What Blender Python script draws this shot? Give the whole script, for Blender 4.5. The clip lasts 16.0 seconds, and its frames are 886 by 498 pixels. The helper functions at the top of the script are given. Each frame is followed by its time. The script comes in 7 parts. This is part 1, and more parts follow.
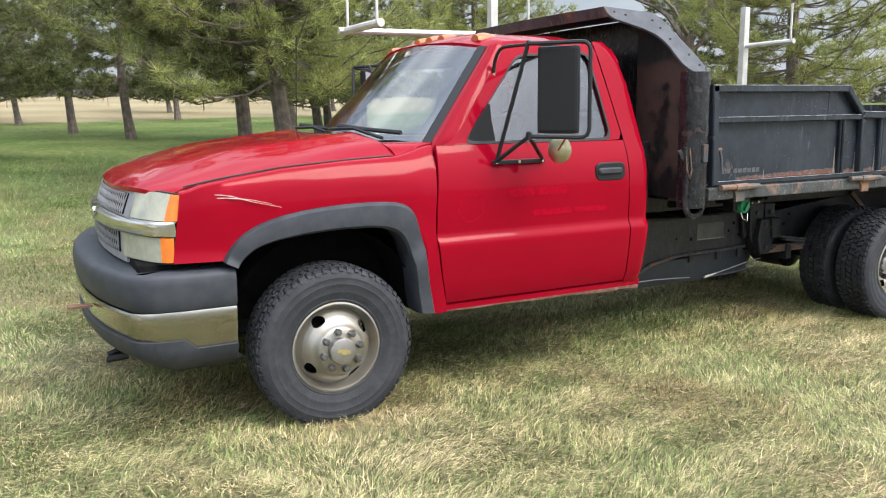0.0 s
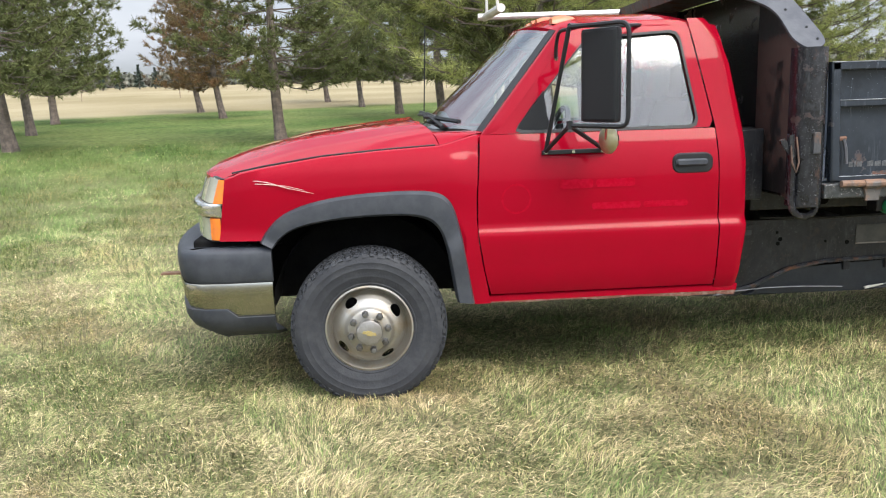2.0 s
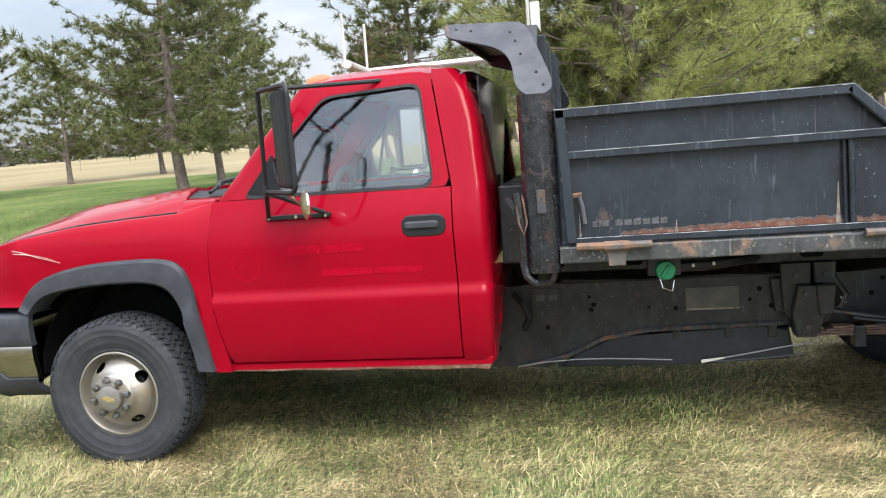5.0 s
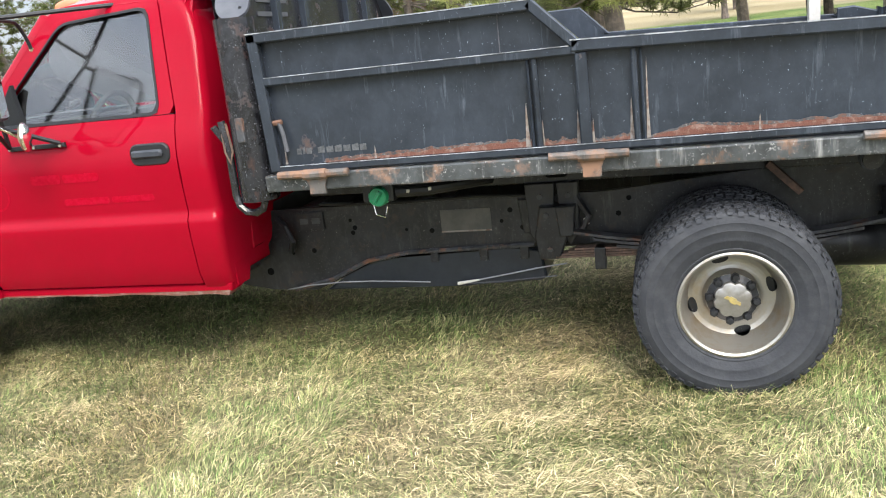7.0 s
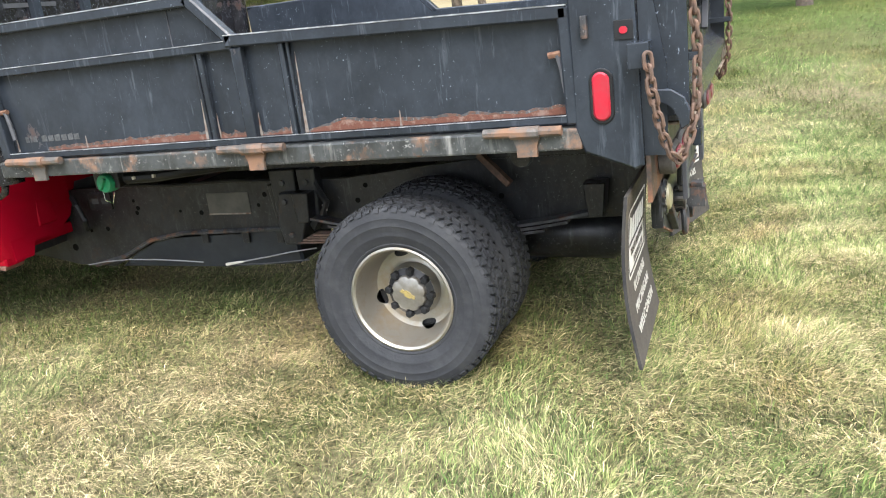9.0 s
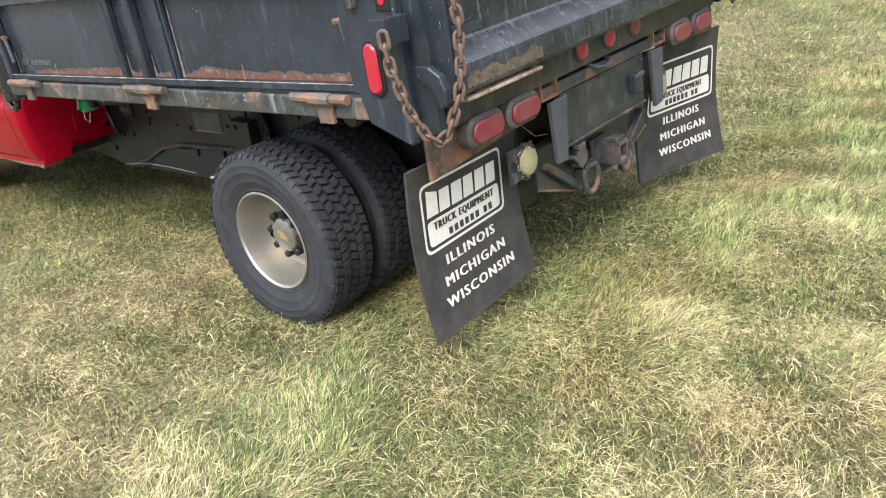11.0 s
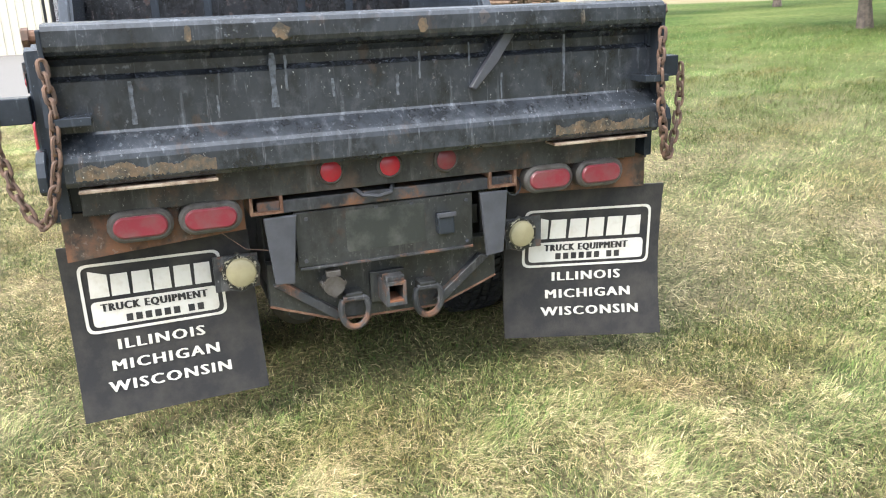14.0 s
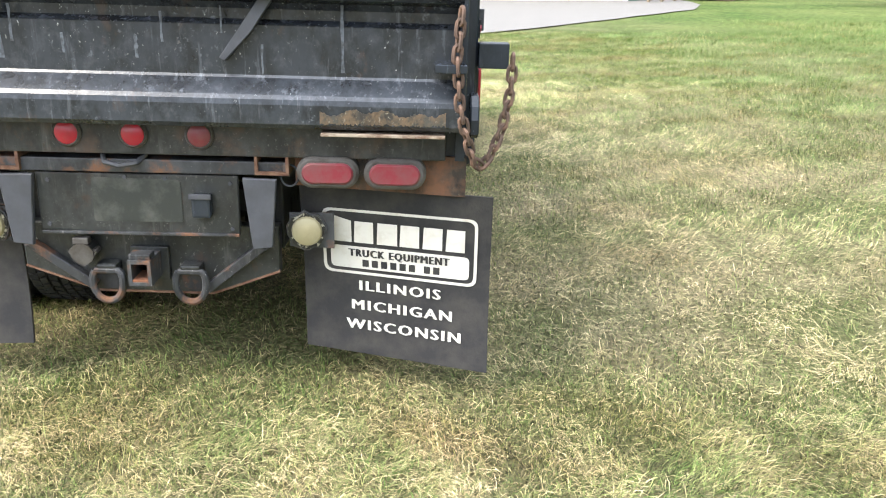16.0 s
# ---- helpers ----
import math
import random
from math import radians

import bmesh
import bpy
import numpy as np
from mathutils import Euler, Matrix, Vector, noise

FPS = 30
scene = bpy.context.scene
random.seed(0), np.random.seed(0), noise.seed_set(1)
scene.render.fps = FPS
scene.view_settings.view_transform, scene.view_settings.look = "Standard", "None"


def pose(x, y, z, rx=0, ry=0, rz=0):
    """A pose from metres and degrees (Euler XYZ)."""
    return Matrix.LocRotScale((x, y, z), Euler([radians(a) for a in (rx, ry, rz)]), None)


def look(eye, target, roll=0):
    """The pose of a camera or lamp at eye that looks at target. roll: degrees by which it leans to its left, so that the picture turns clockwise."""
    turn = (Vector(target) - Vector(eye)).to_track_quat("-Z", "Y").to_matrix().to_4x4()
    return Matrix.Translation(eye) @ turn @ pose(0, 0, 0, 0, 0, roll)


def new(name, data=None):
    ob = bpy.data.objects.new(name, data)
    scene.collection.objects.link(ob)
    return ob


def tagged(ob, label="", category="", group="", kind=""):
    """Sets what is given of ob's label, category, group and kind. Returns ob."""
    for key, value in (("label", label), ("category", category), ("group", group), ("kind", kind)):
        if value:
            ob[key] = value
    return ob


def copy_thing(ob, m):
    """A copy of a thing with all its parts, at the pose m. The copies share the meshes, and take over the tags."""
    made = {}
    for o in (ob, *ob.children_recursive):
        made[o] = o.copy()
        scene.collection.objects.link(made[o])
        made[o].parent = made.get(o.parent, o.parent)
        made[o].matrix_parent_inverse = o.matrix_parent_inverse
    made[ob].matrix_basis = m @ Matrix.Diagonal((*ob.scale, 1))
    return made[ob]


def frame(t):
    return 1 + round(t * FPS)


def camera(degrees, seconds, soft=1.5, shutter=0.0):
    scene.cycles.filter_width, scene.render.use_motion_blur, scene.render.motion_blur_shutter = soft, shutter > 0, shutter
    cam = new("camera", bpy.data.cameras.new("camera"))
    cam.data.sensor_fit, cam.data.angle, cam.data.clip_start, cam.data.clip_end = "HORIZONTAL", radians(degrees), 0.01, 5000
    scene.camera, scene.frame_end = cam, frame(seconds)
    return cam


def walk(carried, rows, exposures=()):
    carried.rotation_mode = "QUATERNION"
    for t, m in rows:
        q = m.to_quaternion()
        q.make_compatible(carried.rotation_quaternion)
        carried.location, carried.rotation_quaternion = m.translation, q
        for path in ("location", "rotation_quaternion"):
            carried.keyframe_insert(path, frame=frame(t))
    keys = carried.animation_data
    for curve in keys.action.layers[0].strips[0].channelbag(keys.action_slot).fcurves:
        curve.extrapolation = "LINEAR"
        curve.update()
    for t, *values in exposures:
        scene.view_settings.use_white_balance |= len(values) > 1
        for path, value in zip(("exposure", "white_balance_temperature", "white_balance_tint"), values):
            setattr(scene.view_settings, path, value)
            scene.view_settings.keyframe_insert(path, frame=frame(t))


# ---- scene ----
cam = camera(56.8, 16.0, soft=1.1)
PATH = [
    (0, (-1.286, -4.499, 1.45), (-0.367, -2.754, 1.122), -0.6),
    (0.5, (-0.954, -4.747, 1.459), (-0.289, -2.892, 1.113), -0.9),
    (1, (-0.679, -4.838, 1.451), (-0.229, -2.923, 1.093), -1.0),
    (1.5, (-0.319, -4.839, 1.459), (-0.033, -2.892, 1.097), -1.2),
    (2, (0.074, -4.885, 1.479), (0.224, -2.925, 1.114), -1.7),
    (2.5, (0.437, -4.902, 1.53), (0.5, -2.933, 1.184), -2.2),
    (3, (0.791, -4.808, 1.495), (0.794, -2.829, 1.204), -2.6),
    (3.2, (0.924, -4.807, 1.526), (0.904, -2.827, 1.245), -2.8),
    (5.3, (2.635, -4.526, 1.469), (2.202, -2.589, 1.221), -4.5),
    (5.5, (2.761, -4.493, 1.466), (2.306, -2.565, 1.196), -4.6),
    (6, (3.096, -4.305, 1.451), (2.604, -2.401, 1.086), -5.2),
    (6.5, (3.413, -4.235, 1.443), (2.921, -2.344, 1.015), -5.6),
    (7, (3.843, -4.212, 1.468), (3.324, -2.342, 0.985), -6.2),
    (7.5, (4.252, -4.098, 1.418), (3.697, -2.244, 0.912), -6.8),
    (8, (4.667, -4.009, 1.439), (4.057, -2.179, 0.911), -7.2),
    (8.5, (5.084, -3.938, 1.451), (4.415, -2.132, 0.911), -7.3),
    (9, (5.447, -3.726, 1.438), (4.695, -1.96, 0.875), -7.1),
    (9.2, (5.567, -3.69, 1.451), (4.783, -1.939, 0.882), -7.1),
    (11.3, (6.934, -2.667, 1.568), (5.591, -1.438, 0.74), -9.8),
    (11.5, (7.052, -2.553, 1.567), (5.658, -1.385, 0.734), -9.6),
    (12, (7.316, -2.188, 1.534), (5.862, -1.062, 0.748), -6.8),
    (12.5, (7.557, -1.807, 1.481), (6.05, -0.721, 0.74), -3.5),
    (13, (7.705, -1.486, 1.494), (6.096, -0.499, 0.833), -2.5),
    (13.5, (7.738, -1.132, 1.501), (6.019, -0.299, 0.906), -2.1),
    (14, (7.812, -0.773, 1.5), (6.009, -0.131, 0.919), -2.1),
    (14.5, (7.874, -0.4, 1.514), (6.013, 0.062, 0.948), -2.0),
    (15, (7.814, 0.025, 1.529), (5.922, 0.339, 0.962), -1.4),
    (15.5, (7.8, 0.473, 1.504), (5.895, 0.662, 0.926), -0.0),
    (16, (7.705, 0.918, 1.496), (5.816, 0.971, 0.839), 1.7),
]
walk(cam, [(t, look(eye, target, roll)) for t, eye, target, roll in PATH], [(0, 1.12), (3, 1.15), (5.5, 1.31), (6.2, 1.45), (8, 1.57), (9.2, 1.54), (11.5, 1.26), (13.2, 1.40), (14.5, 1.58), (16, 1.68)])

# world: bright overcast sky with broken cloud, and a weak broad sun
SUN_AZ, SUN_EL = 300.0, 48.0
world = bpy.data.worlds.new("sky")
scene.world = world
world.use_nodes = True
wn, wl = world.node_tree.nodes, world.node_tree.links
wn.clear()
sky = wn.new("ShaderNodeTexSky")
sky.sky_type = "NISHITA"
sky.sun_disc = False
sky.sun_elevation, sky.sun_rotation = radians(SUN_EL), radians(90.0 - SUN_AZ)
sky.air_density, sky.dust_density = 1.0, 2.0
cloud_place = wn.new("ShaderNodeTexCoord")
cloud_map = wn.new("ShaderNodeMapping")
cloud_map.inputs["Scale"].default_value = (1.0, 1.0, 3.2)
cloud_noise = wn.new("ShaderNodeTexNoise")
cloud_noise.inputs["Scale"].default_value = 2.4
cloud_noise.inputs["Detail"].default_value = 6.0
cloud_cover = wn.new("ShaderNodeMapRange")
cloud_cover.inputs["From Min"].default_value, cloud_cover.inputs["From Max"].default_value = 0.34, 0.58
cloud_cover.inputs["To Min"].default_value, cloud_cover.inputs["To Max"].default_value = 0.55, 1.0
cloud_tone = wn.new("ShaderNodeValToRGB")
cloud_tone.color_ramp.elements[0].position, cloud_tone.color_ramp.elements[0].color = 0.35, (4.4, 4.8, 5.4, 1)
cloud_tone.color_ramp.elements[1].position, cloud_tone.color_ramp.elements[1].color = 0.72, (7.0, 7.4, 8.0, 1)
sky_mix = wn.new("ShaderNodeMixRGB")
# an overcast sky grows brighter from the horizon to the zenith
sky_split = wn.new("ShaderNodeSeparateXYZ")
sky_height = wn.new("ShaderNodeMapRange")
sky_height.inputs["To Min"].default_value, sky_height.inputs["To Max"].default_value = 0.46, 1.85
sky_side = wn.new("ShaderNodeVectorMath")
sky_side.operation = "DOT_PRODUCT"
sky_side.inputs[1].default_value = (math.cos(radians(SUN_AZ)) * math.cos(radians(SUN_EL)), math.sin(radians(SUN_AZ)) * math.cos(radians(SUN_EL)), math.sin(radians(SUN_EL)))
sun_glow = wn.new("ShaderNodeMapRange")
sun_glow.inputs["To Min"].default_value, sun_glow.inputs["To Max"].default_value = 1.0, 2.1
sky_gain = wn.new("ShaderNodeMath")
sky_gain.operation = "MULTIPLY"
sky_grow = wn.new("ShaderNodeVectorMath")
sky_grow.operation = "SCALE"
background = wn.new("ShaderNodeBackground")
background.inputs["Strength"].default_value = 0.1
world_out = wn.new("ShaderNodeOutputWorld")
wl.new(cloud_place.outputs["Generated"], cloud_map.inputs["Vector"])
wl.new(cloud_map.outputs["Vector"], cloud_noise.inputs["Vector"])
wl.new(cloud_noise.outputs["Fac"], cloud_cover.inputs["Value"])
wl.new(cloud_noise.outputs["Fac"], cloud_tone.inputs["Fac"])
wl.new(cloud_cover.outputs["Result"], sky_mix.inputs["Fac"])
wl.new(sky.outputs["Color"], sky_mix.inputs["Color1"])
wl.new(cloud_tone.outputs["Color"], sky_mix.inputs["Color2"])
wl.new(cloud_place.outputs["Generated"], sky_split.inputs["Vector"])
wl.new(sky_split.outputs["Z"], sky_height.inputs["Value"])
wl.new(sky_mix.outputs["Color"], sky_grow.inputs[0])
wl.new(cloud_place.outputs["Generated"], sky_side.inputs[0])
wl.new(sky_side.outputs["Value"], sun_glow.inputs["Value"])
wl.new(sky_height.outputs["Result"], sky_gain.inputs[0])
wl.new(sun_glow.outputs["Result"], sky_gain.inputs[1])
wl.new(sky_gain.outputs["Value"], sky_grow.inputs["Scale"])
wl.new(sky_grow.outputs["Vector"], background.inputs["Color"])
wl.new(background.outputs["Background"], world_out.inputs["Surface"])

sun_lamp = bpy.data.lights.new("sun", "SUN")
sun_lamp.energy, sun_lamp.angle, sun_lamp.color = 1.6, radians(26), (1.0, 0.92, 0.8)
sun = new("sun", sun_lamp)
sun.matrix_world = look(
    (30 * math.cos(radians(SUN_AZ)) * math.cos(radians(SUN_EL)), 30 * math.sin(radians(SUN_AZ)) * math.cos(radians(SUN_EL)), 30 * math.sin(radians(SUN_EL))),
    (0, 0, 0),
)


# ---- materials ----
def material(name, color, rough=0.5, metal=0.0, coat=0.0, spec=0.5, noise_scale=0.0, color2=None, lo=0.4, hi=0.6, bump=0.0, bump_scale=0.0, rough2=None, space="Object"):
    """A plain procedural surface: two tones mixed by a noise, with fine relief."""
    m = bpy.data.materials.new(name)
    m.use_nodes = True
    n, l = m.node_tree.nodes, m.node_tree.links
    b = n["Principled BSDF"]
    b.inputs["Base Color"].default_value = (*color, 1)
    b.inputs["Roughness"].default_value = rough
    b.inputs["Metallic"].default_value = metal
    b.inputs["Coat Weight"].default_value = coat
    b.inputs["Coat Roughness"].default_value = 0.03
    b.inputs["Coat IOR"].default_value = 1.2
    b.inputs["Specular IOR Level"].default_value = spec
    place = n.new("ShaderNodeTexCoord")
    if color2 is not None:
        tex = n.new("ShaderNodeTexNoise")
        tex.inputs["Scale"].default_value = noise_scale
        tex.inputs["Detail"].default_value = 8
        tex.inputs["Roughness"].default_value = 0.65
        ramp = n.new("ShaderNodeMapRange")
        ramp.inputs["From Min"].default_value, ramp.inputs["From Max"].default_value = lo, hi
        mix = n.new("ShaderNodeMixRGB")
        mix.inputs["Color1"].default_value, mix.inputs["Color2"].default_value = (*color, 1), (*color2, 1)
        l.new(place.outputs[space], tex.inputs["Vector"])
        l.new(tex.outputs["Fac"], ramp.inputs["Value"])
        l.new(ramp.outputs["Result"], mix.inputs["Fac"])
        l.new(mix.outputs["Color"], b.inputs["Base Color"])
        if rough2 is not None:
            rr = n.new("ShaderNodeMapRange")
            rr.inputs["From Min"].default_value, rr.inputs["From Max"].default_value = lo, hi
            rr.inputs["To Min"].default_value, rr.inputs["To Max"].default_value = rough, rough2
            l.new(tex.outputs["Fac"], rr.inputs["Value"])
            l.new(rr.outputs["Result"], b.inputs["Roughness"])
    if bump:
        fine = n.new("ShaderNodeTexNoise")
        fine.inputs["Scale"].default_value = bump_scale
        fine.inputs["Detail"].default_value = 6
        relief = n.new("ShaderNodeBump")
        relief.inputs["Strength"].default_value = bump
        relief.inputs["Distance"].default_value = 0.01
        l.new(place.outputs[space], fine.inputs["Vector"])
        l.new(fine.outputs["Fac"], relief.inputs["Height"])
        l.new(relief.outputs["Normal"], b.inputs["Normal"])
    return m


def worn_paint(name, base, pale, streak, speck, rust, rust_lo, rust_hi, rough=0.4, rust_scale=6.0, specular=0.35, chip=0.0, chip_scale=38.0, grime=0.75):
    """Dark paint with pale run-down streaks, chips and rust breaking through."""
    m = bpy.data.materials.new(name)
    m.use_nodes = True
    n, l = m.node_tree.nodes, m.node_tree.links
    b = n["Principled BSDF"]
    b.inputs["Specular IOR Level"].default_value = specular
    place = n.new("ShaderNodeTexCoord")

    def mask(scale, stretch, lo, hi, detail=6):
        mp = n.new("ShaderNodeMapping")
        mp.inputs["Scale"].default_value = stretch
        t = n.new("ShaderNodeTexNoise")
        t.inputs["Scale"].default_value, t.inputs["Detail"].default_value, t.inputs["Roughness"].default_value = scale, detail, 0.65
        r = n.new("ShaderNodeMapRange")
        r.inputs["From Min"].default_value, r.inputs["From Max"].default_value = lo, hi
        l.new(place.outputs["Object"], mp.inputs["Vector"])
        l.new(mp.outputs["Vector"], t.inputs["Vector"])
        l.new(t.outputs["Fac"], r.inputs["Value"])
        return r.outputs["Result"]

    def mix(fac, c1, c2, amount=1.0):
        x = n.new("ShaderNodeMixRGB")
        if amount < 1.0:
            k = n.new("ShaderNodeMath")
            k.operation = "MULTIPLY"
            k.inputs[1].default_value = amount
            l.new(fac, k.inputs[0])
            fac = k.outputs["Value"]
        l.new(fac, x.inputs["Fac"])
        if isinstance(c1, tuple):
            x.inputs["Color1"].default_value = (*c1, 1)
        else:
            l.new(c1, x.inputs["Color1"])
        x.inputs["Color2"].default_value = (*c2, 1)
        return x.outputs["Color"]

    c = mix(mask(2.5, (1, 1, 1), 0.35, 0.7), base, tuple(v * 1.7 for v in base))
    c = mix(mask(11.0, (1, 1, 0.6), 0.44, 0.60, 10), c, tuple(v * 0.42 for v in base), grime)
    c = mix(mask(24.0, (1, 1, 0.8), 0.52, 0.70, 9), c, pale, 0.2 * grime)
    c = mix(mask(5.0, (4, 4, 0.45), 0.59, 0.77), c, pale, streak)
    splash = n.new("ShaderNodeMath")
    splash.operation = "MULTIPLY"
    l.new(mask(120.0, (1, 1, 0.6), 0.67, 0.71, 4), splash.inputs[0])
    l.new(mask(2.2, (1, 1, 1), 0.46, 0.62, 4), splash.inputs[1])
    c = mix(splash.outputs["Value"], c, tuple(min(0.6, v * 3) for v in pale), speck)
    c = mix(mask(14.0, (3, 3, 0.35), 0.63, 0.72, 5), c, pale, streak * 0.6)
    worn = mask(rust_scale, (1, 1, 1), rust_lo, rust_hi, 10)
    c = mix(worn, c, rust)
    if chip:
        flakes = n.new("ShaderNodeMath")
        flakes.operation = "MULTIPLY"
        l.new(mask(chip_scale * 2.6, (1, 1, 1), 0.60, 0.66, 6), flakes.inputs[0])
        l.new(mask(3.0, (1, 1, 1.6), 0.40, 0.60, 5), flakes.inputs[1])
        c = mix(flakes.outputs["Value"], c, tuple(min(0.5, v * 1.1) for v in pale), chip)
        dark = mask(chip_scale * 0.45, (1, 1, 0.6), 0.60, 0.66, 8)
        c = mix(dark, c, tuple(v * 0.55 for v in rust), chip)
    l.new(c, b.inputs["Base Color"])
    rr = n.new("ShaderNodeMapRange")
    rr.inputs["To Min"].default_value, rr.inputs["To Max"].default_value = rough, 0.85
    l.new(worn, rr.inputs["Value"])
    l.new(rr.outputs["Result"], b.inputs["Roughness"])
    fine = n.new("ShaderNodeTexNoise")
    fine.inputs["Scale"].default_value, fine.inputs["Detail"].default_value = 35, 6
    relief = n.new("ShaderNodeBump")
    relief.inputs["Strength"].default_value, relief.inputs["Distance"].default_value = 0.14, 0.006
    l.new(place.outputs["Object"], fine.inputs["Vector"])
    l.new(fine.outputs["Fac"], relief.inputs["Height"])
    l.new(relief.outputs["Normal"], b.inputs["Normal"])
    return m


RED = material("red_paint", (0.248, 0.002, 0.013), 0.5, coat=1.0, spec=0.0, noise_scale=1.6, color2=(0.226, 0.002, 0.011), lo=0.35, hi=0.65, rough2=0.55)
BLACK = worn_paint("black_paint", (0.0190, 0.0235, 0.0310), (0.12, 0.145, 0.18), 0.5, 0.95, (0.12, 0.065, 0.045), 0.68, 0.80, 0.25, grime=0.22)
CHASSIS = worn_paint("chassis_black", (0.0115, 0.0125, 0.0150), (0.105, 0.105, 0.105), 0.5, 1.0, (0.050, 0.036, 0.028), 0.58, 0.70, 0.38, 7.0, 0.4, 0.8, 30.0)
TANK = material("tank_black", (0.013, 0.017, 0.024), 0.33, spec=0.4, noise_scale=5, color2=(0.024, 0.029, 0.037), lo=0.42, hi=0.66, bump=0.15, bump_scale=30)
# black liner plastic, made near black so the colour carries recess shade
LINER_SHADE = material("liner_and_shade_black", (0.004, 0.004, 0.005), 0.9, spec=0.1, noise_scale=14, color2=(0.008, 0.008, 0.008), bump=0.2, bump_scale=60)
PLASTIC = material("grey_plastic", (0.028, 0.032, 0.040), 0.55, spec=0.3, noise_scale=12, color2=(0.040, 0.044, 0.052), bump=0.1, bump_scale=300)
TRIM = material("black_trim", (0.012, 0.013, 0.015), 0.5, spec=0.3, bump=0.1, bump_scale=200)
RUBBER = material("tyre_rubber", (0.025, 0.027, 0.032), 0.68, spec=0.3, noise_scale=14, color2=(0.043, 0.045, 0.050), lo=0.45, hi=0.7, bump=0.2, bump_scale=90)
BAND = material("dull_bumper_metal", (0.40, 0.39, 0.34), 0.16, metal=1.0, noise_scale=5, color2=(0.33, 0.32, 0.28), rough2=0.26)
STEEL = material("wheel_steel", (0.36, 0.345, 0.315), 0.44, metal=0.9, noise_scale=9, color2=(0.33, 0.27, 0.19), lo=0.48, hi=0.72, rough2=0.55, bump=0.05, bump_scale=60)
HUB_GREY = material("hub_cap_metal", (0.31, 0.305, 0.295), 0.42, metal=0.75, noise_scale=14, color2=(0.24, 0.225, 0.205))
NUT_STEEL = material("nut_steel", (0.20, 0.205, 0.21), 0.35, metal=0.85, noise_scale=30, color2=(0.12, 0.11, 0.10))
RAGGED = material("ragged_foil", (0.03, 0.03, 0.028), 0.35, metal=0.5, noise_scale=70, color2=(0.40, 0.38, 0.32), lo=0.53, hi=0.58)
CHROME = material("chrome", (0.72, 0.72, 0.72), 0.12, metal=1.0, noise_scale=8, color2=(0.55, 0.54, 0.5), rough2=0.25)
RUST = material("rust", (0.11, 0.05, 0.03), 0.85, noise_scale=26, color2=(0.20, 0.12, 0.08), lo=0.4, hi=0.65, bump=0.4, bump_scale=80)
RUSTY_BLACK = worn_paint("rusty_black", (0.038, 0.040, 0.044), (0.20, 0.20, 0.20), 0.7, 0.9, (0.17, 0.085, 0.05), 0.53, 0.66, 0.5, 9.0)
GREY_PLATE = material("grey_plate", (0.052, 0.055, 0.066), 0.6, spec=0.25, noise_scale=8, color2=(0.075, 0.078, 0.088), bump=0.08, bump_scale=60)
LENS_YELLOW = material("yellowed_lens", (0.29, 0.265, 0.165), 0.3, coat=0.4, noise_scale=9, color2=(0.23, 0.20, 0.12))
BRACKET_GREY = material("blue_grey_bracket", (0.062, 0.066, 0.080), 0.5, noise_scale=9, color2=(0.045, 0.048, 0.058), bump=0.08, bump_scale=60)
LENS_RED = material("red_lens", (0.40, 0.008, 0.028), 0.28, coat=0.6, noise_scale=14, color2=(0.32, 0.03, 0.045), lo=0.4, hi=0.65)
LENS_DULL = material("hazed_red_lens", (0.185, 0.018, 0.032), 0.4, coat=0.5, noise_scale=16, color2=(0.16, 0.055, 0.06), lo=0.4, hi=0.65)
LENS_AMBER = material("amber_lens", (0.70, 0.18, 0.02), 0.25, coat=0.5, noise_scale=20, color2=(0.55, 0.15, 0.03))
LENS_ORANGE = material("faded_orange_lens", (0.50, 0.115, 0.025), 0.35, coat=0.3, noise_scale=20, color2=(0.40, 0.11, 0.045))
GREY_FRAME = material("silver_grey_plastic", (0.26, 0.26, 0.275), 0.45, noise_scale=12, color2=(0.21, 0.21, 0.225), bump=0.05, bump_scale=200)
RUST_PATCH = material("red_brown_rust", (0.115, 0.044, 0.028), 0.9, noise_scale=34, color2=(0.19, 0.125, 0.10), lo=0.50, hi=0.66, bump=0.5, bump_scale=120)
LENS_CLEAR = material("clouded_lens", (0.42, 0.41, 0.33), 0.16, coat=0.8, noise_scale=9, color2=(0.29, 0.30, 0.26), lo=0.4, hi=0.65)
WHITE_PRINT = material("white_print", (0.62, 0.6, 0.56), 0.7, noise_scale=25, color2=(0.5, 0.46, 0.4), lo=0.5, hi=0.8)
FLAP = material("mudflap_rubber", (0.025, 0.025, 0.028), 0.7, spec=0.25, noise_scale=9, color2=(0.055, 0.052, 0.049), lo=0.42, hi=0.72, bump=0.15, bump_scale=120)
INTERIOR = material("interior_grey", (0.045, 0.047, 0.05), 0.8, noise_scale=20, color2=(0.06, 0.062, 0.065))
FLAP.node_tree.nodes["Principled BSDF"].inputs["Sheen Weight"].default_value = 0.10
FLAP.node_tree.nodes["Principled BSDF"].inputs["Sheen Tint"].default_value = (0.75, 0.62, 0.5, 1)
BARK = material("pine_bark", (0.17, 0.135, 0.115), 0.95, noise_scale=6, color2=(0.09, 0.075, 0.066), lo=0.42, hi=0.6, bump=1.0, bump_scale=14)


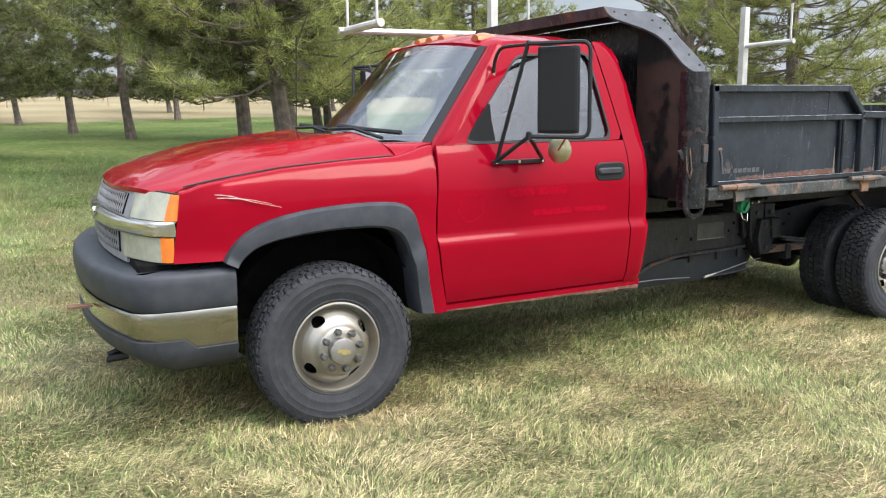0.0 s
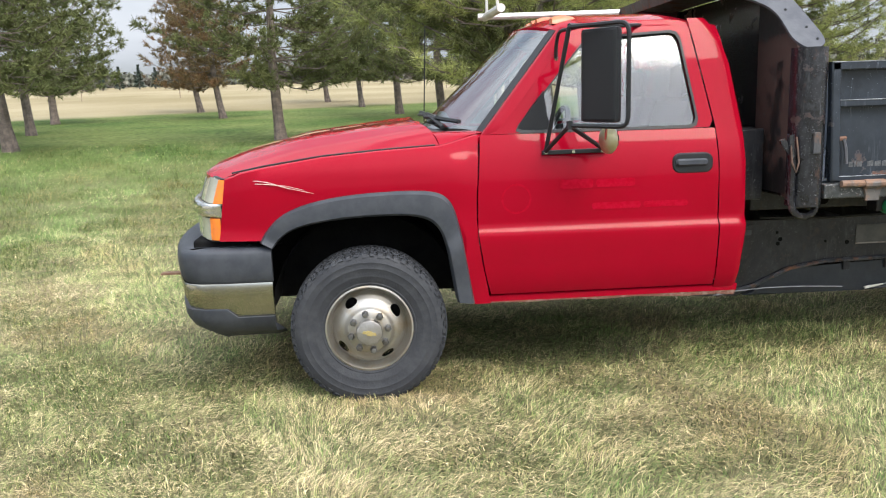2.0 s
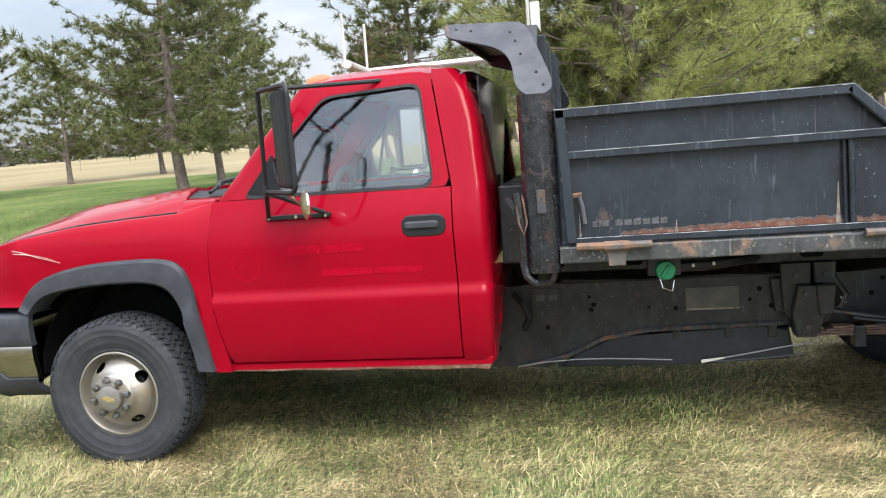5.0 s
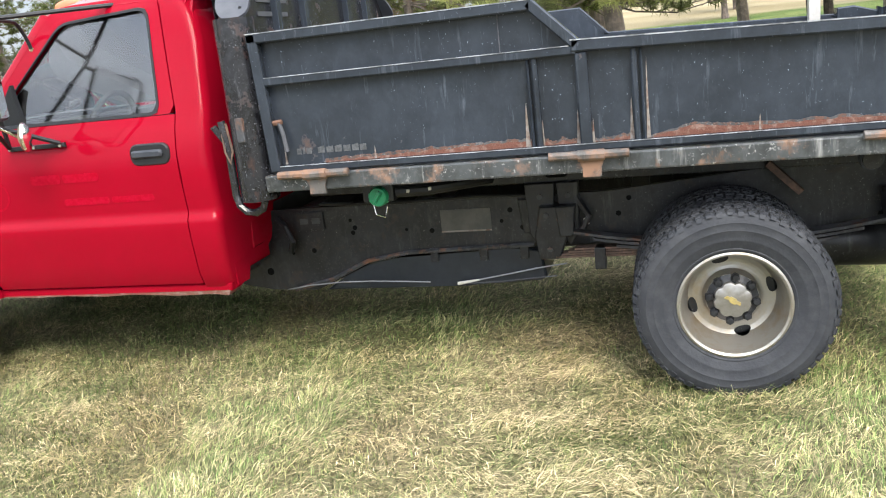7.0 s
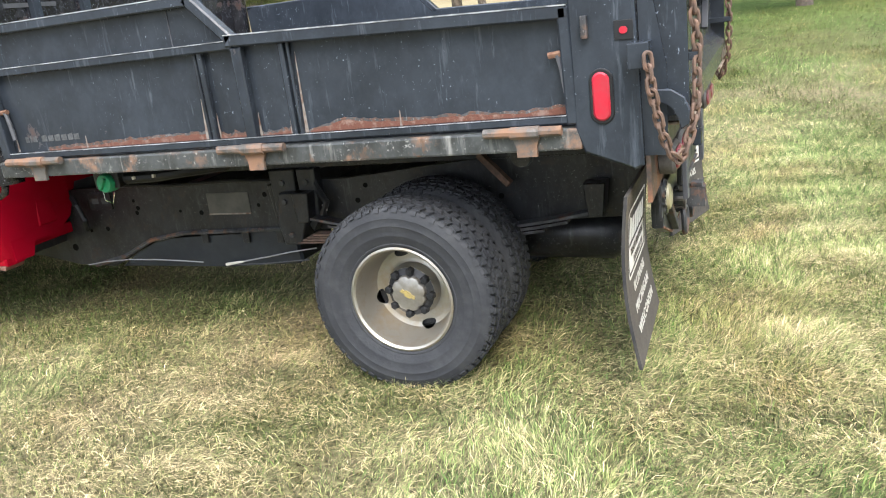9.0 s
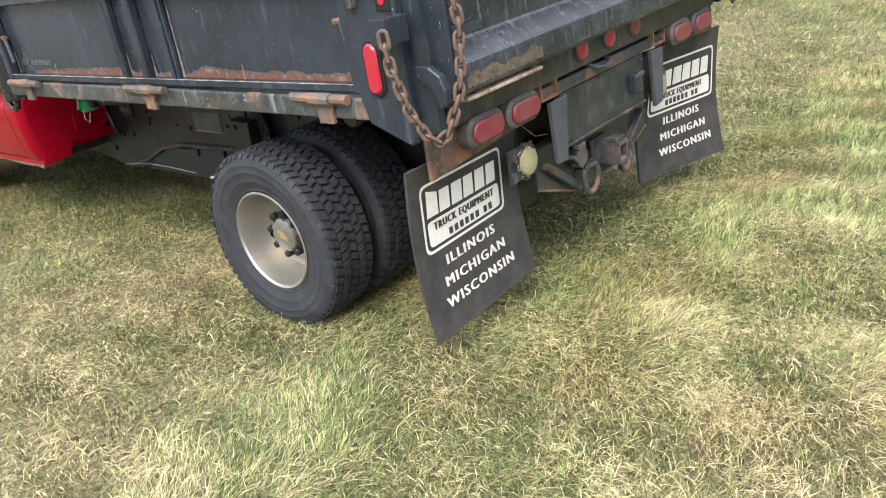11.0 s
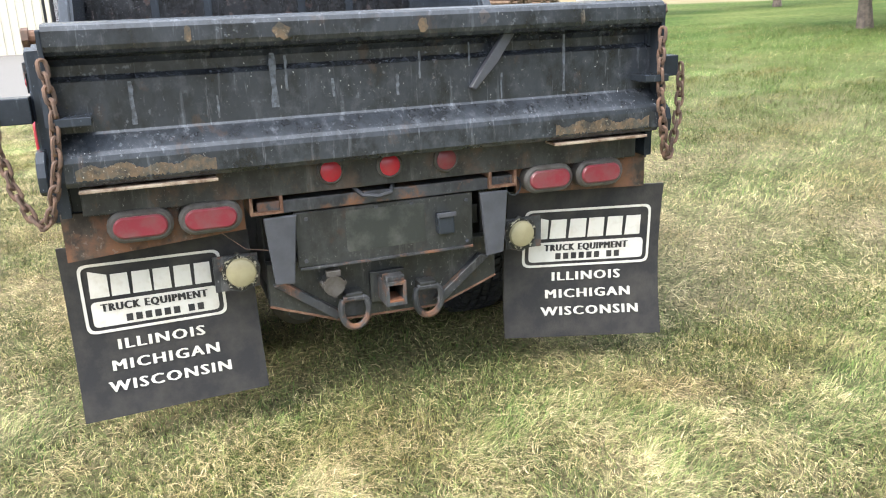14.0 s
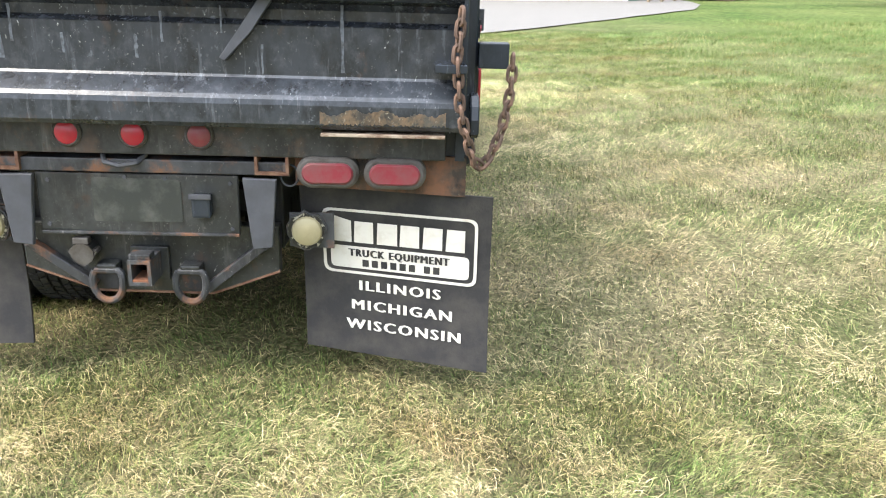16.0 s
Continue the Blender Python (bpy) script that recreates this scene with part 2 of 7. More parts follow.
def glass_material(name, tint, gloss_rough=0.01, ior=1.75):
    m = bpy.data.materials.new(name)
    m.use_nodes = True
    n, l = m.node_tree.nodes, m.node_tree.links
    n.clear()
    see = n.new("ShaderNodeBsdfTransparent")
    see.inputs["Color"].default_value = (*tint, 1)
    gloss = n.new("ShaderNodeBsdfGlossy")
    gloss.inputs["Roughness"].default_value = gloss_rough
    gloss.inputs["Color"].default_value = (0.95, 0.97, 1.0, 1)
    fresnel = n.new("ShaderNodeFresnel")
    fresnel.inputs["IOR"].default_value = ior
    mix = n.new("ShaderNodeMixShader")
    out = n.new("ShaderNodeOutputMaterial")
    l.new(fresnel.outputs["Fac"], mix.inputs["Fac"])
    l.new(see.outputs["BSDF"], mix.inputs[1])
    l.new(gloss.outputs["BSDF"], mix.inputs[2])
    l.new(mix.outputs["Shader"], out.inputs["Surface"])
    return m


GLASS = glass_material("window_glass", (0.86, 0.91, 0.89), 0.09, 1.9)
SCREEN_GLASS = glass_material("windscreen_glass", (0.80, 0.86, 0.84), ior=2.7)
MIRROR = material("mirror_glass", (0.85, 0.85, 0.85), 0.03, metal=1.0)


def ground_material():
    """Mown spring lawn, green with straw patches, that passes into a pale dry field."""
    m = bpy.data.materials.new("lawn_and_field")
    m.use_nodes = True
    n, l = m.node_tree.nodes, m.node_tree.links
    b = n["Principled BSDF"]
    b.inputs["Roughness"].default_value = 0.95
    b.inputs["Specular IOR Level"].default_value = 0.1
    place = n.new("ShaderNodeTexCoord")

    def tone(scale, detail, c1, c2, lo, hi):
        t = n.new("ShaderNodeTexNoise")
        t.inputs["Scale"].default_value, t.inputs["Detail"].default_value = scale, detail
        r = n.new("ShaderNodeValToRGB")
        r.color_ramp.elements[0].position, r.color_ramp.elements[0].color = lo, (*c1, 1)
        r.color_ramp.elements[1].position, r.color_ramp.elements[1].color = hi, (*c2, 1)
        l.new(place.outputs["Object"], t.inputs["Vector"])
        l.new(t.outputs["Fac"], r.inputs["Fac"])
        return r

    patches = tone(0.9, 8, (0.085, 0.100, 0.040), (0.210, 0.180, 0.115), 0.34, 0.66)
    grain = tone(38, 8, (0.30, 0.30, 0.27), (1.5, 1.45, 1.4), 0.32, 0.70)
    lawn = n.new("ShaderNodeMixRGB")
    lawn.blend_type, lawn.inputs["Fac"].default_value = "MULTIPLY", 1.0
    l.new(patches.outputs["Color"], lawn.inputs["Color1"])
    l.new(grain.outputs["Color"], lawn.inputs["Color2"])
    far_base = tone(0.3, 8, (0.060, 0.098, 0.026), (0.125, 0.148, 0.052), 0.36, 0.68)
    far_grain = tone(7, 10, (0.45, 0.47, 0.42), (1.5, 1.45, 1.4), 0.28, 0.72)
    far_lawn = n.new("ShaderNodeMixRGB")
    far_lawn.blend_type, far_lawn.inputs["Fac"].default_value = "MULTIPLY", 1.0
    l.new(far_base.outputs["Color"], far_lawn.inputs["Color1"])
    l.new(far_grain.outputs["Color"], far_lawn.inputs["Color2"])
    field = tone(0.07, 9, (0.185, 0.150, 0.082), (0.275, 0.232, 0.145), 0.35, 0.68)
    split = n.new("ShaderNodeSeparateXYZ")
    l.new(place.outputs["Object"], split.inputs["Vector"])
    wander = n.new("ShaderNodeTexNoise")
    wander.inputs["Scale"].default_value = 0.08
    l.new(place.outputs["Object"], wander.inputs["Vector"])

    def band(start, end, sway):
        a = n.new("ShaderNodeMath")
        a.operation = "MULTIPLY_ADD"
        a.inputs[1].default_value = sway
        l.new(wander.outputs["Fac"], a.inputs[0])
        slant = n.new("ShaderNodeMath")
        slant.operation = "MULTIPLY_ADD"
        slant.inputs[1].default_value = -0.33
        l.new(split.outputs["X"], slant.inputs[0])
        l.new(split.outputs["Y"], slant.inputs[2])
        l.new(slant.outputs["Value"], a.inputs[2])
        r = n.new("ShaderNodeMapRange")
        r.inputs["From Min"].default_value, r.inputs["From Max"].default_value = start, end
        l.new(a.outputs["Value"], r.inputs["Value"])
        return r

    to_green = n.new("ShaderNodeMixRGB")
    l.new(band(7.0, 19.0, 8.0).outputs["Result"], to_green.inputs["Fac"])
    l.new(lawn.outputs["Color"], to_green.inputs["Color1"])
    l.new(far_lawn.outputs["Color"], to_green.inputs["Color2"])
    to_field = n.new("ShaderNodeMixRGB")
    l.new(band(46.5, 49.0, 8.0).outputs["Result"], to_field.inputs["Fac"])
    l.new(to_green.outputs["Color"], to_field.inputs["Color1"])
    l.new(field.outputs["Color"], to_field.inputs["Color2"])
    l.new(to_field.outputs["Color"], b.inputs["Base Color"])
    fine = n.new("ShaderNodeTexNoise")
    fine.inputs["Scale"].default_value, fine.inputs["Detail"].default_value = 60, 5
    relief = n.new("ShaderNodeBump")
    relief.inputs["Strength"].default_value, relief.inputs["Distance"].default_value = 0.6, 0.03
    l.new(place.outputs["Object"], fine.inputs["Vector"])
    l.new(fine.outputs["Fac"], relief.inputs["Height"])
    l.new(relief.outputs["Normal"], b.inputs["Normal"])
    return m


GROUND = ground_material()


def let_light_through(mat, share):
    """Thin leaves and blades: part of the light passes through them."""
    n, l = mat.node_tree.nodes, mat.node_tree.links
    b = n["Principled BSDF"]
    thin = n.new("ShaderNodeBsdfTranslucent")
    mixed = n.new("ShaderNodeMixShader")
    mixed.inputs["Fac"].default_value = share
    l.new(b.inputs["Base Color"].links[0].from_socket, thin.inputs["Color"])
    l.new(b.outputs["BSDF"], mixed.inputs[1])
    l.new(thin.outputs["BSDF"], mixed.inputs[2])
    l.new(mixed.outputs["Shader"], n["Material Output"].inputs["Surface"])


# ---- mesh helpers ----
def part(name, bm, mat, parent=None, label="", smooth=False):
    """Links a bmesh as one mesh object under a thing or a part."""
    me = bpy.data.meshes.new(name)
    bmesh.ops.recalc_face_normals(bm, faces=bm.faces)
    if smooth:
        for f in bm.faces:
            f.smooth = True
        for e in bm.edges:
            if len(e.link_faces) == 2 and e.calc_face_angle(0) > 0.6:
                e.smooth = False
    bm.to_mesh(me)
    bm.free()
    me.materials.append(mat)
    ob = new(name, me)
    if parent is not None:
        ob.parent = parent
    if label:
        ob["label"] = label
    return ob


def box(x0, x1, y0, y1, z0, z1, bevel=0.0, bm=None):
    bm = bm or bmesh.new()
    made = bmesh.ops.create_cube(bm, size=1.0, matrix=Matrix.LocRotScale(((x0 + x1) / 2, (y0 + y1) / 2, (z0 + z1) / 2), None, (abs(x1 - x0), abs(y1 - y0), abs(z1 - z0))))
    if bevel:
        edges = {e for v in made["verts"] for e in v.link_edges}
        bmesh.ops.bevel(bm, geom=list(edges), offset=bevel, segments=2, affect="EDGES", profile=0.6)
    return bm


def loops_to_mesh(loops, closed=True, caps=True, bm=None):
    """Skins rings of points that have the same count."""
    bm = bm or bmesh.new()
    rings = [[bm.verts.new(p) for p in ring] for ring in loops]
    for a, b in zip(rings, rings[1:]):
        count = len(a)
        for i in range(count if closed else count - 1):
            j = (i + 1) % count
            bm.faces.new((a[i], a[j], b[j], b[i]))
    if caps and closed:
        bm.faces.new(rings[0][::-1])
        bm.faces.new(rings[-1])
    return bm


def tube(points, r, seg=8, bm=None, caps=True):
    pts = [Vector(p) for p in points]
    loops = []
    side = None
    for i, p in enumerate(pts):
        d = (pts[min(i + 1, len(pts) - 1)] - pts[max(i - 1, 0)]).normalized()
        if side is None:
            side = d.orthogonal().normalized()
        side = (side - d * side.dot(d)).normalized()
        up = d.cross(side)
        rr = float(r[i] if isinstance(r, (list, tuple)) else r)
        loops.append([p + rr * (math.cos(2 * math.pi * k / seg) * side + math.sin(2 * math.pi * k / seg) * up) for k in range(seg)])
    return loops_to_mesh(loops, True, caps, bm)


def bent(points, radius=0.03, steps=4):
    """Rounds the corners of a polyline."""
    pts = [Vector(p) for p in points]
    out = [pts[0]]
    for a, b, c in zip(pts, pts[1:], pts[2:]):
        r = min(radius, (a - b).length / 2, (c - b).length / 2)
        p, q = b + (a - b).normalized() * r, b + (c - b).normalized() * r
        for k in range(steps + 1):
            s = k / steps
            out.append((1 - s) ** 2 * p + 2 * s * (1 - s) * b + s * s * q)
    out.append(pts[-1])
    return out


def revolve(profile, seg=32, bm=None, close=True):
    """Turns a profile of (radius, y) about the y axis."""
    bm = bm or bmesh.new()
    rings = []
    for r, y in profile:
        if r < 1e-6:
            rings.append([bm.verts.new((0, y, 0))])
        else:
            rings.append([bm.verts.new((r * math.cos(2 * math.pi * k / seg), y, r * math.sin(2 * math.pi * k / seg))) for k in range(seg)])
    for a, b in zip(rings, rings[1:]):
        for k in range(seg):
            j = (k + 1) % seg
            f = [a[k % len(a)], a[j % len(a)], b[j % len(b)], b[k % len(b)]]
            f = [v for i, v in enumerate(f) if v not in f[:i]]
            if len(f) > 2:
                bm.faces.new(f)
    return bm


def slab(poly, axis, a, b, bevel=0.0, bm=None):
    """A plate: a 2D outline drawn out along an axis from a to b."""
    bm = bm or bmesh.new()

    def put(u, v, w):
        return {"x": (w, u, v), "y": (u, w, v), "z": (u, v, w)}[axis]

    lo = [bm.verts.new(put(u, v, a)) for u, v in poly]
    hi = [bm.verts.new(put(u, v, b)) for u, v in poly]
    faces = [bm.faces.new(lo), bm.faces.new(hi[::-1])]
    for i in range(len(poly)):
        j = (i + 1) % len(poly)
        bm.faces.new((lo[i], hi[i], hi[j], lo[j]))
    if bevel:
        bmesh.ops.bevel(bm, geom=[e for f in faces for e in f.edges], offset=bevel, segments=1, affect="EDGES")
    return bm


def interp(x, table):
    return float(np.interp(x, [a for a, _ in table], [b for _, b in table]))


def oval(cu, cv, w, h, count=20):
    """A stadium outline with round ends."""
    r = min(w, h) / 2
    pts = []
    for k in range(count):
        t = 2 * math.pi * (k + 0.5) / count
        pts.append((cu + r * math.cos(t) + math.copysign(max(0, w / 2 - r), math.cos(t)), cv + r * math.sin(t) + math.copysign(max(0, h / 2 - r), math.sin(t))))
    return pts


def round_rect(cu, cv, w, h, r, n=4):
    pts = []
    for sx, sy, t0 in ((1, 1, 0), (-1, 1, 90), (-1, -1, 180), (1, -1, 270)):
        for k in range(n + 1):
            t = radians(t0 + 90 * k / n)
            pts.append((cu + sx * (w / 2 - r) + r * math.cos(t), cv + sy * (h / 2 - r) + r * math.sin(t)))
    return pts


def solidify(bm, depth):
    """Gives an open sheet a thickness towards a fixed direction."""
    old = list(bm.faces)
    made = bmesh.ops.extrude_face_region(bm, geom=old)
    for v in made["geom"]:
        if isinstance(v, bmesh.types.BMVert):
            v.co += Vector(depth)
    return bm


def empty(name, at=(0, 0, 0)):
    ob = new(name)
    ob.location = at
    return ob


# ---- ground ----
def ground_height(x, y):
    """Level under the truck, rising gently past it to the far edge of the field."""
    rise = np.maximum(0.0, y - 3.0) * 0.027 + np.maximum(0.0, y - 42.0) * 0.011
    rise = np.where(y > 130, 0.027 * 127 + 0.011 * 88 + (y - 130) * 0.004, rise)
    return rise + 0.012 * np.sin(x * 1.3 + 0.4) * np.sin(y * 1.1) * np.clip((np.abs(y) - 1.5) / 3, 0, 1)


def make_ground():
    xs = np.concatenate([[-2500, -900, -400, -200, -120], np.arange(-80, 60, 1.0), [60, 90, 140, 220, 420, 900, 2500]])
    ys = np.concatenate([[-2500, -900, -300, -100, -50, -25], np.arange(-14, 60, 1.0), np.arange(60, 140, 4.0), [140, 200, 320, 600, 1200, 2500]])
    gx, gy = np.meshgrid(xs, ys)
    co = np.stack([gx, gy, ground_height(gx, gy)], -1).reshape(-1, 3)
    w = len(xs)
    i = (np.arange(len(ys) - 1)[:, None] * w + np.arange(w - 1)).ravel()
    faces = np.stack([i, i + 1, i + w + 1, i + w], -1)
    me = bpy.data.meshes.new("ground")
    me.from_pydata(co.tolist(), [], faces.tolist())
    me.polygons.foreach_set("use_smooth", [True] * len(me.polygons))
    me.materials.append(GROUND)
    return tagged(new("ground", me), "mown spring lawn of green and straw-coloured grass rising to a dry field", "lawn", kind="structure")


ground = make_ground()


# ---- the truck: x runs back from the front axle, y across, z up ----
truck = tagged(empty("dump_truck"), "red single-cab dump truck with worn black bed parked on grass", "truck")

SCRATCH = material("pale_scratch", (0.55, 0.42, 0.40), 0.7, noise_scale=90, color2=(0.42, 0.12, 0.12), lo=0.45, hi=0.6)
HALF = [(0.44, 0.885), (0.49, 0.92), (0.56, 0.948), (0.70, 0.966), (0.785, 0.973), (0.812, 0.971), (0.846, 0.951), (0.95, 0.957), (1.05, 0.961), (1.14, 0.953), (1.22, 0.931), (1.30, 0.897), (1.55, 0.82), (1.78, 0.745), (1.86, 0.70)]


def half(z):
    return interp(z, HALF)


def side_panel_mesh(front, rear, zs, s, nx=10, thick=0.025, out=0.0):
    """A body panel between two upright edges, given as tables of (z, x)."""
    loops = []
    for z in zs:
        a, b = interp(z, front), interp(z, rear)
        loops.append([(a + (b - a) * k / nx, s * (half(z) + out), z) for k in range(nx + 1)])
    bm = loops_to_mesh(loops, closed=False, caps=False)
    return solidify(bm, (0, -s * thick, 0))


def side_ring(outer, inner, s, thick=0.03, out=0.0):
    """A frame between two closed outlines in (x, z) that follows the cab's side."""
    bm = bmesh.new()
    a = [bm.verts.new((x, s * (half(z) + out), z)) for x, z in outer]
    b = [bm.verts.new((x, s * (half(z) + out), z)) for x, z in inner]
    for i in range(len(a)):
        j = (i + 1) % len(a)
        bm.faces.new((a[i], a[j], b[j], b[i]))
    return solidify(bm, (0, -s * thick, 0))


def resample(poly, count):
    pts = [Vector(p) for p in poly] + [Vector(poly[0])]
    lengths = [0.0]
    for a, b in zip(pts, pts[1:]):
        lengths.append(lengths[-1] + (b - a).length)
    out = []
    for k in range(count):
        d = lengths[-1] * k / count
        i = max(j for j in range(len(lengths)) if lengths[j] <= d + 1e-9)
        i = min(i, len(pts) - 2)
        f = (d - lengths[i]) / max(1e-9, lengths[i + 1] - lengths[i])
        out.append(tuple(pts[i].lerp(pts[i + 1], f)))
    return out


def smooth_line(pts, times=2):
    """Rounds an open outline by cutting its corners."""
    for _ in range(times):
        out = [pts[0]]
        for a, b in zip(pts, pts[1:]):
            out += [(a[0] * 0.75 + b[0] * 0.25, a[1] * 0.75 + b[1] * 0.25), (a[0] * 0.25 + b[0] * 0.75, a[1] * 0.25 + b[1] * 0.75)]
        pts = out + [pts[-1]]
    return pts


def rounded(poly, r, n=4):
    pts = [Vector((*p, 0)) for p in poly]
    out = []
    for i, b in enumerate(pts):
        a, c = pts[i - 1], pts[(i + 1) % len(pts)]
        rr = min(r, (a - b).length / 2.1, (c - b).length / 2.1)
        p, q = b + (a - b).normalized() * rr, b + (c - b).normalized() * rr
        for k in range(n + 1):
            t = k / n
            v = (1 - t) ** 2 * p + 2 * t * (1 - t) * b + t * t * q
            out.append((v.x, v.y))
    return out


DOOR_FRONT = [(0.50, 0.612), (0.60, 0.585), (0.81, 0.552), (1.0, 0.552), (1.29, 0.575)]
DOOR_REAR = [(0.50, 1.752), (0.8, 1.756), (1.29, 1.748)]
DOOR_ZS = [0.50, 0.56, 0.63, 0.70, 0.76, 0.785, 0.80, 0.812, 0.823, 0.834, 0.846, 0.87, 0.93, 1.0, 1.06, 1.12, 1.17, 1.22, 1.26, 1.29]
WINDOW = rounded([(0.735, 1.300), (1.135, 1.745), (1.605, 1.772), (1.668, 1.300)], 0.05)
DOOR_TOP = [(0.578, 1.293), (0.655, 1.296), (1.06, 1.785), (1.12, 1.822), (1.655, 1.828), (1.747, 1.293)]

HOOD_EDGE = [(-0.72, 1.118), (-0.66, 1.134), (-0.5, 1.165), (-0.2, 1.208), (0.1, 1.230), (0.385, 1.244)]
HOOD_MID = [(-0.84, 1.132), (-0.78, 1.174), (-0.62, 1.228), (-0.32, 1.292), (0.0, 1.326), (0.25, 1.344), (0.40, 1.350)]
FENDER_FRONT = [(0.83, -0.70), (1.12, -0.655)]


FACE = [(0.0, -0.905), (0.2, -0.900), (0.4, -0.885), (0.575, -0.863), (0.66, -0.845), (0.76, -0.810), (0.84, -0.776), (0.885, -0.748), (0.902, -0.725), (0.909, -0.705), (0.912, -0.690)]


def face_x(y):
    """The plan of the nose: nearly flat, turning sharply at the lamps' outer corners."""
    return interp(abs(y), FACE)


def face_lean(z):
    return max(0.0, z - 0.95) * 0.35


def hood_z(x, y):
    e, c = interp(x, HOOD_EDGE), interp(x, HOOD_MID)
    a = min(1.0, abs(y) / 0.845)
    ridge = 0.014 * math.exp(-(((abs(y) - 0.50) / 0.05) ** 2)) * min(1.0, max(0.0, (x + 0.7) / 0.3))
    return e + (c - e) * (1 - a ** interp(x, [(-0.6, 3.2), (0.0, 4.0), (0.385, 7.0)])) + ridge


def make_cab():
    body = part("cab_shell", box(0.62, 1.86, -0.82, 0.82, 0.50, 0.56, 0.01), RED, truck)
    for s in (-1, 1):
        door = part("door", side_panel_mesh(DOOR_FRONT, DOOR_REAR, DOOR_ZS, s, 12), RED, truck, smooth=True)
        part("door_frame", side_ring(resample(rounded(DOOR_TOP, 0.04), 72), resample(WINDOW, 72), s, 0.035), RED, door, smooth=True)
        seal = side_ring(resample([(1.19 + (x - 1.19) * 1.012, 1.535 + (z - 1.535) * 1.03) for x, z in WINDOW], 72), resample([(1.19 + (x - 1.19) * 0.986, 1.535 + (z - 1.535) * 0.972) for x, z in WINDOW], 72), s, 0.012, 0.004)
        part("window_seal", seal, TRIM, door)
        pane = bmesh.new()
        loops = []
        for z in np.linspace(1.298, 1.772, 7):
            xa = 0.735 + (1.135 - 0.735) * min(1, max(0, (z - 1.30) / 0.445))
            xb = 1.668 - 0.063 * (z - 1.30) / 0.472
            loops.append([(xa + (xb - xa) * k / 6, s * (half(z) - 0.014), z) for k in range(7)])
        glass = part("window_pane", loops_to_mesh(loops, False, False, pane), GLASS, door, "tinted side window", smooth=True)
        glass.visible_shadow = False
        quarter = slab([(0.735, 1.293), (0.93, 1.298), (0.905, 1.40), (0.893, 1.492)], "y", s * (half(1.3) - 0.01), s * (half(1.40) - 0.006))
        part("corner_trim", quarter, TRIM, door)
        # the outside handle: a dark cup with a pull bar
        cup = slab(round_rect(1.620, 1.124, 0.205, 0.10, 0.04), "y", s * 0.940, s * 0.963, 0.006)
        handle = part("door_handle", cup, TRIM, door, "black plastic door handle")
        part("pull_bar", slab(round_rect(1.612, 1.128, 0.16, 0.036, 0.016), "y", s * 0.955, s * 0.978, 0.008), PLASTIC, handle)
        # cab corner behind the door
        zs = [0.46, 0.49, 0.56, 0.70, 0.785, 0.80, 0.812, 0.823, 0.834, 0.846, 0.87, 0.95, 1.12, 1.22, 1.30, 1.45, 1.60, 1.72, 1.80, 1.835]
        rear = [(0.47, 1.89), (0.8, 1.915), (1.3, 1.905), (1.6, 1.872), (1.76, 1.83), (1.835, 1.77)]
        loops = []
        for z in zs:
            a, b = interp(z, [(0.47, 1.758), (0.8, 1.762), (1.29, 1.754), (1.835, 1.662)]), interp(z, rear)
            w = half(z)
            ring = [(a + (b - 0.05 - a) * k / 5, s * w, z) for k in range(6)]
            ring += [(b - 0.05 + 0.05 * math.sin(t), s * (w - 0.05 + 0.05 * math.cos(t)), z) for t in (0.4, 0.8, 1.2, 1.57)]
            ring += [(b, s * (0.45 if z > 0.6 else 0.80), z)]
            loops.append(ring)
        part("cab_corner", loops_to_mesh(loops, False, False), RED, truck, smooth=True)
        # sill under the door, with a rusted lower lip
        sill = part("rocker_panel", slab([(0.53, 0.492), (1.89, 0.492), (1.885, 0.455), (0.55, 0.452)], "y", s * 0.80, s * 0.912, 0.006), RED, truck)
        part("rusted_lip", slab([(0.60, 0.455), (0.8, 0.449), (0.95, 0.454), (1.2, 0.446), (1.35, 0.452), (1.6, 0.440), (1.78, 0.444), (1.87, 0.436), (1.88, 0.459), (0.6, 0.459)], "y", s * 0.80, s * 0.914), RUST_PATCH, sill)
        # front pillar between windscreen and door
        loops = []
        for k in range(-1, 11):
            t = k / 10
            xi, yi, zi = 0.598 + 0.40 * t, 0.80 - 0.118 * t, 1.302 + 0.488 * t
            xo, zo = 0.665 + 0.405 * t, 1.296 + 0.494 * t
            yo = half(zo) + 0.001 - (0.055 if k < 0 else 0.0)
            ring = []
            for f in np.linspace(0, 1, 6):
                bulge = 0.030 * math.sin(math.pi * f)
                ring.append((xi + (xo - xi) * f - bulge * 0.55, s * (yi + (yo - yi) * f + bulge * 0.5), zi + (zo - zi) * f + bulge * 0.5))
            ring += [(xo + 0.03, s * (yo - 0.05), zo - 0.04), (xi + 0.06, s * (yi - 0.03), zi - 0.03)]
            loops.append(ring)
        part("front_pillar", loops_to_mesh(loops), RED, truck, smooth=True)
        # shoulder of the wing between the bonnet's rear edge and the windscreen
        rows = []
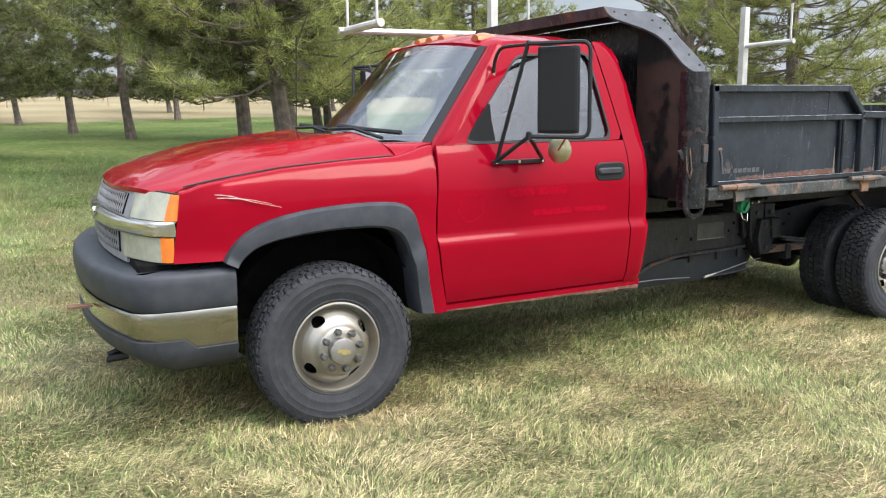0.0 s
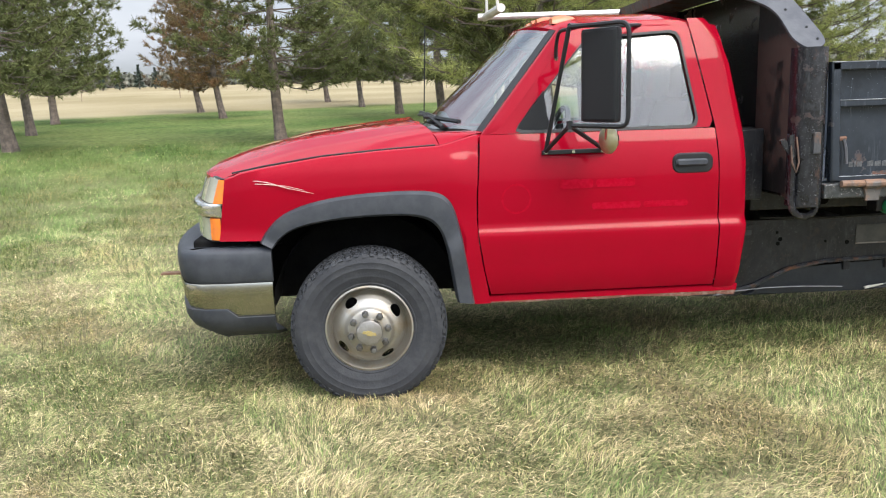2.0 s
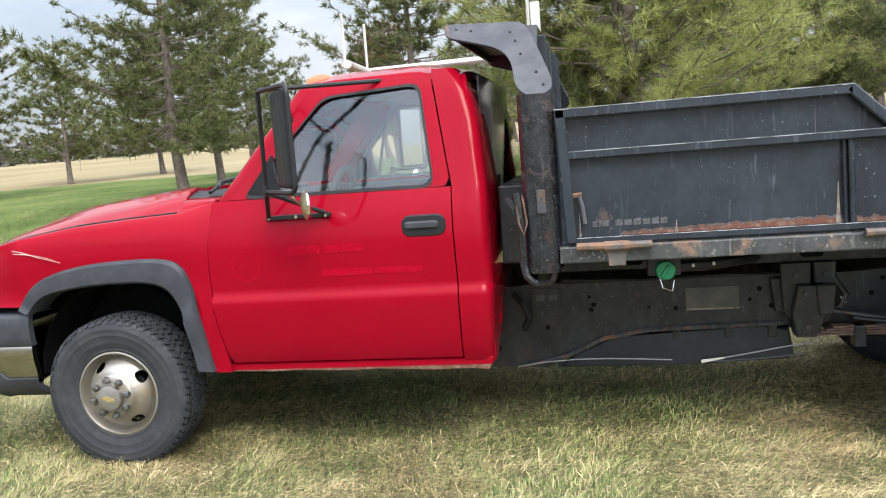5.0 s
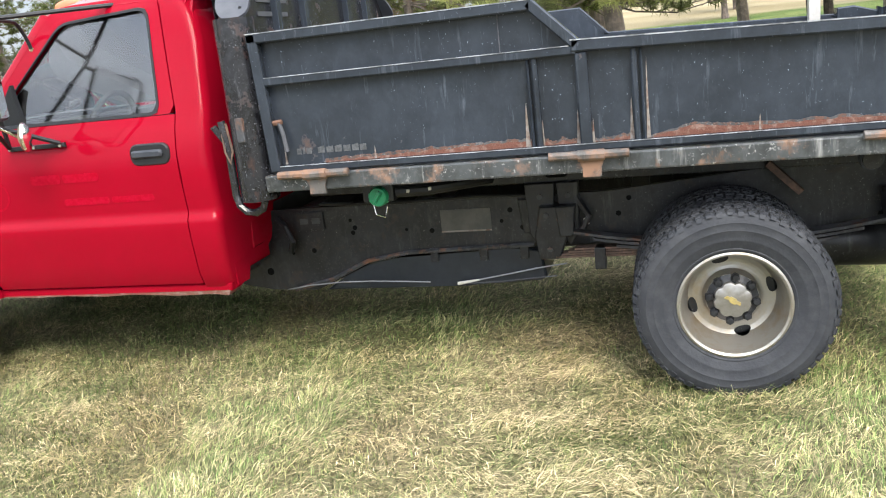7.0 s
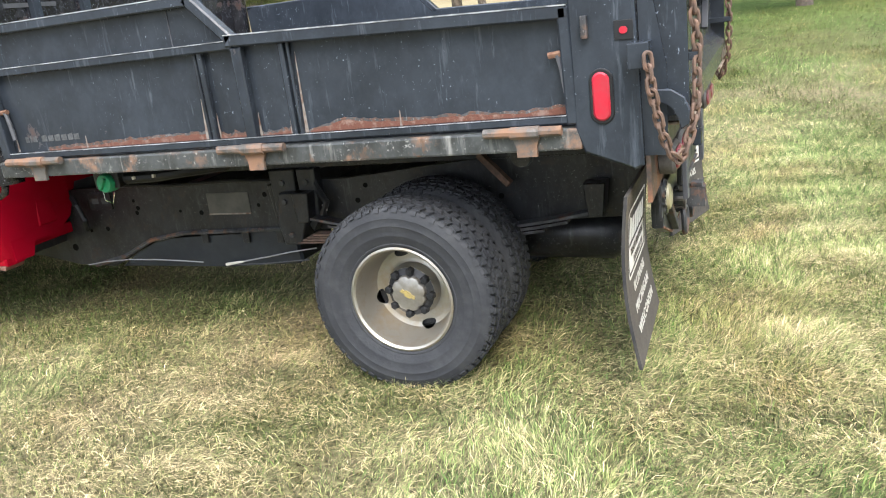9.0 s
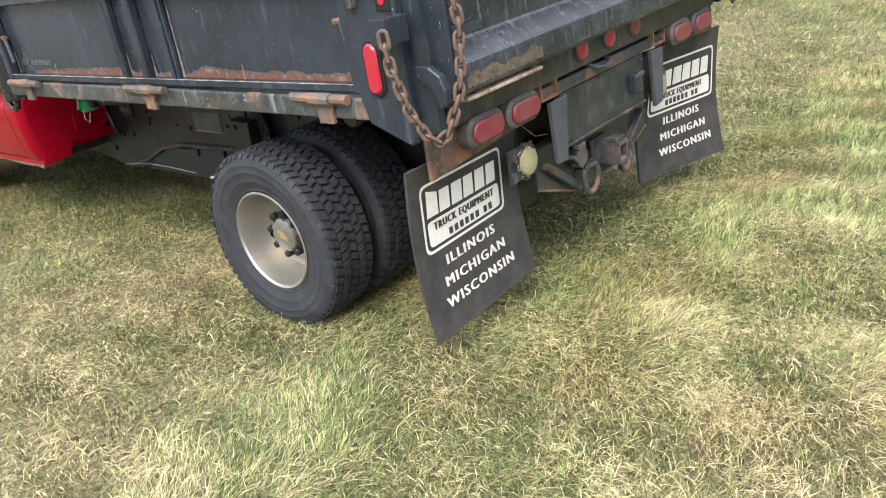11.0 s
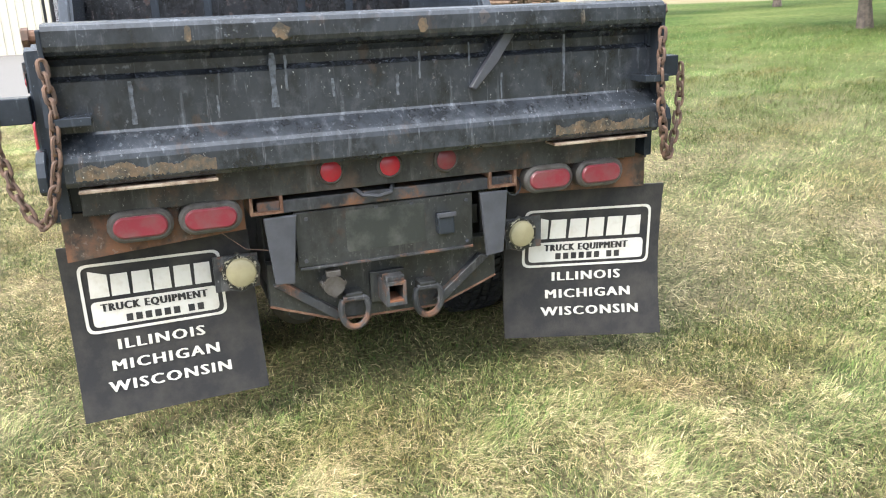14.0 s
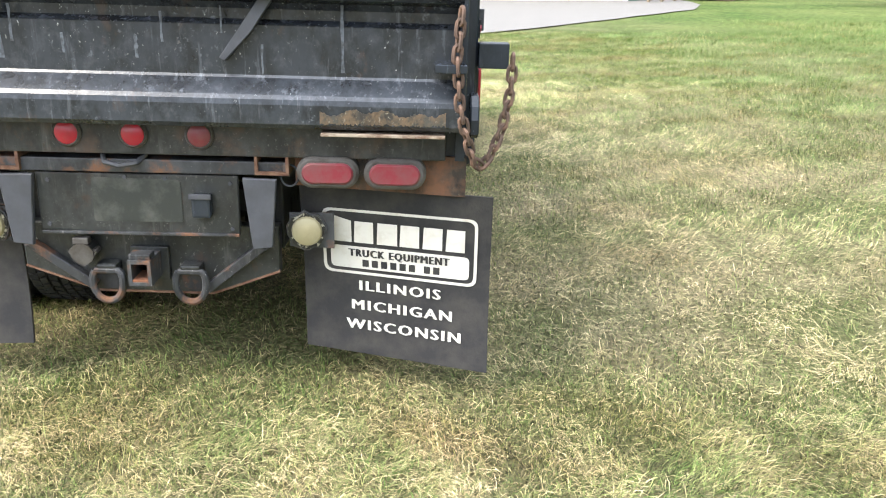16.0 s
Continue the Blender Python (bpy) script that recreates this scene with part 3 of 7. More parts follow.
        for f in np.linspace(0, 1, 7):
            row = []
            for y, za, zb in ((0.880, 1.238, 1.286), (0.862, 1.243, 1.291), (0.845, 1.249, 1.297), (0.825, 1.268, 1.302), (0.80, 1.285, 1.304), (0.76, 1.299, 1.306), (0.71, 1.306, 1.307), (0.66, 1.306, 1.304)):
                xa = 0.381 - 0.13 * max(0.0, 1 - (y / 0.845) ** 2)
                xb = 0.604 - 0.27 * max(0.0, 1 - (y / 0.80) ** 2) if y < 0.8 else 0.604
                g = f if y > 0.8 else f**0.8
                row.append((xa + (xb - xa) * f, s * (y - (0.030 * f if y > 0.84 else 0.0)), za + (zb - za) * g))
            rows.append(row)
        part("wing_top", solidify(loops_to_mesh(rows, False, False), (0, 0, -0.03)), RED, truck, smooth=True)
    # roof
    loops = []
    for x in np.linspace(0.995, 1.80, 14):
        t = (x - 0.995) / 0.805
        base = interp(t, [(0, 1.792), (0.08, 1.815), (0.2, 1.828), (0.7, 1.832), (1, 1.80)])
        crown = interp(t, [(0, 0.05), (0.2, 0.072), (0.8, 0.07), (1, 0.045)])
        w = interp(t, [(0, 0.685), (0.12, 0.705), (1, 0.71)])
        row = [(x - 0.10 * (1 - (y / w) ** 2) * (1 - t) ** 3, y, base + crown * (1 - abs(y / w) ** 3)) for y in np.linspace(-w, w, 17)]
        row = [(x, -w - 0.025, base - 0.03)] + row + [(x, w + 0.025, base - 0.03)]
        loops.append(row)
    part("roof", solidify(loops_to_mesh(loops, False, False), (0, 0, -0.03)), RED, truck, smooth=True)
    # rear wall with a window
    wall = part("rear_wall", slab([(-0.86, 0.47), (-0.75, 0.465), (-0.72, 0.54), (-0.58, 0.53), (-0.46, 0.60), (-0.38, 0.77), (0.38, 0.77), (0.46, 0.60), (0.58, 0.53), (0.72, 0.54), (0.75, 0.465), (0.86, 0.47), (0.89, 1.0), (0.90, 1.20), (-0.90, 1.20), (-0.89, 1.0)], "x", 1.868, 1.898), RED, truck)
    for y in (-0.62, 0.62):
        part("pressed_rib", slab([(y - 0.06, 0.60), (y - 0.03, 1.15), (y + 0.03, 1.15), (y + 0.06, 0.60)], "x", 1.897, 1.91, 0.006), RED, wall)
    bm = bmesh.new()
    a = [bm.verts.new((1.90 - max(0, z - 1.3) * 0.16, y, z)) for y, z in resample([(-0.90, 1.20), (-0.72, 1.80), (0.72, 1.80), (0.90, 1.20)], 48)]
    b = [bm.verts.new((1.90 - max(0, z - 1.3) * 0.16, y, z)) for y, z in resample([(-0.60, 1.22), (-0.60, 1.79), (0.60, 1.79), (0.60, 1.22)], 48)]
    for i in range(48):
        bm.faces.new((a[i], a[(i + 1) % 48], b[(i + 1) % 48], b[i]))
    part("window_surround", solidify(bm, (-0.03, 0, 0)), RED, wall)
    pane = part("rear_window", slab([(-0.61, 1.21), (0.61, 1.21), (0.61, 1.80), (-0.61, 1.80)], "x", 1.862, 1.868), GLASS, wall)
    pane.visible_shadow = False
    # windscreen
    loops = []
    for k in range(13):
        t = k / 12
        x0, z0, w = 0.602 + 0.40 * t, 1.298 + 0.492 * t, 0.80 - 0.118 * t
        loops.append([(x0 - (0.27 - 0.165 * t) * (1 - (y / w) ** 2), y, z0 + (0.012 + 0.036 * t) * (1 - (y / w) ** 2)) for y in np.linspace(-w, w, 17)])
    screen = part("windscreen", loops_to_mesh(loops, False, False), SCREEN_GLASS, truck, "sloped windscreen with dark border", smooth=True)
    screen.visible_shadow = False
    for s in (-1, 1):
        edge = bmesh.new()
        loops_to_mesh([[(l[0 if s < 0 else 16][0] - 0.004, l[0 if s < 0 else 16][1], l[0 if s < 0 else 16][2] + 0.005), (l[0 if s < 0 else 16][0] - 0.030, l[0 if s < 0 else 16][1] - s * 0.050, l[0 if s < 0 else 16][2] + 0.007)] for l in loops], False, False, edge)
        part("windscreen_border", edge, TRIM, screen)
    # cowl below the windscreen, and the wipers
    rows = []
    for f in (0, 0.35, 0.7, 1.0):
        row = []
        for y in np.linspace(-0.76, 0.76, 17):
            a = abs(y) / 0.80
            xb, xw = 0.375 - 0.13 * (1 - a * a), 0.60 - 0.27 * (1 - a * a)
            row.append((xb + (xw - xb) * f, y, (1 - f) * (hood_z(xb, y) - 0.014) + f * (1.290 + 0.012 * (1 - a * a))))
        rows.append(row)
    cowl = part("cowl", solidify(loops_to_mesh(rows, False, False), (0, 0, -0.05)), TRIM, truck)
    for y0, y1 in ((-0.60, -0.05), (0.05, 0.62)):
        wiper = part("wiper", tube([(0.42, y0, 1.325), (0.375, (y0 + y1) / 2, 1.372), (0.36, y1, 1.365)], 0.010, 6), TRIM, cowl)
        part("wiper_blade", tube([(0.50, y0 - 0.06, 1.352), (0.40, y0 + 0.16, 1.368), (0.372, y1 - 0.05, 1.385)], 0.012, 5), TRIM, cowl)
    part("aerial", tube([(0.40, 0.76, 1.27), (0.43, 0.77, 1.95)], 0.004, 5), TRIM, truck, "thin whip aerial")
    # clearance lamps over the windscreen
    for y, w in ((0.0, 0.085), (-0.155, 0.085), (0.155, 0.085), (-0.55, 0.07), (0.55, 0.07)):
        z = 1.868 - abs(y) ** 2 * 0.10
        rows = []
        for k in range(7):
            t = k / 6
            r = 0.032 * math.sin(math.pi * (0.12 + 0.88 * t)) ** 0.5 if t < 1 else 0.006
            rows.append([(1.0 + 0.15 * t, y + w * 0.62 * math.cos(a) * (1 - 0.35 * t), z + 0.046 * math.sin(a) * math.sin(math.pi * (0.25 + 0.62 * t)) - 0.006) for a in np.linspace(0, math.pi, 9)])
        part("clearance_lamp", loops_to_mesh(rows, True, True), LENS_ORANGE, truck, "faded orange roof clearance lamp", smooth=True)


def make_front():
    # bonnet
    rows = []
    for t in np.linspace(0, 1, 22):
        row = []
        for y in np.linspace(-0.845, 0.845, 25):
            a = abs(y) / 0.845
            xf = face_x(y) + face_lean(1.125) - 0.006 + 0.05 * max(0.0, a - 0.9) / 0.1
            xr = 0.385 - 0.13 * (1 - a**2)
            x = xf + (xr - xf) * t**1.25
            z = hood_z(x, y)
            if t < 0.09:
                z -= (0.09 - t) * 0.12
            row.append((x, y, z))
        rows.append(row)
    part("bonnet", solidify(loops_to_mesh(rows, False, False), (0, 0, -0.02)), RED, truck, "red bonnet, paint dulled", smooth=True)
    for s in (-1, 1):
        # raised dark tube paints the shade of the bonnet's shut line
        part("bonnet_gap_shade", tube([(x, s * 0.853, interp(x, HOOD_EDGE) + 0.006) for x in np.linspace(-0.63, 0.36, 14)], 0.004, 5), TRIM, truck, "dark strip for the shaded gap between bonnet and wing", smooth=True)
        # wing with the wheel arch cut out
        bm = bmesh.new()
        arch = [(-0.47, 0.80), (-0.42, 0.90), (-0.30, 0.975), (-0.1, 1.0), (0.2, 1.0), (0.33, 0.985), (0.41, 0.93), (0.47, 0.75), (0.52, 0.48)]
        xs = [-0.70, -0.66, -0.58, -0.5, -0.47, -0.42, -0.36, -0.30, -0.2, -0.1, 0.0, 0.1, 0.2, 0.27, 0.33, 0.37, 0.41, 0.45, 0.49, 0.525, 0.547, 0.564]
        loops = []
        for x in xs:
            lo = 0.825 if x < -0.47 else interp(x, arch)
            if x > 0.52:
                lo = 0.46
            hi = interp(x, HOOD_EDGE) - 0.006 if x < 0.385 else interp(x, [(0.385, 1.238), (0.56, 1.285)])
            xx = x
            col = []
            for k in range(9):
                z = lo + (hi - lo) * k / 8
                if x <= -0.66:
                    xx = x + (z - 0.83) / 0.3 * 0.045
                front_tuck = 0.037 * max(0, (-0.45 - x) / 0.25) ** 2
                col.append((xx if x < 0.5 else min(xx, interp(z, DOOR_FRONT) - 0.007) if x < 0.56 else interp(z, DOOR_FRONT) - 0.006, s * (half(max(z, 0.6)) - front_tuck - 0.004 - max(0, z - 1.15) * 0.25), z))
            lx, ly, lz = col[-1]
            col += [(lx, ly - s * 0.006, lz + 0.005), (lx, ly - s * 0.018, lz + 0.008), (lx, ly - s * 0.038, lz + 0.009)]
            loops.append(col)
        wing = part("front_wing", solidify(loops_to_mesh(loops, False, False, bm), (0, -s * 0.02, 0)), RED, truck, smooth=True)
        if s < 0:
            for drop, tail in ((0.0, 1.045), (0.014, 1.062)):
                mark = [(-0.545, -0.9375, 1.097 - drop * 0.5), (-0.541, -0.939, 1.112 - drop), (-0.50, -0.951, 1.112 - drop), (-0.45, -0.961, 1.104 - drop * 0.6), (-0.36, -0.967, 1.075 + (tail - 1.045) * 0.5), (-0.235 - drop * 3, -0.971, tail)]
                part("paint_scratch", tube(mark, [0.002, 0.0032, 0.0022, 0.0026, 0.0016, 0.001], 5), SCRATCH, wing, "pale scratch in the paint")
        # flare round the arch
        outer = [(-0.50, 0.822), (-0.47, 0.875), (-0.40, 0.945), (-0.28, 0.995), (-0.1, 1.028), (0.1, 1.040), (0.27, 1.040), (0.37, 1.025), (0.425, 0.975), (0.46, 0.86), (0.49, 0.68), (0.525, 0.47)]
        inner = [(-0.44, 0.790), (-0.405, 0.835), (-0.34, 0.878), (-0.22, 0.905), (-0.05, 0.922), (0.1, 0.925), (0.22, 0.922), (0.31, 0.90), (0.36, 0.85), (0.395, 0.76), (0.415, 0.64), (0.44, 0.48)]
        outer, inner = smooth_line(outer), smooth_line(inner)
        loops = []
        for (xo, zo), (xi, zi) in zip(outer, inner):
            y0 = half(max(zo, 0.6)) - 0.05 * max(0, (-0.45 - xo) / 0.25) ** 2
            ring = []
            for f, d in ((0, -0.01), (0, 0.012), (0.12, 0.03), (0.5, 0.036), (0.9, 0.034), (1.0, 0.02), (1.0, -0.12), (0.9, -0.12)):
                ring.append((xo + (xi - xo) * f, s * (y0 + d), zo + (zi - zo) * f))
            loops.append(ring)
        part("wheel_arch_flare", loops_to_mesh(loops), PLASTIC, wing, "grey plastic wheel arch flare", smooth=True)
        # inside of the arch, its shade held in the near-black colour
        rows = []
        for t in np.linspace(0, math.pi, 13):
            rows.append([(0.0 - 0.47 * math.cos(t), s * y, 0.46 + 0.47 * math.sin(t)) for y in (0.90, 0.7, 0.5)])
        part("inner_arch", loops_to_mesh(rows, False, False), LINER_SHADE, wing)
    # solid box for the dark engine bay, shade put into its colour
    part("engine_bay", box(-0.62, 0.60, -0.52, 0.52, 0.44, 1.10, 0.02), LINER_SHADE, truck)
    # headlamps, upper and lower, with amber corners
    def front_patch(y0, y1, z0, z1, out, depth, n=8):
        rows = []
        for z in np.linspace(z0, z1, 5):
            rows.append([(face_x(y) - out + face_lean(z), y, z) for y in np.linspace(y0, y1, n)])
        return solidify(loops_to_mesh(rows, False, False), (depth, 0, 0))

    def lamp_patch(s, y0, y1, z0, z1, out, sweep, slant=0.0, skew=0.0, n=12):
        """A lens on the curved front whose outer corners are swept and whose inner edge slants."""
        rows = []
        for f in np.linspace(0, 1, 8):
            row = []
            for u in np.linspace(0, 1, n):
                y = y0 + (y1 - y0) * u - (slant * (1 - u) + skew * u) * f
                q = max(0.0, (y - 0.80) / 0.115)
                z = z0 + (z1 - z0 - sweep * q**2) * f
                row.append((face_x(y) - out + face_lean(z), s * y, z))
            rows.append(row)
        return solidify(loops_to_mesh(rows, False, False), (0.010, -s * 0.012, 0))

    for s in (-1, 1):
        for z0, z1, name, sweep, inner in ((1.006, 1.124, "headlamp", 0.010, 0.640), (0.828, 0.936, "turn_signal", 0.002, 0.590)):
            slant, skew = (0.03, 0.005) if name == "headlamp" else (0.0, 0.0)
            lamp = part(name, lamp_patch(s, inner, 0.888, z0, z1, 0.0, sweep, slant, skew), LENS_CLEAR, truck, "clouded yellowed " + name.replace("_", " ") + " lens", smooth=True)
            part("amber_corner", lamp_patch(s, 0.888, 0.9112, z0, z1, 0.0, sweep, skew), LENS_AMBER, lamp, smooth=True)
            part("lamp_bezel", lamp_patch(s, inner - 0.014, 0.9125, z0 - 0.009, z1 + 0.005, -0.008, sweep, slant), TRIM, lamp)
    grille = part("grille_surround", front_patch(-0.615, 0.615, 0.80, 1.116, -0.004, 0.05, 18), GREY_FRAME, truck, "silver-grey grille surround", smooth=True)
    for z0, z1 in ((1.010, 1.102), (0.838, 0.936)):
        # near-black sheet paints the shade behind the grille bars
        part("grille_backing", front_patch(-0.535, 0.535, z0, z1, 0.001, 0.02, 16), LINER_SHADE, grille)
        for k in range(31):
            y = -0.525 + 1.05 * k / 30
            for d in (-1, 1):
                y2 = min(0.532, max(-0.532, y + d * 0.045))
                part("grille_bar", tube([(face_x(y) - 0.004 + face_lean(z0), y, z0), (face_x(y2) - 0.004 + face_lean(z1), y2, z1)], 0.0024, 4), GREY_FRAME, grille)
    bar_rows = [[(face_x(y) - o * (1.0 if abs(y) < 0.88 else 0.5), y, z) for y in np.concatenate([[-0.9125, -0.9085, -0.895], np.linspace(-0.87, 0.87, 27), [0.895, 0.9085, 0.9125]])] for z, o in ((0.939, 0.004), (0.942, 0.018), (0.950, 0.024), (0.966, 0.019), (0.976, 0.021), (0.992, 0.024), (1.000, 0.017), (1.004, 0.002))]
    bar = part("grille_crossbar", solidify(loops_to_mesh(bar_rows, False, False), (0.018, 0, 0)), CHROME, truck, "chrome bar across the grille", smooth=True)
    part("emblem", slab([(-0.10, 0.958), (-0.035, 0.958), (-0.03, 0.944), (0.045, 0.944), (0.05, 0.958), (0.11, 0.958), (0.10, 0.988), (0.035, 0.988), (0.03, 1.002), (-0.045, 1.002), (-0.05, 0.988), (-0.11, 0.988)], "x", -0.934, -0.90, 0.004), CHROME, bar, "plain metal emblem")

    # bumper: grey cap, bright band, grey valance
    def bump_x(y):
        return -1.03 + 0.155 * (abs(y) / 0.96) ** 2.4

    def bumper(z_in, prof, side_len, mat, name, label):
        rows = []
        ys = np.linspace(-0.90, 0.90, 25)
        for z, d in prof:
            ze = min(z, z_in - (0.500 - z) * 0.1) if z_in else z
            row = [(side_len, -0.985 + d * 0.6, ze), (-0.63, -0.985 + d * 0.6, ze), (-0.68, -0.985 + d * 0.6, z), (-0.80 + d * 0.5, -0.968 + d * 0.4, z), (-0.86 + d * 0.8, -0.945 + d * 0.6, z)]
            row += [(bump_x(y) + d, y * (1 - 0.3 * d), z) for y in ys]
            row += [(-0.86 + d * 0.8, 0.945 - d * 0.6, z), (-0.80 + d * 0.5, 0.968 - d * 0.4, z), (-0.68, 0.985 - d * 0.6, z), (-0.63, 0.985 - d * 0.6, ze), (side_len, 0.985 - d * 0.6, ze)]
            rows.append(row)
        skin = loops_to_mesh(rows, False, False)
        made = bmesh.ops.extrude_face_region(skin, geom=list(skin.faces))
        for v in made["geom"]:
            if isinstance(v, bmesh.types.BMVert):
                v.co += Vector((0.04 if abs(v.co.y) < 0.93 else 0.0, -math.copysign(0.035, v.co.y) if abs(v.co.y) > 0.85 else 0.0, 0))
        return part(name, skin, mat, truck, label, smooth=True)

    # added near-black box keeps the gap over the bumper cap in shade
    part("bumper_gap_shade", box(-0.84, -0.58, -0.86, 0.86, 0.72, 0.822, 0.01), LINER_SHADE, truck)
    cap = bumper(0, [(0.790, 0.27), (0.789, 0.040), (0.781, 0.018), (0.768, 0.006), (0.74, 0.0), (0.69, 0.0), (0.645, 0.006), (0.629, 0.02)], -0.452, PLASTIC, "bumper_cap", "grey plastic bumper cap")
    bumper(0, [(0.626, 0.012), (0.615, 0.006), (0.55, 0.012), (0.50, 0.03), (0.43, 0.045)], -0.455, BAND, "bumper_band", "dull bright metal bumper band")
    bumper(0.456, [(0.500, 0.028), (0.497, 0.014), (0.455, 0.016), (0.41, 0.045), (0.37, 0.105), (0.338, 0.20)], -0.455, PLASTIC, "bumper_valance", "grey lower valance")
    for s in (-1, 1):
        part("tow_hook", tube([(-0.86, s * 0.42, 0.36), (-0.94, s * 0.42, 0.33), (-0.95, s * 0.46, 0.32), (-0.86, s * 0.47, 0.33)], 0.018, 6), TRIM, cap)
    part("rusty_bar", box(-1.105, -1.0, -0.50, -0.45, 0.585, 0.597, 0.003), RUST, cap, "short rusty bar sticking out of the bumper")


def tyre_mesh():
    wall = [(0.205, 0.085), (0.222, 0.100), (0.228, 0.1015), (0.231, 0.100), (0.262, 0.1115), (0.266, 0.1130), (0.270, 0.1125), (0.300, 0.1180), (0.304, 0.1198), (0.309, 0.1186), (0.330, 0.1175), (0.334, 0.1186), (0.339, 0.1165), (0.358, 0.1115), (0.368, 0.105), (0.3715, 0.095), (0.372, 0.07)]
    prof = wall + [(r, -y) for r, y in reversed(wall)]
    return revolve(prof, 64)


def tread_mesh():
    bm = bmesh.new()
    for row, (y, w, off) in enumerate(((-0.082, 0.034, 0), (-0.043, 0.030, 0.5), (0.0, 0.032, 0), (0.043, 0.030, 0.5), (0.082, 0.034, 0))):
        for k in range(60):
            a = 2 * math.pi * (k + off) / 60
            tilt = 0.35 if row % 2 else -0.3
            c, s = math.cos(a), math.sin(a)
            lean = 0.988 if abs(y) > 0.08 else 1.0
            pts = []
            for dr in (-0.014, 0.007):
                for dt, dy in ((-0.016, -w / 2), (0.016, -w / 2), (0.016, w / 2), (-0.016, w / 2)):
                    tt = dt * (0.8 + 0.2 * (k % 2)) + dy * tilt
                    r = 0.380 * lean + dr
                    pts.append(bm.verts.new((r * c - tt * s, y + dy, r * s + tt * c)))
            bm.faces.new(pts[4:])
            for i in range(4):
                bm.faces.new((pts[i], pts[(i + 1) % 4], pts[4 + (i + 1) % 4], pts[4 + i]))
    # lugs that run over the shoulders on to the sidewalls
    for side in (-1, 1):
        for k in range(60):
            a = 2 * math.pi * (k + 0.25) / 60
            long = 0.015 if k % 2 else 0.008
            pts = []
            for r, y in ((0.377, 0.099), (0.374, 0.108), (0.374 - long, 0.1165), (0.372 - long, 0.108)):
                for d in (-0.011, 0.011):
                    c, s = math.cos(a + d / r), math.sin(a + d / r)
                    pts.append(bm.verts.new((r * c, side * y, r * s)))
            for i in (0, 2):
                bm.faces.new((pts[i], pts[i + 1], pts[i + 3], pts[i + 2]))
            bm.faces.new((pts[4], pts[5], pts[7], pts[6]))
            bm.faces.new((pts[0], pts[2], pts[4], pts[6]))
            bm.faces.new((pts[1], pts[3], pts[5], pts[7]))
    return bm


def holed_disc(profile, centre, seg=112):
    """A turned sheet with four oval hand holes round the radius given."""
    fine = [profile[0]]
    for a, b in zip(profile, profile[1:]):
        steps = 5 if max(a[0], b[0]) < 0.186 and min(a[0], b[0]) > 0.12 else 1
        fine += [(a[0] + (b[0] - a[0]) * k / steps, a[1] + (b[1] - a[1]) * k / steps) for k in range(1, steps + 1)]
    profile = fine
    bm = bmesh.new()
    rings = [[bm.verts.new((r * math.cos(2 * math.pi * k / seg), y, r * math.sin(2 * math.pi * k / seg))) for k in range(seg)] for r, y in profile]
    for i, (a, b) in enumerate(zip(rings, rings[1:])):
        for k in range(seg):
            q = ((k + 0.5) % (seg / 4) - seg / 8) * 2 * math.pi / seg
            r = (profile[i][0] + profile[i + 1][0]) / 2
            if (r * q / 0.033) ** 2 + ((r - centre) / 0.018) ** 2 < 1:
                continue
            bm.faces.new((a[k], a[(k + 1) % seg], b[(k + 1) % seg], b[k]))
    # draw the ragged rim of each hole on to its oval
    radii = [r for r, _ in profile][::-1]
    depths = [y for _, y in profile][::-1]
    for v in [v for v in bm.verts if 0 < len(v.link_faces) and any(len(e.link_faces) == 1 for e in v.link_edges)]:
        r, t = math.hypot(v.co.x, v.co.z), math.atan2(v.co.z, v.co.x)
        if abs(r - centre) > 0.03:
            continue
        mid = (math.floor(t / (math.pi / 2)) + 0.5) * math.pi / 2
        u, w = r * (t - mid) / 0.033, (r - centre) / 0.018
        f = 1 / max(0.2, math.hypot(u, w))
        r2 = centre + w * f * 0.018
        t2 = mid + u * f * 0.033 / r2
        v.co = (r2 * math.cos(t2), float(np.interp(r2, radii, depths)), r2 * math.sin(t2))
    bmesh.ops.delete(bm, geom=[v for v in bm.verts if not v.link_faces], context="VERTS")
    return bm


TYRE_MESH = []
GOLD = material("dull_gold", (0.42, 0.33, 0.12), 0.45, metal=0.4, noise_scale=60, color2=(0.32, 0.26, 0.12))


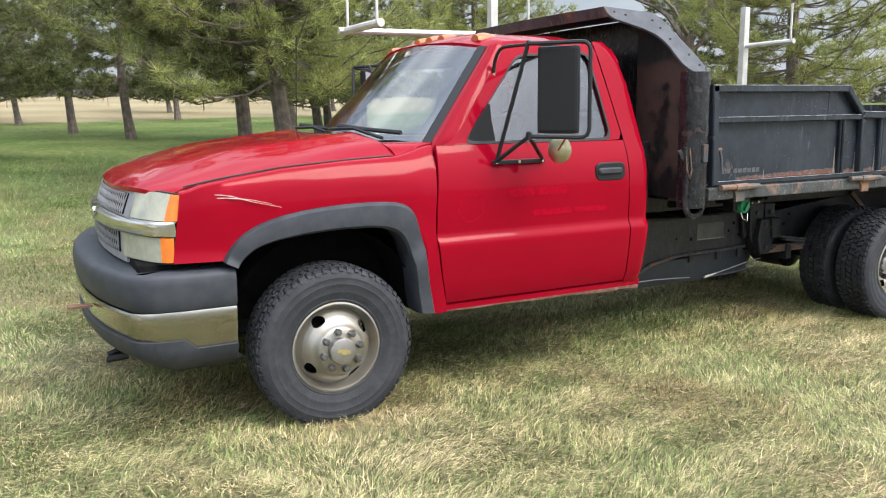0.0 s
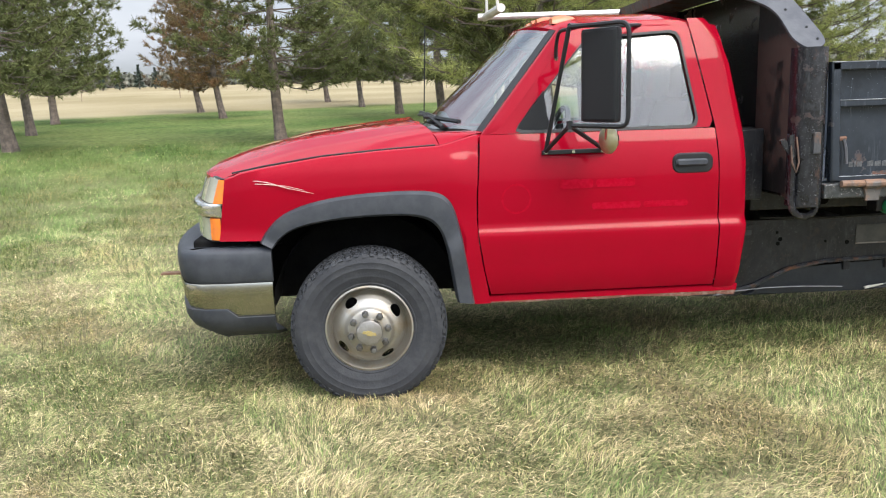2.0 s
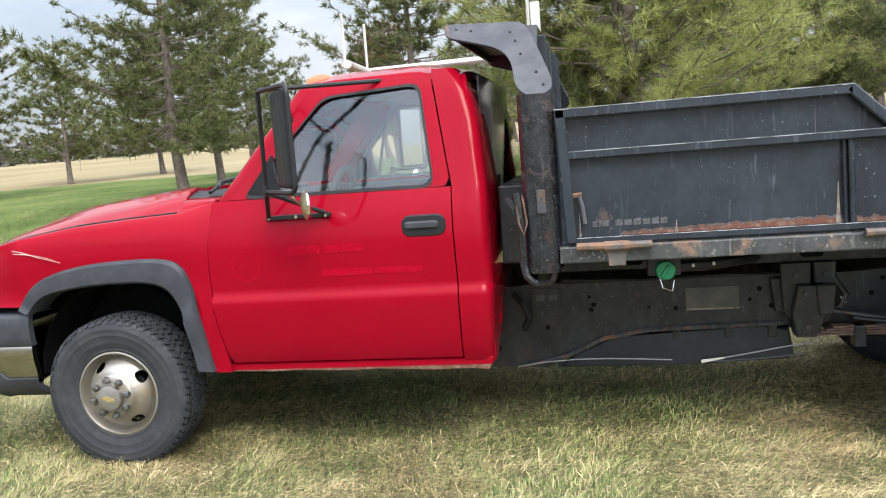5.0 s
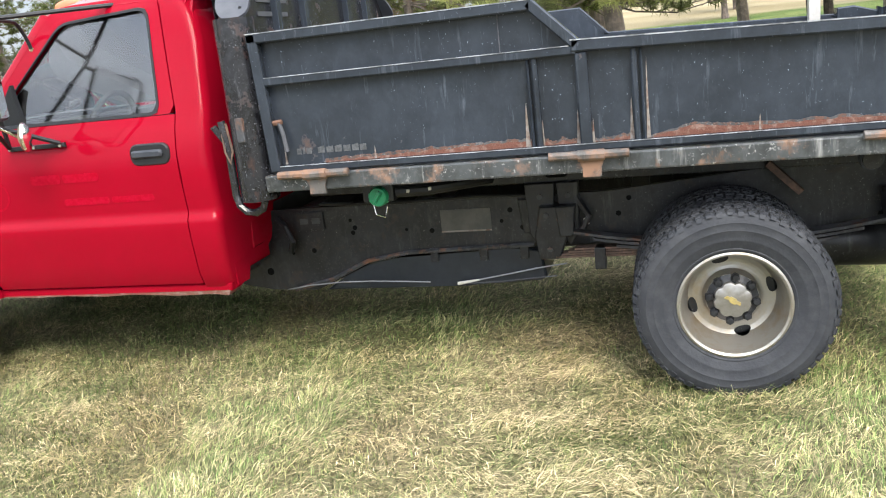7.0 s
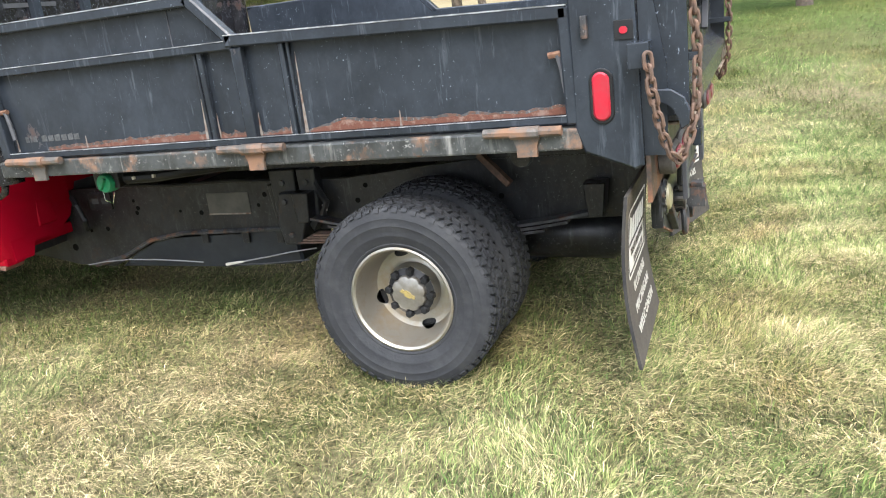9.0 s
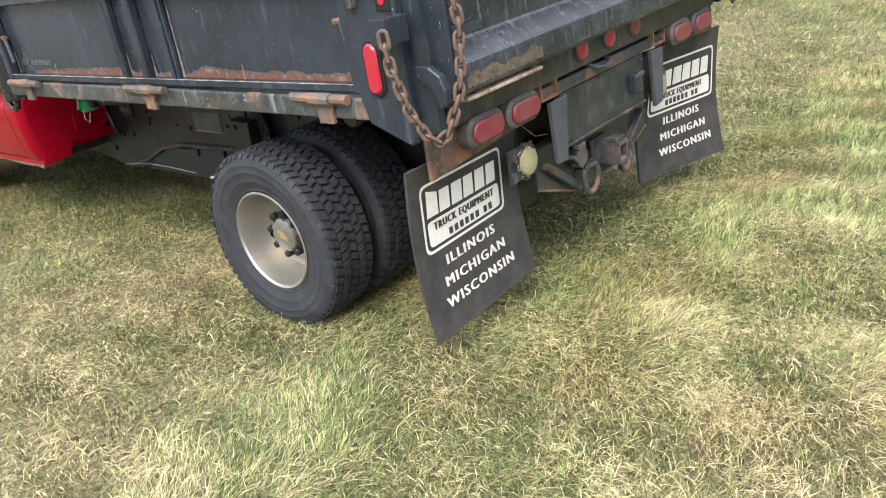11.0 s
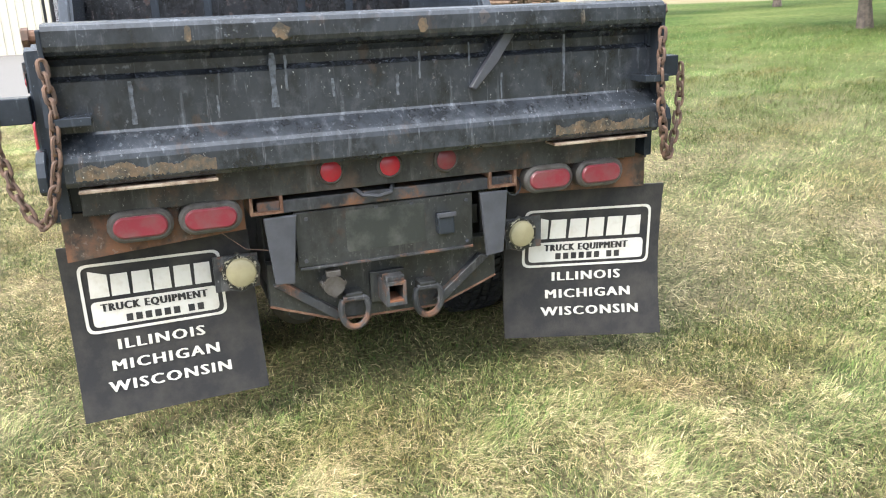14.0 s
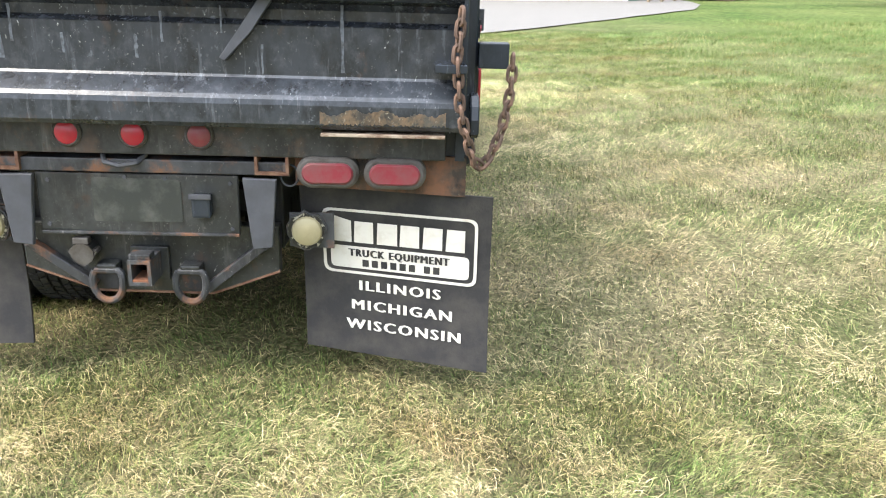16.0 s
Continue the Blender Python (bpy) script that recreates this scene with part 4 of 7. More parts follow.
def make_wheel(name, x, y, s, front, label, turn=0.0):
    """s: -1 with the outer face towards -y, 1 towards +y."""
    hub = part(name, revolve([(0.07, 0.12), (0.10, 0.09), (0.10, 0.0), (0.06, -0.02)], 20), CHASSIS, truck, label)
    hub.matrix_basis = pose(x, y, 0.372, 0, turn, 0 if s < 0 else 180)
    if not TYRE_MESH:
        t = part("tyre", tyre_mesh(), RUBBER, hub, "worn black tyre", smooth=True)
        k = part("tread", tread_mesh(), RUBBER, t)
        TYRE_MESH.extend((t.data, k.data))
    else:
        t = new("tyre", TYRE_MESH[0])
        t.parent = hub
        t["label"] = "worn black tyre"
        k = new("tread", TYRE_MESH[1])
        k.parent = t
    tagged(k, kind="stuff")
    if front:
        prof = [(0.213, -0.094), (0.216, -0.098), (0.208, -0.100), (0.200, -0.090), (0.192, -0.055), (0.184, -0.046), (0.176, -0.056), (0.166, -0.078), (0.150, -0.100), (0.138, -0.112), (0.124, -0.122), (0.112, -0.136), (0.108, -0.146), (0.0995, -0.152), (0.05, -0.153)]
        rim = part("rim", holed_disc(prof, 0.157), STEEL, hub, "tarnished steel rim", smooth=True)
        face = -0.153
        ring = 0.091
    else:
        prof = [(0.213, -0.094), (0.216, -0.100), (0.208, -0.103), (0.200, -0.095), (0.192, -0.05), (0.188, -0.02), (0.176, 0.02), (0.168, 0.038), (0.150, 0.046), (0.138, 0.047), (0.122, 0.046), (0.112, 0.04), (0.105, 0.01), (0.10, 0.0), (0.05, -0.002)]
        rim = part("rim", holed_disc(prof, 0.157), STEEL, hub, "tarnished deep-dished steel rim", smooth=True)
        face = -0.002
        ring = 0.090
    back = part("brake_drum", revolve([(0.18, 0.07), (0.17, 0.06), (0.0, 0.06)], 24), CHASSIS, hub)
    for k in range(8):
        a = 2 * math.pi * (k + 0.5) / 8
        nut = revolve([(0.0175, 0.0), (0.0175, -0.022), (0.0125, -0.03), (0.0, -0.031)], 6)
        bmesh.ops.translate(nut, verts=nut.verts, vec=(ring * math.cos(a), face, ring * math.sin(a)))
        # rear nuts are black, standing for the shaded recesses round the cap
        part("wheel_nut", nut, NUT_STEEL if front else TRIM, rim)
    capy = face
    scallop = []
    for k in range(64):
        t = 2 * math.pi * k / 64
        d = abs(((t / (2 * math.pi) * 8) % 1) - 0.5)
        rr = 0.074 if not front else 0.065
        scallop.append((rr - (0.008 if not front else 0.003) * max(0, 1 - d / 0.26), t))
    loops = []
    for f, y in ((1.0, capy + 0.002), (1.0, capy - 0.022), (0.96, capy - 0.029), (0.86, capy - 0.032), (0.0, capy - 0.033)):
        loops.append([(r * max(f, 0.01) * math.cos(t), y, r * max(f, 0.01) * math.sin(t)) for r, t in scallop])
    cap = part("hub_cap", loops_to_mesh(loops, True, True), HUB_GREY, hub, "dull grey metal hub cap", smooth=True)
    bow = slab([(-0.034, -0.006), (-0.012, -0.006), (-0.010, -0.012), (0.014, -0.012), (0.016, -0.006), (0.034, -0.006), (0.030, 0.007), (0.012, 0.007), (0.010, 0.012), (-0.014, 0.012), (-0.016, 0.007), (-0.030, 0.007)], "y", capy - 0.0375, capy - 0.03)
    part("emblem", bow, GOLD, cap, "plain gold emblem")
    return hub


make_cab()
make_front()
make_wheel("front_wheel", 0, -0.885, -1, True, "front wheel with a steel rim", 12)
make_wheel("front_wheel", 0, 0.885, 1, True, "front wheel with a steel rim", 40)
for s in (-1, 1):
    make_wheel("rear_wheel", 4.10, s * 0.935, s, False, "outer rear wheel with a deep-dished steel rim", 30)
    make_wheel("rear_wheel", 4.10, s * 0.635, s, False, "inner rear wheel of the dual pair", 75)


# ---- dump bed ----
FLAKED = worn_paint("flaked_paint", (0.05, 0.052, 0.056), (0.30, 0.30, 0.29), 0.9, 0.9, (0.10, 0.055, 0.04), 0.46, 0.56, 0.7, 40.0, 0.35, 0.8, 60.0)
RUST_PANEL = worn_paint("rust_panel", (0.040, 0.032, 0.027), (0.19, 0.16, 0.135), 0.5, 0.8, (0.17, 0.085, 0.050), 0.42, 0.58, 0.6, 7.0, 0.35, 0.6, 24.0)
SILL_RUST = worn_paint("rust_stained_black", (0.030, 0.031, 0.031), (0.17, 0.165, 0.155), 0.6, 0.9, (0.13, 0.075, 0.048), 0.52, 0.74, 0.42, 4.0, 0.4, 0.6, 26.0)
HITCH_DUST = worn_paint("dusty_hitch_black", (0.024, 0.026, 0.027), (0.15, 0.15, 0.14), 0.5, 0.9, (0.10, 0.058, 0.040), 0.62, 0.76, 0.36, 6.0, 0.45, 0.5, 22.0)
COLUMN_PAINT = worn_paint("chipped_black_paint", (0.011, 0.0115, 0.014), (0.14, 0.145, 0.16), 0.45, 1.0, (0.070, 0.040, 0.034), 0.60, 0.68, 0.24, 7.0, 0.45, 0.75)
SHIELD_RUST = worn_paint("blotched_rusty_black", (0.010, 0.0095, 0.010), (0.075, 0.068, 0.066), 0.5, 0.8, (0.055, 0.032, 0.027), 0.49, 0.55, 0.5, 2.6, 0.3, 0.5, 22.0)
WORN_EDGE = material("bare_worn_edge", (0.30, 0.315, 0.33), 0.5, noise_scale=16, color2=(0.09, 0.095, 0.10), lo=0.42, hi=0.58)
DRIP = material("white_paint_drip", (0.10, 0.115, 0.14), 0.6, noise_scale=50, color2=(0.028, 0.031, 0.037), lo=0.42, hi=0.6)
CHAIN_RUST = material("dark_chain_rust", (0.085, 0.055, 0.042), 0.8, noise_scale=30, color2=(0.17, 0.10, 0.07), lo=0.45, hi=0.65)
FADED_GREY = material("faded_grey_stencil", (0.085, 0.09, 0.095), 0.6, noise_scale=60, color2=(0.03, 0.032, 0.035), lo=0.4, hi=0.6)
GREY_RAIL = worn_paint("chipped_grey_paint", (0.038, 0.042, 0.044), (0.30, 0.30, 0.29), 0.75, 1.0, (0.19, 0.115, 0.078), 0.54, 0.66, 0.36, 9.0, 0.5, 0.95, 24.0)
HINGE_RUST = worn_paint("rusting_hinge", (0.075, 0.070, 0.066), (0.24, 0.22, 0.20), 0.6, 0.9, (0.20, 0.115, 0.075), 0.44, 0.58, 0.5, 9.0, 0.35, 0.5, 26.0)
GATE_BLACK = worn_paint("dusty_black_paint", (0.0225, 0.0262, 0.0330), (0.19, 0.21, 0.245), 0.6, 1.0, (0.12, 0.075, 0.05), 0.66, 0.80, 0.24, 5.0, 0.6, 0.4, 17.0)
SCRAPED = worn_paint("scraped_patch", (0.045, 0.042, 0.036), (0.26, 0.24, 0.19), 0.8, 1.0, (0.13, 0.092, 0.058), 0.42, 0.60, 0.75, 24.0, 0.3, 0.9, 40.0)
LAMP_RING = material("grey_brown_lamp_ring", (0.085, 0.080, 0.076), 0.6, noise_scale=18, color2=(0.05, 0.042, 0.037), lo=0.42, hi=0.62, bump=0.1, bump_scale=80)
DUST_PATCH = material("grey_green_dust", (0.022, 0.026, 0.023), 0.6, noise_scale=9, color2=(0.075, 0.078, 0.070), lo=0.46, hi=0.70, bump=0.1, bump_scale=60)
BRIGHT_RUST = material("orange_rust", (0.24, 0.095, 0.045), 0.85, noise_scale=24, color2=(0.14, 0.06, 0.035), bump=0.3, bump_scale=90)
PALE_RUN = material("pale_rusty_run", (0.21, 0.19, 0.17), 0.75, noise_scale=26, color2=(0.10, 0.055, 0.038), lo=0.45, hi=0.62)
LEDGE = material("pale_rusty_strip", (0.34, 0.28, 0.22), 0.7, noise_scale=18, color2=(0.13, 0.075, 0.05), lo=0.42, hi=0.6)
SIDE_TOP = [(2.245, 1.588), (3.40, 1.592), (3.555, 1.432), (4.838, 1.396)]


def make_bed():
    bed = part("dump_bed", box(2.20, 5.06, -1.02, 1.02, 0.985, 1.02, 0.004), BLACK, truck, "scuffed black steel dump bed")
    head = part("headboard", slab([(-1.0, 0.93), (1.0, 0.93), (1.0, 1.665), (0.715, 1.99), (-0.715, 1.99), (-1.0, 1.665)], "x", 2.115, 2.17, 0.004), COLUMN_PAINT, bed)
    for y in (-0.62, -0.30, 0.30, 0.62):
        part("headboard_stiffener", box(2.165, 2.20, y - 0.025, y + 0.025, 1.0, 1.95, 0.004), BLACK, bed)
    for row in range(3):
        for y in (-0.72, -0.55):
            part("headboard_slot", box(2.171, 2.175, y - 0.07, y + 0.07, 1.67 + row * 0.06, 1.69 + row * 0.06), INTERIOR, bed)
    # shield over the cab: a flat roof with a front lip and a slanting grey plate down each side
    def plate_y(z):
        return 0.712 + (2.028 - z) * 0.88

    rows = [[(x, w * u, z + 0.008 * (1 - u * u)) for u in np.linspace(-1, 1, 9)] for x, w, z in ((1.748, 0.712, 2.028), (1.87, 0.716, 2.022), (2.0, 0.722, 2.012), (2.115, 0.73, 2.0))]
    shield = part("cab_shield", solidify(loops_to_mesh(rows, False, False), (0.004, 0, -0.012)), RUSTY_BLACK, bed, "rust-flecked black cab shield")
    lip = loops_to_mesh([[(1.744, -0.712, 2.03), (1.744, 0.712, 2.03)], [(1.760, 0.762, 1.972), (1.760, -0.762, 1.972)][::-1]], False, False)
    part("shield_lip", solidify(lip, (0.012, 0, 0)), RUSTY_BLACK, shield)
    for s in (-1, 1):
        outline = rounded([(1.744, 2.031), (2.09, 2.010), (2.128, 1.978), (2.182, 1.857), (2.236, 1.725), (2.236, 1.680), (2.19, 1.655), (2.13, 1.658), (2.082, 1.70), (2.068, 1.77), (2.058, 1.82), (2.025, 1.868), (1.96, 1.904), (1.868, 1.932), (1.768, 1.962), (1.745, 1.985)], 0.03, 3)
        plate_bm = bmesh.new()
        plate_bm.faces.new([plate_bm.verts.new((x, s * plate_y(z), z)) for x, z in outline])
        plate = part("shield_flange", solidify(plate_bm, (0, -s * 0.008, -0.008)), GREY_PLATE, bed, "flat grey side plate of the shield with bolts")
        for x, z in ((1.80, 2.0), (1.87, 1.985), (2.05, 1.96), (2.075, 1.915), (2.10, 1.85), (2.17, 1.76), (2.20, 1.70)):
            bolt = revolve([(0.007, 0.004), (0.007, -0.002), (0, -0.003)], 6)
            bmesh.ops.rotate(bolt, verts=bolt.verts, cent=(0, 0, 0), matrix=Matrix.Rotation(radians(0 if s < 0 else 180), 3, "Z"))
            bmesh.ops.translate(bolt, verts=bolt.verts, vec=(x, s * (plate_y(z) + 0.002), z))
            part("bolt", bolt, CHASSIS, plate)
        # round-fronted corner column
        ring = [(2.243, 0.98), (2.243, 1.03)] + [(2.163 - 0.080 * math.sin(t), 1.010 + 0.088 * math.cos(t)) for t in np.linspace(-1.25, 1.57, 15)] + [(2.083, 0.98)]
        col = slab([(x, s * y) for x, y in ring], "z", 0.90, 1.66)
        column = part("corner_column", col, COLUMN_PAINT, bed, "black corner column with chipped paint", smooth=True)
        part("column_wing", slab([(s * 0.60, 0.95), (s * 1.05, 0.95), (s * 1.05, 1.62), (s * 1.02, 1.655), (s * 0.72, 1.99), (s * 0.60, 1.995)], "x", 2.098, 2.112), SHIELD_RUST, bed)
        part("column_tab", box(2.150, 2.185, s * 1.095, s * 1.112, 1.16, 1.26, 0.004), RUSTY_BLACK, column)
        # J-shaped catch hanging under the column
        hook = [(2.06, 1.25), (2.075, 1.12), (2.075, 0.93), (2.085, 0.885), (2.115, 0.855), (2.155, 0.85), (2.19, 0.865), (2.205, 0.90)]
        part("hook", tube([(x, s * 1.06, z) for x, z in hook], 0.017, 7), COLUMN_PAINT, column, "curved steel hook")
        part("lever", slab([(2.005, 1.225), (2.03, 1.235), (2.10, 1.13), (2.085, 1.11)], "y", s * 1.05, s * 1.062), COLUMN_PAINT, column)
        part("clip", tube([(2.085, s * 1.07, 1.24), (2.10, s * 1.075, 1.12), (2.085, s * 1.08, 1.07), (2.065, s * 1.075, 1.12), (2.06, s * 1.07, 1.20)], 0.005, 5), CHAIN_RUST, column)
        # drop side: skin, rails and ribs
        skin = [(2.262, 1.03), (2.262, 1.57), (3.395, 1.575), (3.545, 1.42), (4.825, 1.385), (4.825, 1.03)]
        side = part("side_panel", slab(skin, "y", s * 1.02, s * 1.035), BLACK, bed, "black side panel with streaks and flaking paint at its foot")

        def rail(a, b, w, y0=1.035, y1=1.082, mat=BLACK, name="side_rail"):
            a, b = Vector((*a, 0)), Vector((*b, 0))
            d = (b - a).normalized()
            n = Vector((-d.y, d.x, 0)) * w / 2
            pts = [(a - n)[:2], (b - n)[:2], (b + n)[:2], (a + n)[:2]]
            bar = part(name, slab(pts, "y", s * y0, s * y1, 0.006), mat, side)
            if abs(d.x) > 0.9 and (b - a).length > 1.0:
                edge = [(a + n)[:2], (b + n)[:2], (b + n * 0.82)[:2], (a + n * 0.82)[:2]]
                part("worn_edge", slab(edge, "y", s * (y1 - 0.004), s * (y1 + 0.0012)), WORN_EDGE, bar, "paint worn off the edge")
            return bar

        rail((2.24, 1.568), (3.405, 1.574), 0.042)
        rail((3.39, 1.585), (3.565, 1.412), 0.042)
        rail((3.54, 1.412), (4.838, 1.378), 0.046)
        rail((2.285, 1.392), (3.56, 1.396), 0.036, 1.035, 1.075)
        rail((2.262, 1.588), (2.285, 1.02), 0.045)
        rail((4.826, 1.395), (4.834, 1.02), 0.04)
        rail((2.27, 1.028), (4.84, 1.036), 0.03, 1.035, 1.075)
        for x, w, d in ((3.372, 0.012, 1.062), (3.398, 0.022, 1.066), (3.575, 0.045, 1.075), (3.765, 0.022, 1.066), (3.79, 0.012, 1.06)):
            rail((x, 1.385), (x + 0.004, 1.04), w, 1.035, d, name="side_rib")
        for x, h, w in ((3.352, 0.17, 0.020), (3.412, 0.10, 0.012), (3.548, 0.13, 0.016), (3.604, 0.09, 0.012), (3.748, 0.16, 0.018), (3.808, 0.30, 0.014), (2.72, 0.05, 0.010), (4.20, 0.06, 0.010), (2.322, 0.10, 0.010)):
            run = [(x - w * 0.5, 1.045), (x + w * 0.5, 1.045), (x + w * 0.28, 1.045 + h * 0.4), (x + w * 0.12, 1.045 + h), (x - w * 0.05, 1.045 + h * 0.9), (x - w * 0.3, 1.045 + h * 0.35)]
            part("rust_run", slab(run, "y", s * 1.0353, s * 1.0372), PALE_RUN, side, "pale rusty run beside a rib")
        part("seam", slab([(3.268, 1.41), (3.272, 1.41), (3.272, 1.555), (3.268, 1.555)], "y", s * 1.035, s * 1.038), GREY_PLATE, side)
        # rust showing through along the foot
        rng = random.Random(5)
        for x0, x1, prof in ((2.50, 3.365, [(0, 0.004), (0.1, 0.018), (0.4, 0.03), (0.8, 0.038), (1, 0.03)]), (3.41, 3.555, [(0, 0.022), (1, 0.015)]), (3.595, 3.755, [(0, 0.008), (0.7, 0.02), (1, 0.03)]), (3.80, 4.81, [(0, 0.006), (0.08, 0.03), (0.16, 0.068), (0.24, 0.058), (0.5, 0.034), (0.8, 0.03), (1, 0.05)])):
            n = 64
            f = 0.0
            top, grey = [], []
            for k in range(n + 1):
                f = 0.88 * f + rng.uniform(-0.0035, 0.0035)
                x = x1 - (x1 - x0) * k / n
                h = max(0.003, 0.62 * interp(1 - k / n, prof) + f)
                top.append((x, 1.044 + h))
                grey.append((x, 1.044 + h + 0.006 + 0.5 * abs(f) + rng.uniform(0.0, 0.005)))
            part("rust_patch", slab([(x0, 1.043), (x1, 1.043)] + top, "y", s * 1.0352, s * 1.0368), RUST_PATCH, side, "rust showing through the paint")
            part("flaked_edge", slab([(x0 - 0.01, 1.043), (x1 + 0.01, 1.043)] + grey, "y", s * 1.0351, s * 1.0359), FLAKED, side, "grey flaked paint edge")
        # faded stencil beside the latch, too worn to read
        if s < 0:
            for k, (a, w) in enumerate(((2.375, 0.020), (2.402, 0.009), (2.418, 0.024), (2.470, 0.030), (2.508, 0.030), (2.546, 0.030), (2.584, 0.030), (2.622, 0.028), (2.656, 0.028))):
                part("faded_bar", slab([(a, 1.083), (a + w, 1.083), (a + w, 1.083 + 0.026 + 0.004 * (k % 2)), (a, 1.107)], "y", -1.0352, -1.0358), FADED_GREY, side, "faded grey stencil bar")
        # latches at both ends
        for x, z in ((2.325, 1.222), (4.795, 1.245)):
            latch = part("latch", tube([(x - 0.03, s * 1.06, z), (x + 0.012, s * 1.06, z + 0.004)], 0.011, 6), RUST, side, "rusty drop latch")
            part("latch_pin", tube([(x, s * 1.062, z), (x + 0.012, s * 1.064, z - 0.045), (x + 0.02, s * 1.064, z - 0.12)], 0.009, 6), GREY_PLATE, latch)
        # long hinge rail under the side, and three hinges
        hinge_rail = part("hinge_rail", box(2.232, 4.86, s * 1.0, s * 1.082, 0.936, 1.008, 0.008), GREY_RAIL, bed, "chipped grey side rail")
        for x0, x1 in ((2.305, 2.615), (3.435, 3.735), (4.53, 4.80)):
            hinge = part("hinge", tube([(x0, s * 1.10, 1.008), (x1, s * 1.10, 1.006)], 0.017, 9), HINGE_RUST, hinge_rail, "grey barrel hinge, rusting")
            xm = (x0 + x1) / 2 + 0.01
            part("hinge_knuckle", tube([(xm - 0.05, s * 1.10, 1.005), (xm + 0.05, s * 1.10, 1.005)], 0.022, 9), HINGE_RUST, hinge)
            part("hinge_tab", slab([(xm - 0.05, 0.995), (xm + 0.05, 0.995), (xm + 0.035, 0.955), (xm + 0.035, 0.922), (xm - 0.035, 0.922), (xm - 0.035, 0.955)], "y", s * 1.083, s * 1.096), HINGE_RUST, hinge)
        # rear corner post
        outline = [(4.842, 1.432), (4.93, 1.436), (5.05, 1.398), (5.058, 0.875), (5.03, 0.862), (4.868, 0.925), (4.842, 1.0)]
        post = part("rear_post", slab(outline, "y", s * 0.985, s * 1.085, 0.008), BLACK, bed, "black rear corner post, scratched")
        part("side_marker", slab(oval(4.936, 1.106, 0.078, 0.178), "y", s * 1.085, s * 1.094, 0.003), TRIM, post, "black rubber grommet")
        lens = part("marker_lens", slab(oval(4.936, 1.106, 0.056, 0.155), "y", s * 1.09, s * 1.104, 0.006), LENS_RED, post, "red oval marker lens", smooth=True)
        part("marker_recess", box(4.985, 5.045, s * 1.086, s * 1.090, 1.275, 1.335, 0.002), TRIM, post)
        part("small_marker", slab(oval(5.015, 1.305, 0.026, 0.022, 12), "y", s * 1.09, s * 1.094), LENS_RED, post)
        part("post_tab", box(4.885, 4.905, s * 1.085, s * 1.11, 1.29, 1.36, 0.003), RUSTY_BLACK, post)
        part("chain_bracket", box(5.035, 5.10, s * 1.085, s * 1.18, 1.19, 1.268, 0.004), BLACK, post)
        # tailgate latch parts on the post
        part("latch_plate", slab([(5.055, 0.90), (5.13, 0.90), (5.135, 1.18), (5.10, 1.40), (5.055, 1.42)], "y", s * 1.02, s * 1.05), BLACK, post)
        part("tailgate_hook", slab([(5.10, 1.115), (5.15, 1.112), (5.19, 1.085), (5.205, 1.045), (5.20, 1.00), (5.175, 0.985), (5.168, 1.02), (5.155, 1.06), (5.10, 1.08)], "y", s * 1.06, s * 1.088, 0.004), BLACK, post, "curved latch claw")
    # tailgate
    gate_prof = [(5.085, 1.478), (5.190, 1.474), (5.203, 1.468), (5.209, 1.455), (5.209, 1.412), (5.203, 1.398), (5.190, 1.386), (5.122, 1.372), (5.104, 1.352), (5.104, 1.322), (5.136, 1.306), (5.136, 1.158), (5.142, 1.150), (5.192, 1.106), (5.202, 1.094), (5.205, 1.078), (5.205, 1.02), (5.19, 1.004), (5.085, 1.0)]
    gate = part("tailgate", slab([(x, z) for x, z in gate_prof], "y", -1.015, 1.030, 0.0), GATE_BLACK, bed, "black ribbed tailgate with white streaks and rust")
    part("tailgate_bar", slab([(0.425, 1.392), (0.468, 1.392), (0.395, 1.29), (0.312, 1.20), (0.294, 1.21), (0.36, 1.30)], "x", 5.138, 5.165, 0.003), BRACKET_GREY, gate, "bent steel bar hanging on the tailgate")
    for s in (-1, 1):
        pin = tube([(5.15, s * 1.0, 1.44), (5.15, s * 1.05, 1.44)], 0.020, 10)
        part("top_pin", pin, RUST, gate, "rusty tailgate pin")
        part("pin_head", tube([(5.15, s * 1.05, 1.44), (5.15, s * 1.068, 1.44)], 0.028, 6), CHAIN_RUST, gate)
        part("gate_ear", box(5.10, 5.20, s * 1.0225 + 0.0075, s * 1.0375 + 0.0075, 1.02, 1.46, 0.004), BLACK, gate)
        part("chain_holder", box(5.13, 5.235, s * 0.932 + 0.015, s * 1.03 + 0.015, 1.188, 1.214, 0.003), BLACK, gate)
        y0, y1 = (0.60, 0.985) if s > 0 else (-0.985, -0.58)
        rag = random.Random(11 + s)
        steps = [y0 + (y1 - y0) * k / 90 for k in range(91)]
        low = [(y, 1.020 + rag.uniform(0, 0.008)) for y in steps]
        high = [(y, 1.076 - rag.uniform(0, 0.006) - 0.007 * (1 + math.sin(y * 61)) - 0.006 * (1 + math.sin(y * 23))) for y in reversed(steps)]
        part("rusted_face", slab(low + high, "x", 5.2055, 5.2070), SCRAPED, gate, "scraped rusty patch")
        part("ledge", box(5.12, 5.20, y0, y1, 0.983, 0.993, 0.002), LEDGE, bed, "thin rusty ledge")
    # drips and a rust spot on the tailgate
    rag = random.Random(21)
